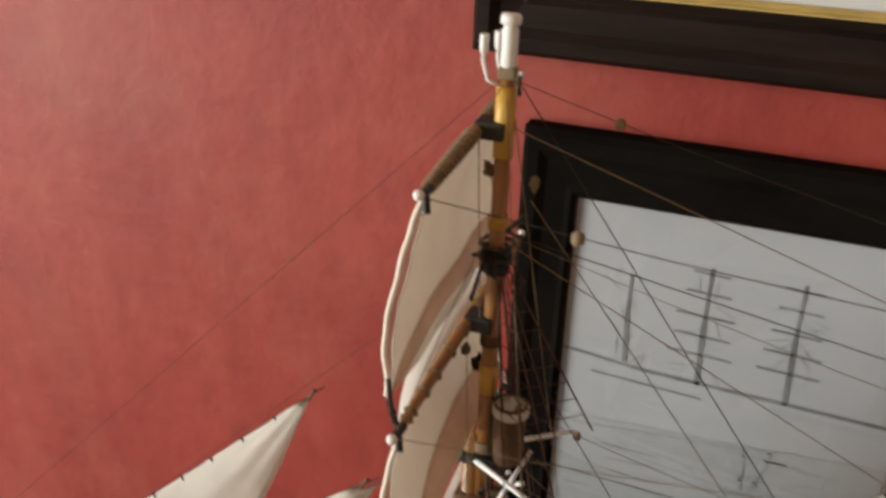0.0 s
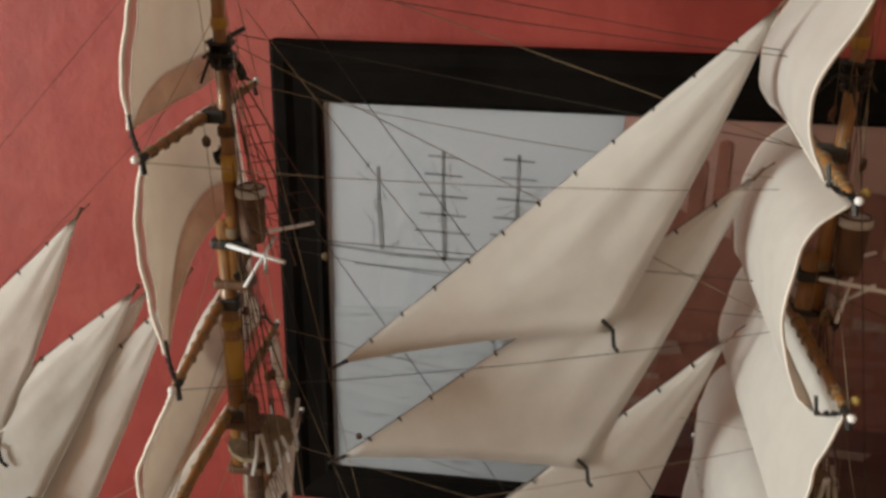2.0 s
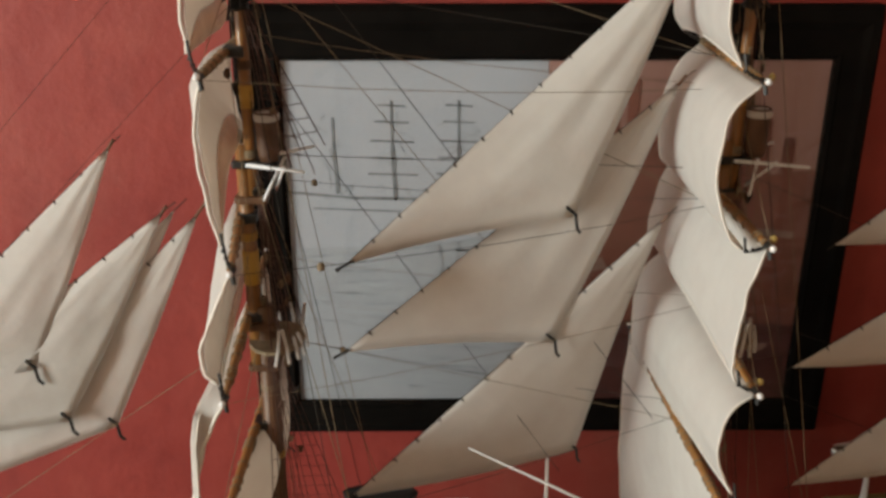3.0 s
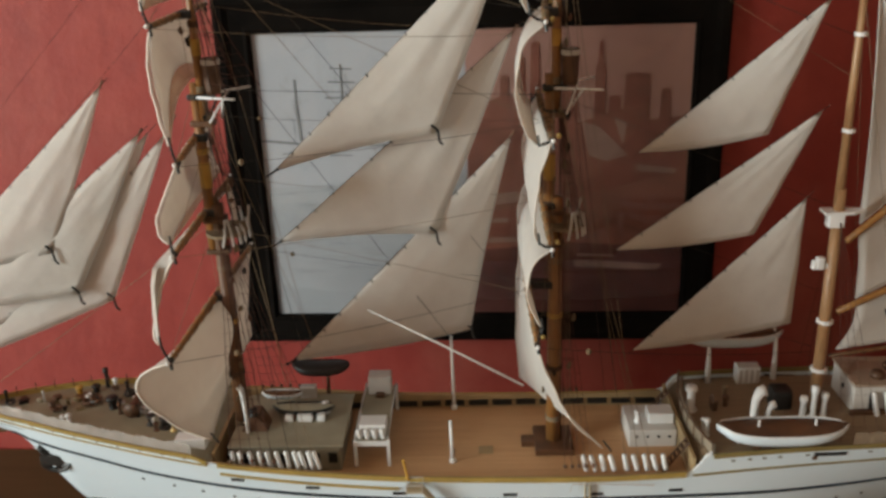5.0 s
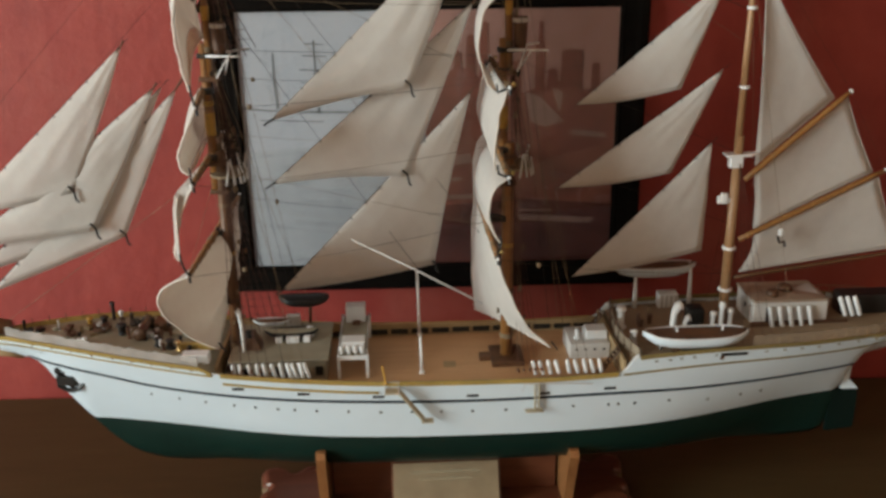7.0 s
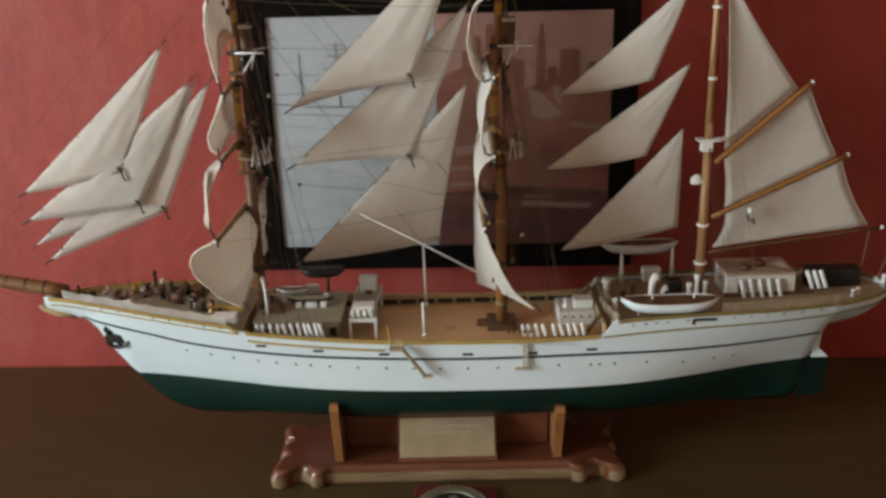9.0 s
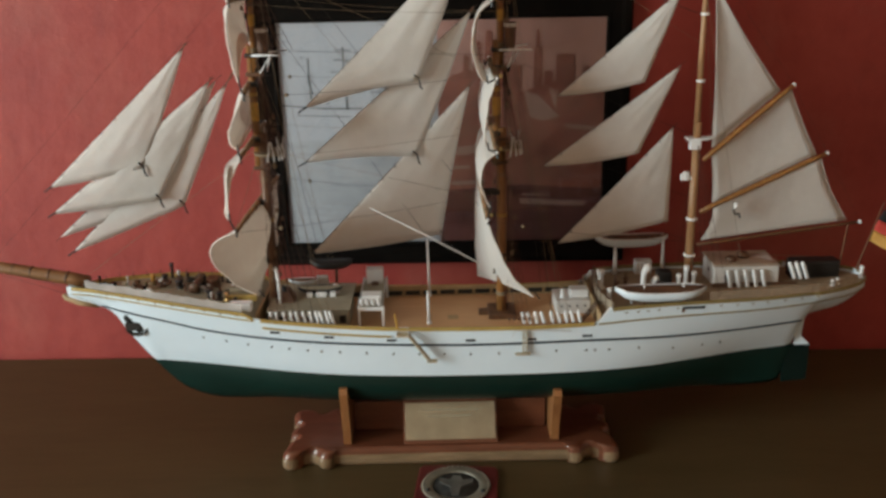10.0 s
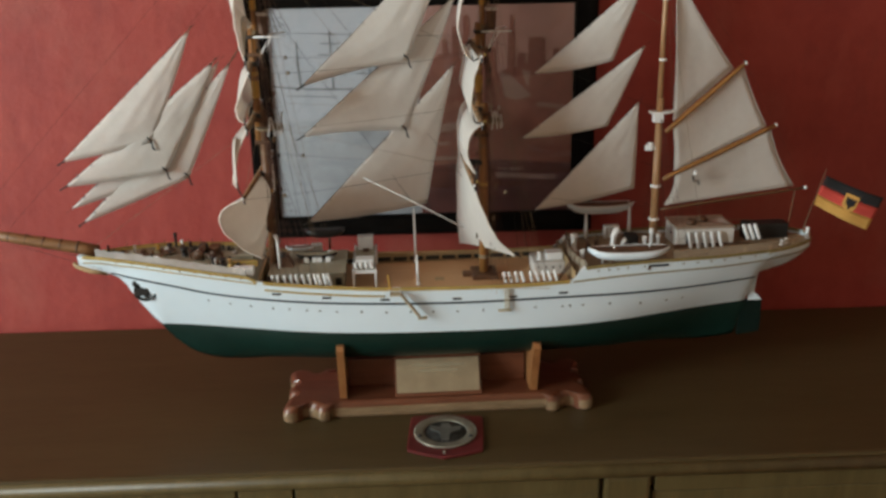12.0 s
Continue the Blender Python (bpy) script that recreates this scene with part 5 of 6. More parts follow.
# cloudy plastic screens and white stanchions along the forecastle and poop
for side in (-1, 1):
    bm = B()
    grid = []
    for i in range(41) if side < 0 else ():
        u = -0.412 + (0.186) * i / 40
        b_ = half(u, top_line(u)) - 0.0012
        z = top_line(u)
        grid.append([(u, side * b_, z), (u, side * (b_ + 0.0006), z + 0.0095 + 0.0014 * math.sin(i * 1.9) * math.cos(i * 0.7))])
    if grid:
        sheet(bm, grid)
        part("rail_screen", bm, CLOUDY, ship, "cloudy plastic rail screen")
    for i in range(14):
        u = -0.412 + 0.186 * i / 13
        b_ = half(u, top_line(u)) - 0.0016
        bm = B()
        tube(bm, [(u, side * b_, top_line(u) - 0.001), (u, side * b_, top_line(u) + (0.0095 if side < 0 else 0.0060))], 0.00045, 5)
        part("stanchion", bm, CLEAR_GREY if side < 0 else BROWN, ship)
    for i in range(16):
        u = 0.300 + 0.165 * i / 15
        b_ = half(u, top_line(u)) - 0.0016
        bm = B()
        tube(bm, [(u, side * b_, top_line(u) - 0.001), (u, side * b_, top_line(u) + 0.0065)], 0.0004, 5)
        part("stanchion", bm, INNER, ship)
    bm = B()
    tube(bm, [(u, side * (half(u, top_line(u)) - 0.0016), top_line(u) + 0.0080) for u in (0.300 + 0.165 * i / 20 for i in range(21))], 0.0004, 5)
    part("hand_rail", bm, ROPE_TAN, ship, "thin rail wire")

FCW = 0.2035


def drum(name, u, v, w, r, length, mat, label):
    bm = B()
    lathe(bm, [(0.0, -length / 2), (r, -length / 2), (r, -length / 2 + 0.001), (r * 0.65, -length / 2 + 0.0015), (r * 0.65, length / 2 - 0.0015),
               (r, length / 2 - 0.001), (r, length / 2), (0.0, length / 2)], m=Matrix.Translation((u, v, w)) @ pose(0, 0, 0, 90, 0, 0))
    return part(name, bm, mat, ship, label, True)


def bollard(u, v, w, r, h, mat, name="bollard", label=""):
    bm = B()
    lathe(bm, [(r * 1.3, 0), (r * 1.3, h * 0.1), (r * 0.8, h * 0.18), (r * 0.75, h * 0.75), (r * 1.15, h * 0.85), (r, h), (0, h)], at=(u, v, w), n=12)
    return part(name, bm, mat, ship, label, True)


def crate(name, u0, u1, v0, v1, w0, w1, mat, label="", bevel=0.0008):
    bm = B()
    box(bm, u0, u1, v0, v1, w0, w1, bevel)
    return part(name, bm, mat, ship, label)


wl_ = drum("windlass", -0.288, 0.004, FCW + 0.0065, 0.0065, 0.034, BROWN, "brown anchor windlass drum")
for v in (-0.010, 0.018):
    bm = B()
    box(bm, -0.2935, -0.2825, v - 0.0014, v + 0.0014, FCW - 0.004, FCW + 0.0105, 0.0008)
    part("windlass_frame", bm, BLACK, wl_, "black side frame")
bollard(-0.308, 0.000, FCW - 0.001, 0.0046, 0.0140, BLACK, "capstan", "black capstan")
bollard(-0.270, -0.019, FCW - 0.003, 0.0034, 0.0090, BLACK, "bollard", "black bollard")
bollard(-0.258, -0.022, FCW - 0.004, 0.0038, 0.0090, BLACK, "bollard", "black bollard")
bollard(-0.2495, -0.026, FCW - 0.005, 0.0022, 0.0100, BRASS, "vent", "small brass vent")
bollard(-0.345, 0.022, FCW, 0.0030, 0.0110, MAST_YELLOW, "bollard", "yellow mooring bollard")
bollard(-0.332, 0.026, FCW, 0.0036, 0.0100, BLACK, "bollard", "black bollard")
bollard(-0.318, 0.034, FCW - 0.001, 0.0020, 0.0130, SUPER, "vent", "small white vent")
bollard(-0.326, 0.036, FCW - 0.001, 0.0022, 0.0220, BLACK, "post", "dark post")
bollard(-0.388, -0.008, FCW + 0.002, 0.0042, 0.0050, SUPER, "vent", "low white mushroom vent")
bollard(-0.372, 0.006, FCW + 0.001, 0.0030, 0.0080, GREY_DECK, "bollard", "dark green bollard")
bollard(-0.360, 0.010, FCW + 0.001, 0.0036, 0.0080, BROWN, "bollard", "brown bollard")
bollard(-0.335, -0.026, FCW, 0.0022, 0.0120, SUPER, "vent", "small white vent")
bollard(-0.341, -0.024, FCW, 0.0018, 0.0100, SUPER, "vent", "small white vent")
for k in range(5):
    bollard(-0.300 + k * 0.013, -0.036 - k * 0.0025, FCW - 0.003 - k * 0.0012, 0.0013, 0.0055, SUPER if k % 2 else CLEAR_GREY, "cleat", "small pale cleat")
crate("hatch", -0.3475, -0.3335, 0.010, 0.024, FCW, FCW + 0.0050, BROWN, "brown hatch")
crate("hatch", -0.281, -0.268, 0.012, 0.030, FCW - 0.003, FCW + 0.0075, BROWN, "brown winch box")
crate("locker", -0.243, -0.2185, -0.046, -0.034, 0.193, 0.2025, SUPER, "white deck locker")
crate("locker", -0.262, -0.225, 0.002, 0.020, 0.194, 0.2035, GREY_DECK, "grey-green deck house step")
bm = B()
tube(bm, [(-0.325, 0.0, FCW + 0.003), (-0.36, 0.004, FCW + 0.004), (-0.39, 0.002, FCW + 0.0035)], 0.0010, 6)
part("anchor_chain", bm, BROWN, ship, "dark anchor chain", True)

# rope flaked down and small gear on the forecastle
rnd = random.Random(77)
for u, v, r, mat in ((-0.330, 0.004, 0.0060, BROWN), (-0.301, 0.022, 0.0055, ROPE_DARK), (-0.276, 0.004, 0.0060, BROWN), (-0.256, 0.026, 0.0050, ROPE_DARK), (-0.352, -0.010, 0.0045, BROWN)):
    bm = B()
    pts = [(u + r * (0.45 + 0.55 * t / 27) * math.cos(t * 0.9), v + r * (0.45 + 0.55 * t / 27) * math.sin(t * 0.9), top_line(u) - 0.0005 + 0.0028 * rnd.random()) for t in range(28)]
    tube(bm, pts, 0.0010, 5)
    part("flaked_rope", bm, mat, ship, "dark rope flaked down on the deck", True)
for k in range(16):
    u, v = rnd.uniform(-0.365, -0.235), rnd.uniform(-0.030, 0.034)
    bollard(u, v, top_line(u) - 0.003, rnd.uniform(0.0011, 0.0022), rnd.uniform(0.004, 0.0085), (BLACK, BROWN, BLACK, SUPER)[k % 4], "deck_fitting", "small deck fitting")

crate("pin_rail", -0.250, -0.216, -0.023, -0.018, 0.1965, 0.2035, GOLD, "dull bronze pin rail behind the locker")
for k in range(30):
    u = rnd.uniform(-0.405, -0.240)
    room = half(u, top_line(u)) - 0.006
    v = rnd.uniform(-0.25, 1.0) * min(room, 0.036)
    w, h, r = top_line(u) - 0.003, rnd.uniform(0.003, 0.0085), rnd.uniform(0.0014, 0.0034)
    mat = (BLACK, BROWN, OLIVE, BROWN, CLEAR_GREY)[k % 5]
    if k % 3 == 0:
        bm = B()
        box(bm, -r * 1.6, r * 1.6, -r, r, 0, h * 0.7, 0.0006, Matrix.Translation((u, v, w)) @ pose(0, 0, 0, 0, 0, rnd.uniform(-40, 40)))
        part("deck_box", bm, mat, ship, "small dark deck box")
    elif k % 3 == 1:
        bm = B()
        tube(bm, [(u + r * 1.2 * math.cos(t * 0.8), v + r * 1.2 * math.sin(t * 0.8), w + 0.0035 + h * 0.45 * t / 18 + 0.001 * rnd.random()) for t in range(19)], 0.0009, 5)
        part("rope_coil", bm, mat, ship, "untidy pile of dark rope")
    else:
        bollard(u, v, w, r * 0.7, h + 0.003, mat, "deck_fitting", "small deck fitting")

# forward deckhouse with boats on it
house = crate("deckhouse", -0.200, -0.112, -0.036, 0.040, DECK_W, 0.1885, GREY_DECK, "grey-green forward deckhouse", 0.001)
bm = B()
box(bm, -0.203, -0.109, -0.040, 0.044, 0.1887, 0.1915, 0.0008)
part("roof", bm, GREY_DECK, house, "grey-green roof with an overhang")
for k in range(6):
    u = -0.192 + k * 0.014
    bm = B()
    box(bm, u, u + 0.007, -0.0368, -0.0355, 0.173, 0.182, 0.0003)
    part("window", bm, BLACK, house, "dark window")
for u0, u1 in ((-0.1625, -0.156), (-0.152, -0.1395), (-0.1355, -0.129)):
    crate("skylight", u0, u1, -0.004, 0.004, 0.1916, 0.1975, SUPER, "white skylight box")
bm = B()
prism(bm, [(-0.196, -0.018, 0.1916), (-0.174, -0.018, 0.1916), (-0.182, -0.014, 0.2035), (-0.190, -0.014, 0.2035)], (0, 0.018, 0))
part("companion_hatch", bm, BROWN, ship, "dark brown companion hatch")
bollard(-0.1865, -0.012, 0.2036, 0.0030, 0.0060, BLACK, "vent", "black vent")


def cowl(u, v, w, h, r, turn, label="white cowl ventilator"):
    bm = B()
    c, s_ = math.cos(turn), math.sin(turn)
    pts = [(u, v, w), (u, v, w + h * 0.55), (u + c * r * 0.2, v + s_ * r * 0.2, w + h * 0.8), (u + c * r * 0.9, v + s_ * r * 0.9, w + h * 0.97), (u + c * r * 2.0, v + s_ * r * 2.0, w + h)]
    tube(bm, pts, [r * 0.85, r * 0.8, r * 0.95, r * 1.2, r * 1.45], 10)
    o = part("cowl_vent", bm, SUPER, ship, label, True)
    bm = B()
    q = Vector(pts[-1])
    d = Vector((c, s_, 0.12)).normalized()
    rod(bm, q - d * 0.0002, q + d * 0.0003, r * 1.2, r * 1.2, 10)
    part("vent_mouth", bm, BROWN, o, "dark vent mouth")
    return o


cowl(-0.1905, -0.019, DECK_W, 0.070, 0.0018, math.pi)


def boat(u0, u1, v, w, wide, deep, hull_mat, cover_mat, label, cover_label):
    n, m_ = 18, 8
    bm = B()
    grid, gun = [], []
    for i in range(n + 1):
        t = i / n
        f = (1 - abs(2 * t - 1) ** 3.6) ** 0.8
        u = u0 + (u1 - u0) * t
        rise = deep * 0.16 * (2 * t - 1) ** 2 + (deep * 0.10 if t < 0.08 else 0)
        row = []
        for j in range(m_ + 1):
            a = math.pi * j / m_
            row.append((u, v + wide / 2 * f * math.cos(a), w + rise - deep * (0.30 + 0.70 * f) * math.sin(a) ** 0.7))
        grid.append(row)
        gun.append((u, w + rise, wide / 2 * f))
    sheet(bm, grid)
    b_ = solid(part("boat", bm, hull_mat, ship, label, True), 0.0006)
    bm = B()
    sheet(bm, [[(u, v + hw * 0.92 * k, z - 0.0006 + 0.0022 * (1 - k * k)) for k in (-1, -0.6, -0.2, 0.2, 0.6, 1)] for u, z, hw in gun])
    part("boat_cover", bm, cover_mat, b_, cover_label, True)
    bm = B()
    tube(bm, [(u, v - hw, z) for u, z, hw in gun] + [(u, v + hw, z) for u, z, hw in reversed(gun[1:-1])], 0.0007, 5, closed=True)
    part("gunwale", bm, SUPER if hull_mat is HULL_WHITE else BLACK, b_, "", True)
    return b_


boat(-0.187, -0.152, 0.026, 0.2030, 0.012, 0.0042, HULL_WHITE, BROWN, "small white boat on the deckhouse", "dark cover")
boat(-0.174, -0.122, 0.008, 0.1995, 0.016, 0.0060, BLACK, GREY_DECK, "low dark boat on the deckhouse", "dark cover")
boat(-0.164, -0.113, 0.050, 0.2170, 0.020, 0.0095, BLACK, BLACK, "black inflatable boat on a raised skid", "black cover")
for u in (-0.133,):
    bm = B()
    rod(bm, (u, 0.050, 0.1640), (u, 0.050, 0.2100), 0.0018, 0.0018, 6)
    part("boat_skid", bm, BROWN, ship, "brown boat skid")
crate("locker", -0.156, -0.142, 0.036, 0.042, 0.1916, 0.2030, CLEAR_GREY, "pale box behind the boat")
bollard(-0.130, 0.012, 0.1916, 0.0028, 0.0100, SUPER, "vent", "white vent")

# catwalk between the deckhouse and the main deck
cat = crate("catwalk", -0.1000, -0.0740, -0.030, 0.062, 0.1870, 0.1892, GREY_DECK, "grey-green catwalk on white legs", 0.0006)
for u in (-0.1005, -0.0735):
    for v in (-0.0305, 0.0610):
        bm = B()
        box(bm, u - 0.0014, u + 0.0014, v - 0.0012, v + 0.0012, DECK_W, 0.1900, 0.0003)
        part("leg", bm, SUPER, cat, "white leg")
    bm = B()
    tube(bm, [(u, -0.030, 0.1915), (u, 0.062, 0.1915)], 0.0007, 5)
    part("side_rail", bm, CLEAR_GREY, cat, "pale side rail", True)
bm = B()
box(bm, -0.1020, -0.0720, -0.0322, -0.0308, 0.1850, 0.1895, 0.0004)
part("front_beam", bm, SUPER, cat, "white front beam")
for k in range(4):
    raft(-0.0965 + k * 0.0064, -0.0275, 0.1893, 12, 0.0085, 0.0022)
crate("raft_rack", -0.0975, -0.0755, -0.0240, -0.0080, 0.1893, 0.2000, SUPER, "white rack behind the rafts")
crate("locker", -0.0965, -0.0765, 0.044, 0.058, 0.1893, 0.2070, CLEAR_GREY, "pale grey locker at the end of the catwalk")
crate("locker_step", -0.0900, -0.0820, 0.038, 0.0439, 0.1893, 0.1925, BROWN, "dark step at the locker")

# derrick posts and boat boom
for u, v, h in ((-0.0215, -0.0265, 0.040), (-0.0215, 0.0600, 0.074)):
    bm = B()
    rod(bm, (u, v, DECK_W), (u - 0.001, v, DECK_W + h), 0.0017, 0.0011, 8)
    d = part("derrick_post", bm, SUPER, ship, "white derrick post", True)
    bm = B()
    lathe(bm, [(0.0028, 0), (0.0028, 0.003), (0.0018, 0.004)], at=(u, v, DECK_W + 0.0005), n=10)
    part("post_foot", bm, SUPER, d, "", True)
bm = B()
tube(bm, [(-0.083, -0.028, 0.3045), (-0.03, -0.030, 0.2765), (0.036, -0.032, 0.2390)], [0.0004, 0.0008, 0.0009], 8)
part("boom", bm, SUPER, ship, "long white derrick boom", True)
bollard(-0.021, -0.018, DECK_W, 0.0016, 0.0080, BROWN, "bollard", "small dark bollard")
crate("hatch", 0.000, 0.012, -0.016, -0.004, DECK_W, DECK_W + 0.0020, INNER, "low tan hatch on the main deck")
crate("bitts", 0.036, 0.048, -0.006, 0.006, DECK_W, DECK_W + 0.0060, BROWN, "brown bitts before the mainmast")

# white deckhouse ahead of the poop, ladder, poop front
ph = crate("deckhouse", 0.1255, 0.1650, -0.008, 0.034, DECK_W, 0.1815, SHADED_HOUSE, "white deckhouse in front of the poop", 0.001)
for k in range(4):
    bm = B()
    lathe(bm, [(0.0013, 0), (0.0013, 0.0006), (0.0, 0.0006)], n=8, m=Matrix.Translation((0.132 + k * 0.009, -0.0078, 0.1755)) @ pose(0, 0, 0, 90, 0, 0))
    part("porthole", bm, PEWTER_DARK, ph)
crate("locker", 0.1430, 0.1640, 0.002, 0.018, 0.1816, 0.1910, SUPER, "white locker on the deckhouse roof")
bollard(0.1345, 0.006, 0.1816, 0.0026, 0.0100, SUPER, "vent", "white vent on the deckhouse roof")
for side in (-1, 1):
    lad = None
    for v in (-0.004, 0.004):
        bm = B()
        rod(bm, (0.146, side * 0.040 + v, DECK_W), (0.166, side * 0.040 + v, 0.192), 0.0008, 0.0008, 5)
        o = part("ladder", bm, BROWN, ship, "dark brown poop ladder") if lad is None else part("stringer", bm, BROWN, lad)
        lad = lad or o
    for k in range(7):
        t = (k + 0.5) / 7
        bm = B()
        box(bm, 0.146 + 0.020 * t - 0.001, 0.146 + 0.020 * t + 0.0016, side * 0.040 - 0.004, side * 0.040 + 0.004, DECK_W + 0.0275 * t - 0.0004, DECK_W + 0.0275 * t + 0.0004)
        part("tread", bm, BROWN, lad)
    bm = B()
    prism(bm, [(0.1655, side * 0.0605, 0.1785), (0.1795, side * 0.0605, 0.1785), (0.1795, side * 0.0605, 0.1950), (0.1755, side * 0.0605, 0.1925), (0.170, side * 0.0605, 0.1835)], (0, side * 0.0022, 0))
    part("bulwark_wing", bm, SUPER, ship, "white swept bulwark at the poop break")
bm = B()
tube(bm, [(0.1700 + 0.010 * (f * f), 0.060 * f, 0.2010) for f in (i / 10 - 1 for i in range(21))], 0.0007, 6)
part("hand_rail", bm, BROWN, ship, "dark curved rail at the poop front", True)
for i in range(9):
    f = i / 4 - 1
    bm = B()
    tube(bm, [(0.1700 + 0.010 * f * f, 0.060 * f, 0.186), (0.1700 + 0.010 * f * f, 0.060 * f, 0.2010)], 0.0005, 5)
    part("stanchion", bm, BROWN, ship)

bm = B()
front, back = [], []
for i in range(21):
    f = i / 10 - 1
    u = 0.1715 + 0.010 * f * f
    foot, head = DECK_W - 0.001, 0.1995 + 0.0015 * math.cos(f * 3)
    front.append([(u, 0.056 * f, foot), (u, 0.056 * f, head)])
    back.append([(u + 0.0014, 0.056 * f, foot), (u + 0.0014, 0.056 * f, head)])
sheet(bm, front)
sheet(bm, back)
sheet(bm, [[a[1], b_[1]] for a, b_ in zip(front, back)])
part("poop_front", bm, POOP_FRONT, ship, "pale tan curved screen at the front of the poop", True)
PW = 0.1885
bollard(0.1790, 0.010, PW, 0.0046, 0.0240, SUPER, "vent", "white mushroom ventilator")
bollard(0.1830, -0.030, PW, 0.0022, 0.0170, SUPER, "binnacle", "white binnacle post")
bollard(0.1815, -0.024, PW, 0.0018, 0.0140, SUPER, "binnacle", "white binnacle post")
cowl(0.2205, -0.026, PW, 0.039, 0.0037, 0.1)
cowl(0.2330, -0.022, PW, 0.024, 0.0026, 0.1)
crate("engine_casing", 0.2440, 0.2610, 0.000, 0.018, PW, 0.2110, BLACK, "black engine casing", 0.004)
crate("locker", 0.2280, 0.2480, 0.048, 0.060, PW + 0.001, 0.2080, SUPER, "white slatted locker")
for k in range(4):
    bm = B()
    u = 0.2300 + k * 0.0048
    box(bm, u, u + 0.0026, 0.0475, 0.0482, PW + 0.004, 0.2060)
    part("slat", bm, CLEAR_GREY, ship)
bm = B()
ring = [(0.196, 0.006 + 0.006 * math.cos(a), PW + 0.0105 + 0.006 * math.sin(a)) for a in (2 * math.pi * i / 16 for i in range(16))]
tube(bm, ring, 0.0007, 5, closed=True)
wheel = part("steering_wheel", bm, BROWN, ship, "dark brown steering wheel")
for i in range(8):
    a = 2 * math.pi * i / 8
    bm = B()
    tube(bm, [(0.196, 0.006, PW + 0.0105), (0.196, 0.006 + 0.008 * math.cos(a), PW + 0.0105 + 0.008 * math.sin(a))], 0.0004, 4)
    part("spoke", bm, BROWN, wheel)
bollard(0.1985, 0.006, PW, 0.0022, 0.0110, BROWN, "wheel_stand", "brown wheel stand")
bollard(0.2085, 0.012, PW, 0.0026, 0.0130, BROWN, "binnacle", "dark brown binnacle")
bollard(0.2105, 0.022, PW, 0.0020, 0.0170, ROPE_TAN, "vent", "tan post on the poop")
for side in (-1, 1):
    for u, h in ((0.2045, 0.044), (0.2620, 0.050)):
        bm = B()
        v = side * 0.0555
        if side > 0:
            tube(bm, [(u, v, PW), (u, v + 0.0005, PW + h * 0.55), (u, v + 0.003, PW + h * 0.9), (u, v + 0.008, PW + h)], [0.0030, 0.0020, 0.0016, 0.0013], 8)
        else:
            tube(bm, [(u, v + 0.012, PW), (u, v + 0.012, PW + 0.012), (u, v + 0.009, PW + 0.017), (u, v + 0.004, PW + 0.0185)], [0.0016, 0.0014, 0.0012, 0.0010], 8)
        part("davit", bm, SUPER, ship, "white boat davit", True)
boat(0.1830, 0.2830, -0.0560, 0.2125, 0.030, 0.0130, HULL_WHITE, BROWN, "white ship's boat on the poop edge", "brown boat cover")
boat(0.1800, 0.2690, 0.0640, 0.2345, 0.024, 0.0125, HULL_WHITE, BROWN, "white ship's boat hung from davits", "brown boat cover")
for u in (0.215, 0.258):
    crate("boat_chock", u - 0.002, u + 0.002, -0.062, -0.050, PW - 0.002, PW + 0.0115, BROWN, "boat chock")
    bollard(u, -0.056, 0.2140, 0.0010, 0.0050, SUPER, "boat_fitting", "small white fitting")
for u, v, h in ((0.2725, -0.013, 0.032), (0.2645, -0.012, 0.022), (0.2820, -0.010, 0.024)):
    bollard(u, v, PW + 0.003, 0.0030, h, SUPER, "vent", "white vent beside the mizzen mast")

ch = crate("chart_house", 0.3060, 0.3800, -0.008, 0.038, 0.194, 0.2195, SHADED_HOUSE, "white chart house with a grey-beige roof", 0.001)
bm = B()
prism(bm, [(0.3050, -0.0095, 0.2196), (0.3790, -0.0095, 0.2196), (0.3860, 0.000, 0.2140), (0.3860, 0.030, 0.2140), (0.3790, 0.0395, 0.2196), (0.3050, 0.0395, 0.2196)], (0, 0, 0.0022))
part("roof", bm, ROOF, ch, "grey-beige roof")
for u, v, r in ((0.3280, 0.004, 0.0060), (0.3460, 0.018, 0.0075)):
    bm = B()
    lathe(bm, [(r, 0), (r * 1.05, 0.003), (r * 0.7, 0.0055), (0, 0.006)], at=(u, v, 0.2219), n=14)
    part("hatch_dome", bm, BROWN, ch, "dark brown round hatch", True)
bm = B()
lathe(bm, [(0.0024, 0), (0.0024, 0.0006), (0.0, 0.0006)], n=10, m=Matrix.Translation((0.3058, 0.014, 0.209)) @ pose(0, 0, 0, 0, -90, 0))
part("porthole", bm, STRIPE, ch)
bm = B()
box(bm, 0.3185, 0.3230, -0.0086, -0.0074, 0.1960, 0.2140)
part("door", bm, BLACK, ch, "dark doorway")
for k in range(5):
    raft(0.3245 + k * 0.0098, -0.0135, 0.1945, 12, 0.0220, 0.0023)
for k in range(3):
    raft(0.3985 + k * 0.0072, -0.010, 0.2030, 20, 0.0215, 0.0023)
# black box added to stand in for the dark shadows behind the rafts
crate("raft_shade", 0.4000, 0.4560, 0.004, 0.026, 0.1955, 0.2185, BLACK, "dark box standing for the shadows behind the after rafts", 0.003)
# brown strip added in place of the shadow at the chart house foot
crate("foot_shade", 0.3030, 0.4000, -0.0125, -0.0085, 0.1930, 0.1998, BROWN, "dark strip standing for the shade at the chart house foot")
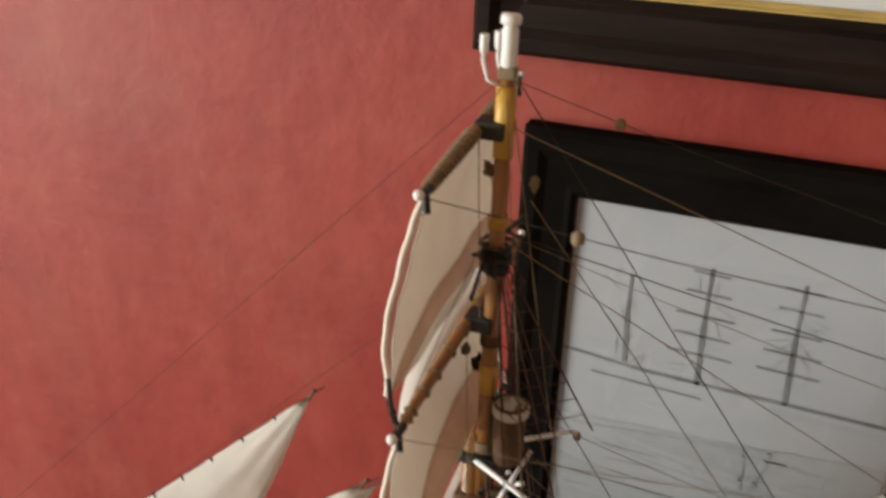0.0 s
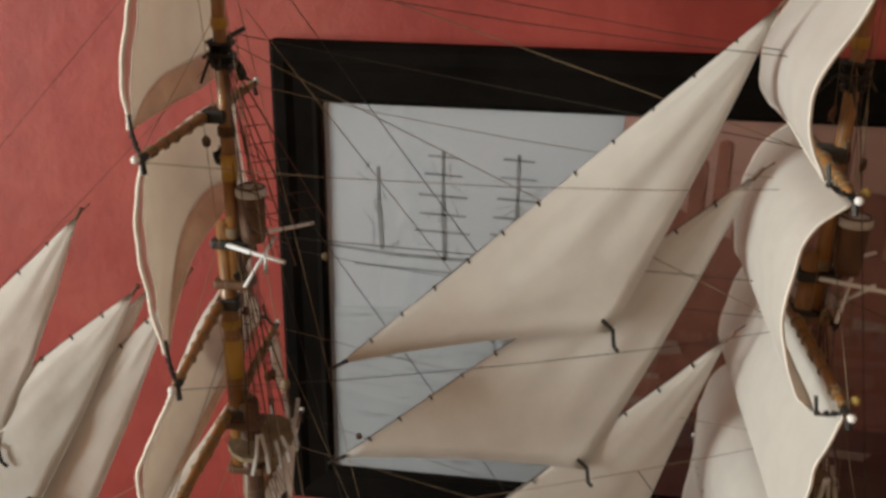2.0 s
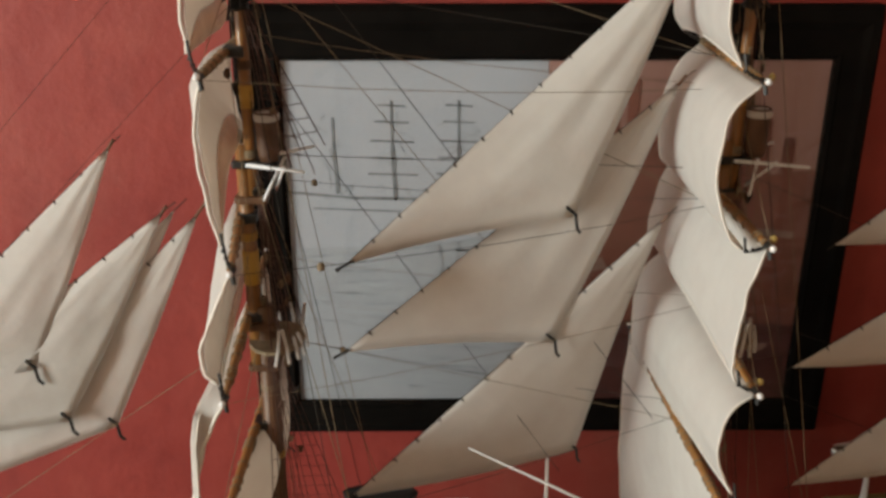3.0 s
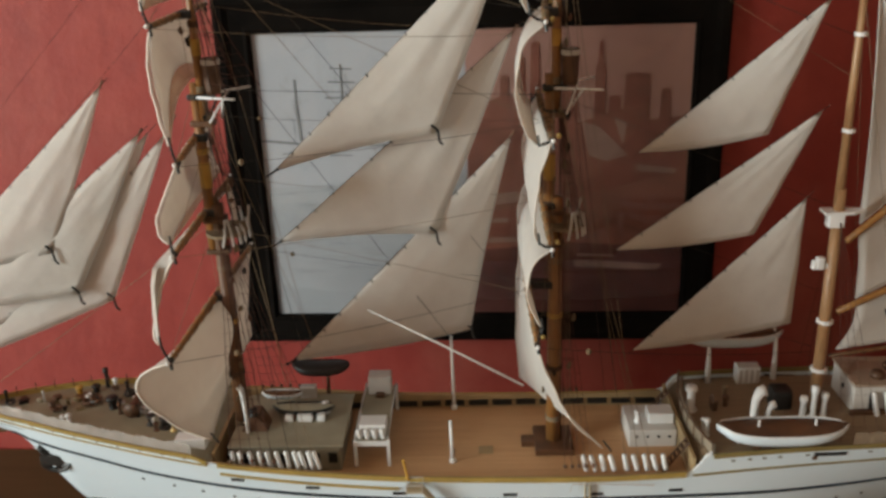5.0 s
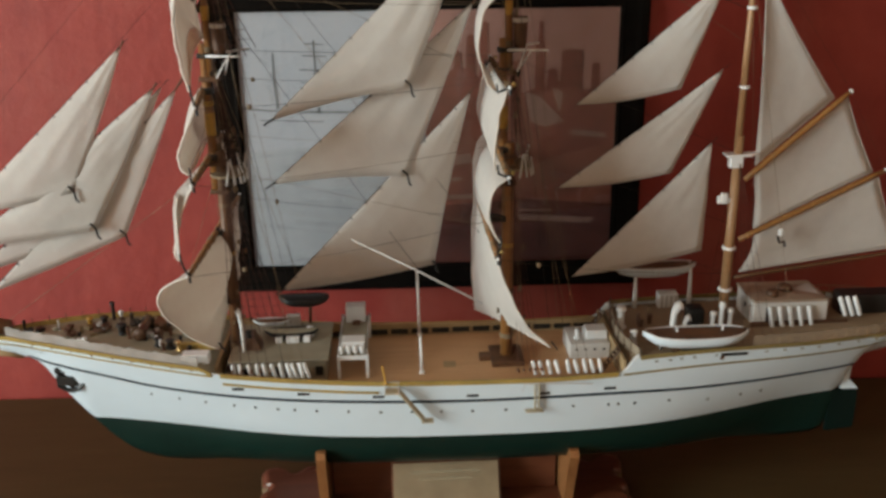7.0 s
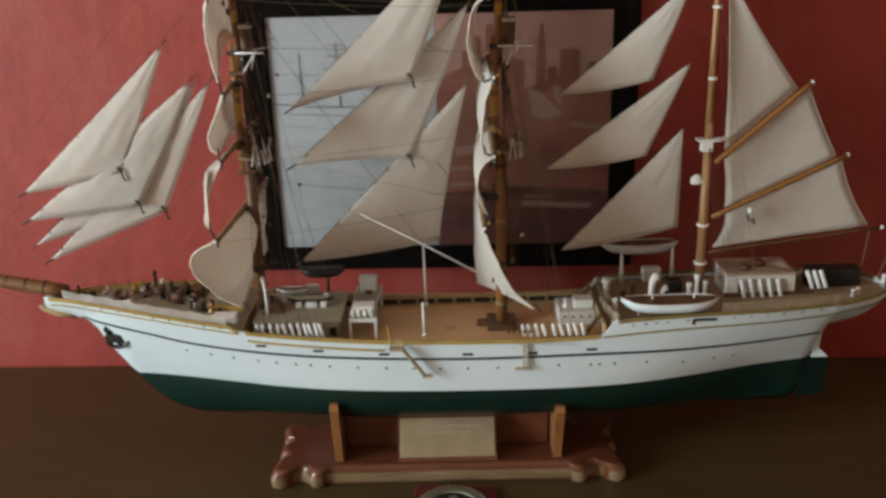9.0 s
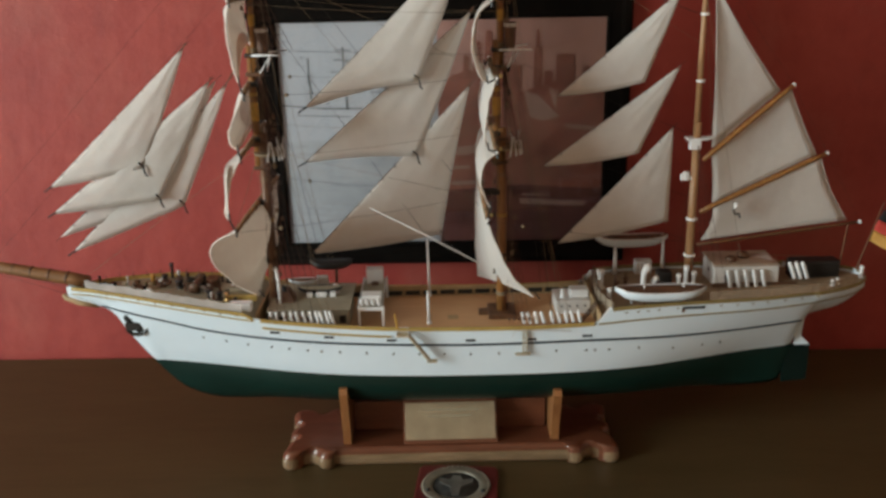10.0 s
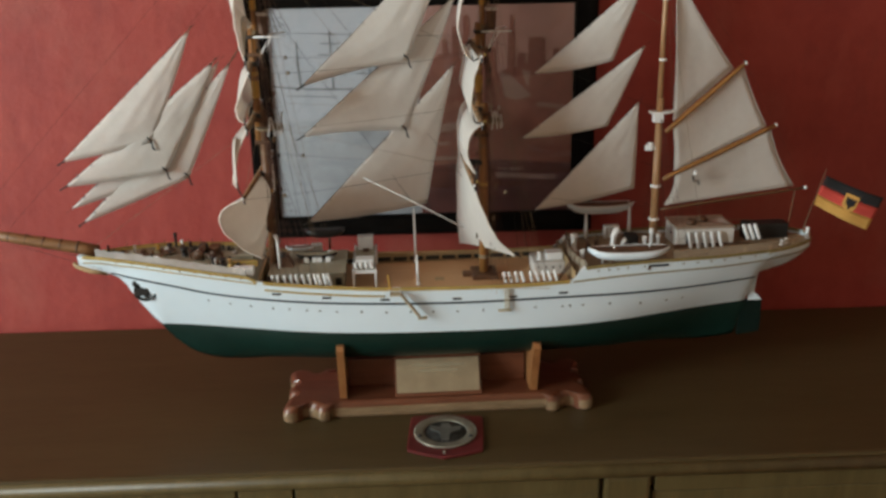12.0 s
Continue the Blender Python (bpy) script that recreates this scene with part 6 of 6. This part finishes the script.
for side in (-1, 1):
    bollard(0.4440, side * 0.018, 0.1990, 0.0024, 0.0070, SUPER, "bollard", "white stern bollard")
    bollard(0.4370, side * 0.022, 0.1985, 0.0024, 0.0070, SUPER, "bollard", "white stern bollard")
bollard(0.4775, -0.003, 0.1995, 0.0024, 0.0150, SUPER, "stern_light", "white stern light")
bm = B()
rod(bm, (0.4600, 0.018, 0.1990), (0.4655, 0.0195, 0.2590), 0.0008, 0.0008, 6)
part("boom_crutch", bm, MAST_DARK, ship, "slim boom crutch")

# accommodation ladders on the ship's side
for side in (-1,):
    y = -0.0675
    bm = B()
    rod(bm, (-0.0555, y, 0.1770), (-0.0585, y, 0.1955), 0.0011, 0.0011, 6)
    acc = part("boarding_ladder", bm, MAST_YELLOW, ship, "tan boarding ladder down the hull side")
    bm = B()
    box(bm, -0.0570, -0.0435, -0.0780, -0.0660, 0.1715, 0.1730, 0.0004)
    part("landing", bm, LADDER_TAN, acc, "small tan landing")
    for v in (-0.0775, -0.0665):
        bm = B()
        tube(bm, [(-0.0565, v, 0.1730), (-0.0565, v, 0.1785), (-0.0440, v, 0.1785), (-0.0440, v, 0.1730)], 0.0005, 5)
        part("landing_rail", bm, CLEAR_GREY, acc)
    for v in (-0.0760, -0.0700):
        bm = B()
        rod(bm, (-0.0440, v, 0.1725), (-0.0215, v, 0.1420), 0.0014, 0.0014, 5)
        part("stringer", bm, LADDER_TAN, acc, "tan stringer")
    for k in range(10):
        t = (k + 0.5) / 10
        bm = B()
        box(bm, -0.0440 + 0.0225 * t - 0.0010, -0.0440 + 0.0225 * t + 0.0010, -0.0760, -0.0700, 0.1725 - 0.0305 * t - 0.0003, 0.1725 - 0.0305 * t + 0.0003)
        part("tread", bm, LADDER_TAN, acc)
    bm = B()
    box(bm, -0.0240, -0.0130, -0.0770, -0.0690, 0.1400, 0.1414, 0.0003)
    part("lower_landing", bm, LADDER_TAN, acc, "tan lower landing")
    bm = B()
    rod(bm, (0.0820, -0.0680, 0.1720), (0.0820, -0.0680, 0.1450), 0.0009, 0.0009, 5)
    acc = part("boarding_ladder", bm, LADDER_TAN, ship, "folded tan boarding ladder")
    bm = B()
    rod(bm, (0.0860, -0.0680, 0.1720), (0.0860, -0.0680, 0.1450), 0.0009, 0.0009, 5)
    part("stringer", bm, LADDER_TAN, acc)
    for k in range(8):
        bm = B()
        box(bm, 0.0820, 0.0860, -0.0688, -0.0672, 0.1465 + k * 0.0033, 0.1471 + k * 0.0033)
        part("tread", bm, LADDER_TAN, acc)
    bm = B()
    box(bm, 0.0730, 0.0900, -0.0720, -0.0660, 0.1440, 0.1452, 0.0003)
    part("lower_landing", bm, LADDER_TAN, acc)
    bm = B()
    tube(bm, [(0.0700, -0.0700, 0.1660), (0.0720, -0.0700, 0.1730), (0.0920, -0.0700, 0.1730), (0.1350, -0.0690, 0.1705)], 0.0005, 5)
    part("man_rope", bm, CLEAR_GREY, acc, "thin pale hand rope")

# ---------------------------------------------------------------- rigging


def line(p, q, r=0.0003, mat=None, name="stay", sag=0.0, label="", parent=None):
    p, q = Vector(p), Vector(q)
    bm = B()
    tube(bm, [p.lerp(q, i / 4) + Vector((0, 0, -sag * 4 * (i / 4) * (1 - i / 4))) for i in range(5)], r * 0.45, 4)
    return part(name, bm, mat or ROPE_DARK, parent or ship, label)


for p, q, r, m_ in (((-0.199, 0, 0.564), (0.063, 0, 0.521), 0.0005, ROPE_DARK), ((-0.199, 0.014, 0.612), (0.056, 0.026, 0.265), 0.0005, ROPE_DARK),
                    ((-0.199, 0.002, 0.560), (0.063, 0.002, 0.437), 0.0005, ROPE_TAN), ((-0.199, 0, 0.602), (0.063, 0, 0.518), 0.0005, ROPE_TAN),
                    ((-0.192, 0.014, 0.511), (-0.020, 0.026, 0.250), 0.0005, ROPE_DARK), ((-0.192, 0, 0.4725), (0.063, 0, 0.462), 0.0005, ROPE_DARK),
                    ((-0.192, 0.012, 0.572), (-0.060, 0.022, 0.398), 0.0005, ROPE_TAN), ((-0.195, 0, 0.365), (0.060, 0, 0.300), 0.0004, ROPE_TAN)):
    line(p, q, r, m_, "stay")
for p, q, r, m_ in (((0.063, 0, 0.600), (0.275, 0, 0.470), 0.0004, ROPE_TAN), ((0.063, 0, 0.380), (0.275, 0, 0.300), 0.0004, ROPE_DARK),
                    ((0.063, 0, 0.462), (0.275, 0, 0.370), 0.0004, ROPE_DARK), ((-0.199, 0, 0.620), (-0.560, 0, 0.252), 0.00025, ROPE_DARK),
                    ((-0.199, 0, 0.556), (-0.520, 0, 0.242), 0.00025, ROPE_DARK), ((-0.199, 0, 0.372), (-0.415, 0, 0.222), 0.0005, ROPE_TAN),
                    ((0.278, 0, 0.560), (0.3846, 0.014, 0.4215), 0.0002, ROPE_DARK), ((0.3846, 0.014, 0.4210), (0.4315, 0.018, 0.3430), 0.0002, ROPE_DARK),
                    ((0.4315, 0.018, 0.3429), (0.4801, 0.022, 0.2599), 0.0002, ROPE_DARK)):
    line(p, q, r, m_, "stay")
for k, (y, top_) in enumerate(((-0.40, 0.2), (-0.30, 0.3))):
    line((-0.560, 0, 0.246), (-0.405, 0.012 * (1 if k else -1), 0.196), 0.0005, ROPE_DARK, "bobstay")
for side in (-1, 1):
    line((-0.545, 0, 0.245), (-0.375, side * 0.024, 0.200), 0.0004, ROPE_DARK, "guy")

for root, yards in ((fore, FORE_Y), (main, MAIN_Y)):
    u = root.location.x
    aft = 0.055 if root is fore else 0.272
    for k, (w, hl, skew) in enumerate(yards):
        for side in (-1, 1):
            tip = arm(root, k, side) + Vector((0, -side * 0.002, 0.001))
            line(tip, (u - 0.002, side * 0.003, min(w + hl * 0.55, 0.615)), 0.0004, ROPE_TAN, "lift")
            end = (aft, side * 0.004, min(w + (0.006 if k > 1 else -0.02), 0.56)) if root is fore else (aft, side * 0.004, w - 0.10 if k < 3 else 0.25)
            if root is main and k in (1, 2, 3):
                continue
            line(tip + Vector((0, 0, -0.002)), end, 0.0004, ROPE_TAN if k % 2 else ROPE_DARK, "brace", 0.004)
            if k % 2:
                continue
            bm = B()
            lathe(bm, [(0, -0.0026), (0.0019, -0.0012), (0.0019, 0.0012), (0, 0.0026)], at=tip.lerp(Vector(end), 0.16) + Vector((0, 0, -0.004)), n=8)
            part("block", bm, ROPE_TAN, ship, "small tan wooden block", True)
    # lines that hang before the sails
    for k in range(4):
        for f in (-0.45, 0.45):
            w, hl = yards[k][:2]
            line((u - 0.006, f * hl * 0.4, w), (u - 0.004, f * hl * 0.2, yards[k + 1][0] + 0.004), 0.0004, ROPE_TAN, "buntline")


def shroud_gang(u, head_w, feet, count_ratlines, r, name_label):
    """A fan of shrouds on one side with its ratlines: head (w), feet [(u, v, w), ...]."""
    head = Vector((u, feet[0][1] * 0.06, head_w))
    for f in feet:
        line(head, f, r, ROPE_RED, "shroud", 0, name_label)
    bm = B()
    for i in range(1, count_ratlines):
        t = i / count_ratlines
        a, b_ = head.lerp(Vector(feet[0]), t), head.lerp(Vector(feet[-1]), t)
        tube(bm, [a, b_], r * 0.30, 4)
    tagged(part("ratline_ladder", bm, ROPE_RED, ship, "fine dark ratlines across the shrouds"), kind="stuff")


for root in (fore, main):
    u = root.location.x
    for side in (-1, 1):
        feet = [(u + 0.004 + k * (0.0085 if root is fore else 0.0055), side * 0.0600, 0.187 if root is fore else 0.1785) for k in range(5)]
        shroud_gang(u + 0.001, 0.368, feet, 18, 0.0006 if root is fore else 0.0004, "tarred lower shroud")
        shroud_gang(u + 0.001, 0.462, [(u + 0.006 + k * 0.006, side * 0.0205, 0.366) for k in range(3)], 12, 0.0009, "tarred topmast shroud")
        if root is fore:
            shroud_gang(u + 0.0, 0.556, [(u + 0.010 + k * 0.013, side * (0.009 + 0.010 * k), 0.470) for k in range(3)], 10, 0.00085, "tarred topgallant shroud")
        for k, w in enumerate((0.555, 0.612, 0.465)):
            line((u, side * 0.003, w), (u + 0.052 + k * 0.010, side * 0.0605, 0.183 if root is fore else 0.1785), 0.0005, ROPE_TAN if k else ROPE_DARK, "backstay")
        for f in feet:
            bm = B()
            lathe(bm, [(0, -0.0022), (0.0015, -0.001), (0.0015, 0.001), (0, 0.0022)], at=(f[0], f[1], f[2] + 0.004), n=8)
            part("deadeye", bm, BROWN, ship, "", True)
for side in (-1, 1):
    u = MASTS["mizzen"]
    shroud_gang(u, 0.365, [(u + 0.002 + k * 0.010, side * 0.054, 0.196) for k in range(4)], 14, 0.0004, "mizzen shroud")
    line((u, side * 0.002, 0.520), (u + 0.050, side * 0.052, 0.199), 0.0004, ROPE_TAN, "backstay")

# small cluster of rigging blocks on the lower gaff
bm = B()
lathe(bm, [(0, -0.004), (0.0026, -0.0025), (0.0028, 0.002), (0, 0.004)], at=(0.326, -0.004, 0.2905), n=10)
part("block", bm, SUPER, ship, "white block under the gaff", True)
bm = B()
tube(bm, [(0.323, -0.004, 0.286), (0.325, -0.004, 0.280), (0.330, -0.004, 0.281), (0.331, -0.004, 0.276)], 0.0013, 5)
part("block_hook", bm, BLACK, ship, "black hook under the gaff")

# coils, blocks and lashings hung about the masts


def coil(p, r, mat, seed, name="rope_coil"):
    rnd = random.Random(seed)
    bm = B()
    pts = []
    for i in range(26):
        a = 2 * math.pi * i / 5 + rnd.uniform(-0.6, 0.6)
        rr = r * rnd.uniform(0.25, 1.15)
        pts.append(Vector(p) + Vector((rr * 0.6 * math.cos(a), rr * math.cos(a + 0.6) * 0.7, -r * 0.8 + 1.5 * rr * math.sin(a))))
    tube(bm, pts, 0.00065, 4)
    part(name, bm, mat, ship, "hanging coil of rigging thread")


rnd = random.Random(21)
for root in (fore, main):
    u = root.location.x
    for k, w in enumerate((0.585, 0.540, 0.518, 0.492, 0.455, 0.430, 0.402, 0.385, 0.350, 0.330, 0.290, 0.245, 0.215)):
        for j in range(2):
            coil((u + rnd.uniform(-0.010, 0.016), rnd.uniform(-0.008, 0.004), w + rnd.uniform(-0.010, 0.010)), rnd.uniform(0.0016, 0.0030),
                 (ROPE_TAN, ROPE_TAN, BROWN, ROPE_DARK)[rnd.randrange(4)], rnd.randrange(9999))
    for k in range(9):
        w = 0.19 + k * 0.047
        bm = B()
        rr = 0.0064 - (w - 0.19) * 0.0085
        off = 0.0 if w < 0.36 else (-0.0055 if w < 0.47 else -0.001)
        for t in range(4):
            ring = [(off + rr * math.cos(a), rr * math.sin(a), w + t * 0.0011 + 0.0003 * math.sin(a)) for a in (2 * math.pi * i / 10 for i in range(10))]
            tube(bm, ring, 0.0006, 4, closed=True)
        tagged(part("mast_lashing", bm, (ROPE_TAN, BROWN, MAST_YELLOW)[k % 3], root, "rope lashing round the mast", True), kind="stuff")
    # halyards beside the mast
    for k in range(5):
        dv, du = rnd.uniform(-0.010, 0.010), rnd.uniform(0.002, 0.016)
        line((u + du * 0.4, dv * 0.4, rnd.uniform(0.45, 0.60)), (u + du, dv, 0.1720), 0.00045, (ROPE_TAN, ROPE_RED, ROPE_DARK)[k % 3], "halyard")

# ---------------------------------------------------------------- ensign
H0, H1, F0, F1 = Vector((0.4955, 0, 0.2805)), Vector((0.4830, 0, 0.2440)), Vector((0.5725, -0.004, 0.2495)), Vector((0.5560, -0.004, 0.2072))
bm = B()
rod(bm, (0.4725, 0.001, 0.2090), (0.4950, 0.001, 0.2890), 0.0008, 0.0006, 6)
ens = part("ensign_staff", bm, MAST_DARK, ship, "slim staff at the stern")


def flag_band(name, f0, f1, mat, label):
    bm = B()
    grid = []
    for i in range(19):
        g = i / 18
        row = []
        for j in range(4):
            f = f0 + (f1 - f0) * j / 3
            p = H0.lerp(H1, f).lerp(F0.lerp(F1, f), g)
            row.append(p + Vector((0, 0.0022 * math.sin(g * 7.0 + f), -0.0016 * math.sin(math.pi * g))))
        grid.append(row)
    sheet(bm, grid)
    return solid(part(name, bm, mat, ens, label, True), 0.0004)


flag_band("black_band", 0.0, 0.3333, FLAG_BLACK, "black flag band")
flag_band("red_band", 0.3333, 0.6667, FLAG_RED, "red flag band")
flag_band("gold_band", 0.6667, 1.0, FLAG_GOLD, "gold flag band")


def on_flag(f, g, off):
    p = H0.lerp(H1, f).lerp(F0.lerp(F1, f), g)
    return p + Vector((0, 0.0022 * math.sin(g * 7.0 + f) - off, -0.0016 * math.sin(math.pi * g)))


bm = B()
prism(bm, [on_flag(f, g, 0.0008) for f, g in ((0.22, 0.40), (0.22, 0.62), (0.60, 0.62), (0.78, 0.51), (0.60, 0.40))], (0, -0.0004, 0))
part("shield", bm, FLAG_GOLD, ens, "gold shield on the flag")
bm = B()
prism(bm, [on_flag(f, g, 0.0014) for f, g in ((0.30, 0.43), (0.36, 0.49), (0.30, 0.51), (0.36, 0.53), (0.30, 0.59), (0.52, 0.58), (0.55, 0.54), (0.68, 0.51), (0.55, 0.48), (0.52, 0.44))], (0, -0.0003, 0))
part("charge", bm, FLAG_BLACK, ens, "plain black shape on the shield")

# ---------------------------------------------------------------- plaque lying on the sideboard
plaque = empty("crest_plaque", pose(0.207, -0.358, TOP + 0.0005, 0, 0, -3.5), label="wine-red shield plaque with a round pewter crest lying on the sideboard", category="plaque")
bm = B()
out = [(-0.040, 0.042), (0.0, 0.0445), (0.043, 0.042), (0.0465, 0.036), (0.046, -0.030), (0.0445, -0.040), (0.026, -0.048), (0.0, -0.0560), (-0.024, -0.048), (-0.0435, -0.040), (-0.045, -0.030), (-0.044, 0.036)]
levels = ((0.0, 0.985), (0.0008, 1.0), (0.0026, 1.0), (0.0034, 0.975), (0.0036, 0.95))
rings = [[bm.verts.new((x * s_, y * s_, z)) for x, y in out] for z, s_ in levels]
for a, b_ in zip(rings, rings[1:]):
    for i in range(len(out)):
        bm.faces.new((a[i], a[(i + 1) % len(out)], b_[(i + 1) % len(out)], b_[i]))
bm.faces.new(rings[0][::-1])
bm.faces.new(rings[-1])
part("shield_board", bm, PLAQUE_RED, plaque, "wine-red lacquered board")
bm = B()
section = [(0.0260, 0.0037), (0.0370, 0.0037), (0.0385, 0.0048), (0.0368, 0.0060), (0.0325, 0.0054), (0.0280, 0.0060), (0.0260, 0.0050)]
rings = [[bm.verts.new((r * math.cos(a), r * math.sin(a), z)) for r, z in section] for a in (2 * math.pi * i / 48 for i in range(48))]
for a, b_ in zip(rings, rings[1:] + rings[:1]):
    for i in range(len(section)):
        j = (i + 1) % len(section)
        bm.faces.new((a[i], b_[i], b_[j], a[j]))
crest = part("crest_ring", bm, PEWTER, plaque, "bright pewter rope ring", True)
bm = B()
lathe(bm, [(0.0, 0.0037), (0.0259, 0.0037), (0.0259, 0.0041), (0.0, 0.0043)], n=32)
part("crest_field", bm, FIELD, plaque, "dark pewter field", True)
for i in range(40):
    a = 2 * math.pi * i / 40
    bm = B()
    lathe(bm, [(0.0, -0.0014), (0.0013, -0.0006), (0.0013, 0.0006), (0.0, 0.0014)], n=6, m=Matrix.Translation((0.0366 * math.cos(a), 0.0366 * math.sin(a), 0.0058)) @ pose(0, 0, 0, 60, 0, math.degrees(a)))
    part("rope_twist", bm, PEWTER, crest, "", True)
bm = B()
prism(bm, [(-0.004, -0.020, 0.0044), (0.004, -0.020, 0.0044), (0.006, -0.004, 0.0044), (0.018, 0.004, 0.0044), (0.020, 0.014, 0.0044), (0.007, 0.010, 0.0044), (0.004, 0.019, 0.0044),
           (-0.004, 0.019, 0.0044), (-0.007, 0.010, 0.0044), (-0.020, 0.014, 0.0044), (-0.018, 0.004, 0.0044), (-0.006, -0.004, 0.0044)], (0, 0, 0.0014))
part("relief", bm, RELIEF, plaque, "plain dull pewter relief")
for x in (-0.0305, 0.0305):
    bm = B()
    lathe(bm, [(0.0, 0.0), (0.0026, 0.0), (0.0026, 0.0012), (0.0, 0.0016)], at=(x, -0.012, 0.0056), n=10)
    part("rivet", bm, PEWTER_DARK, plaque, "dark rivet", True)
bm = B()
lathe(bm, [(0.0, 0.0), (0.0022, 0.0), (0.0018, 0.0016), (0.0, 0.0022)], at=(0.0, -0.0450, 0.0036), n=10)
part("stud", bm, PEWTER, plaque, "small dull stud", True)
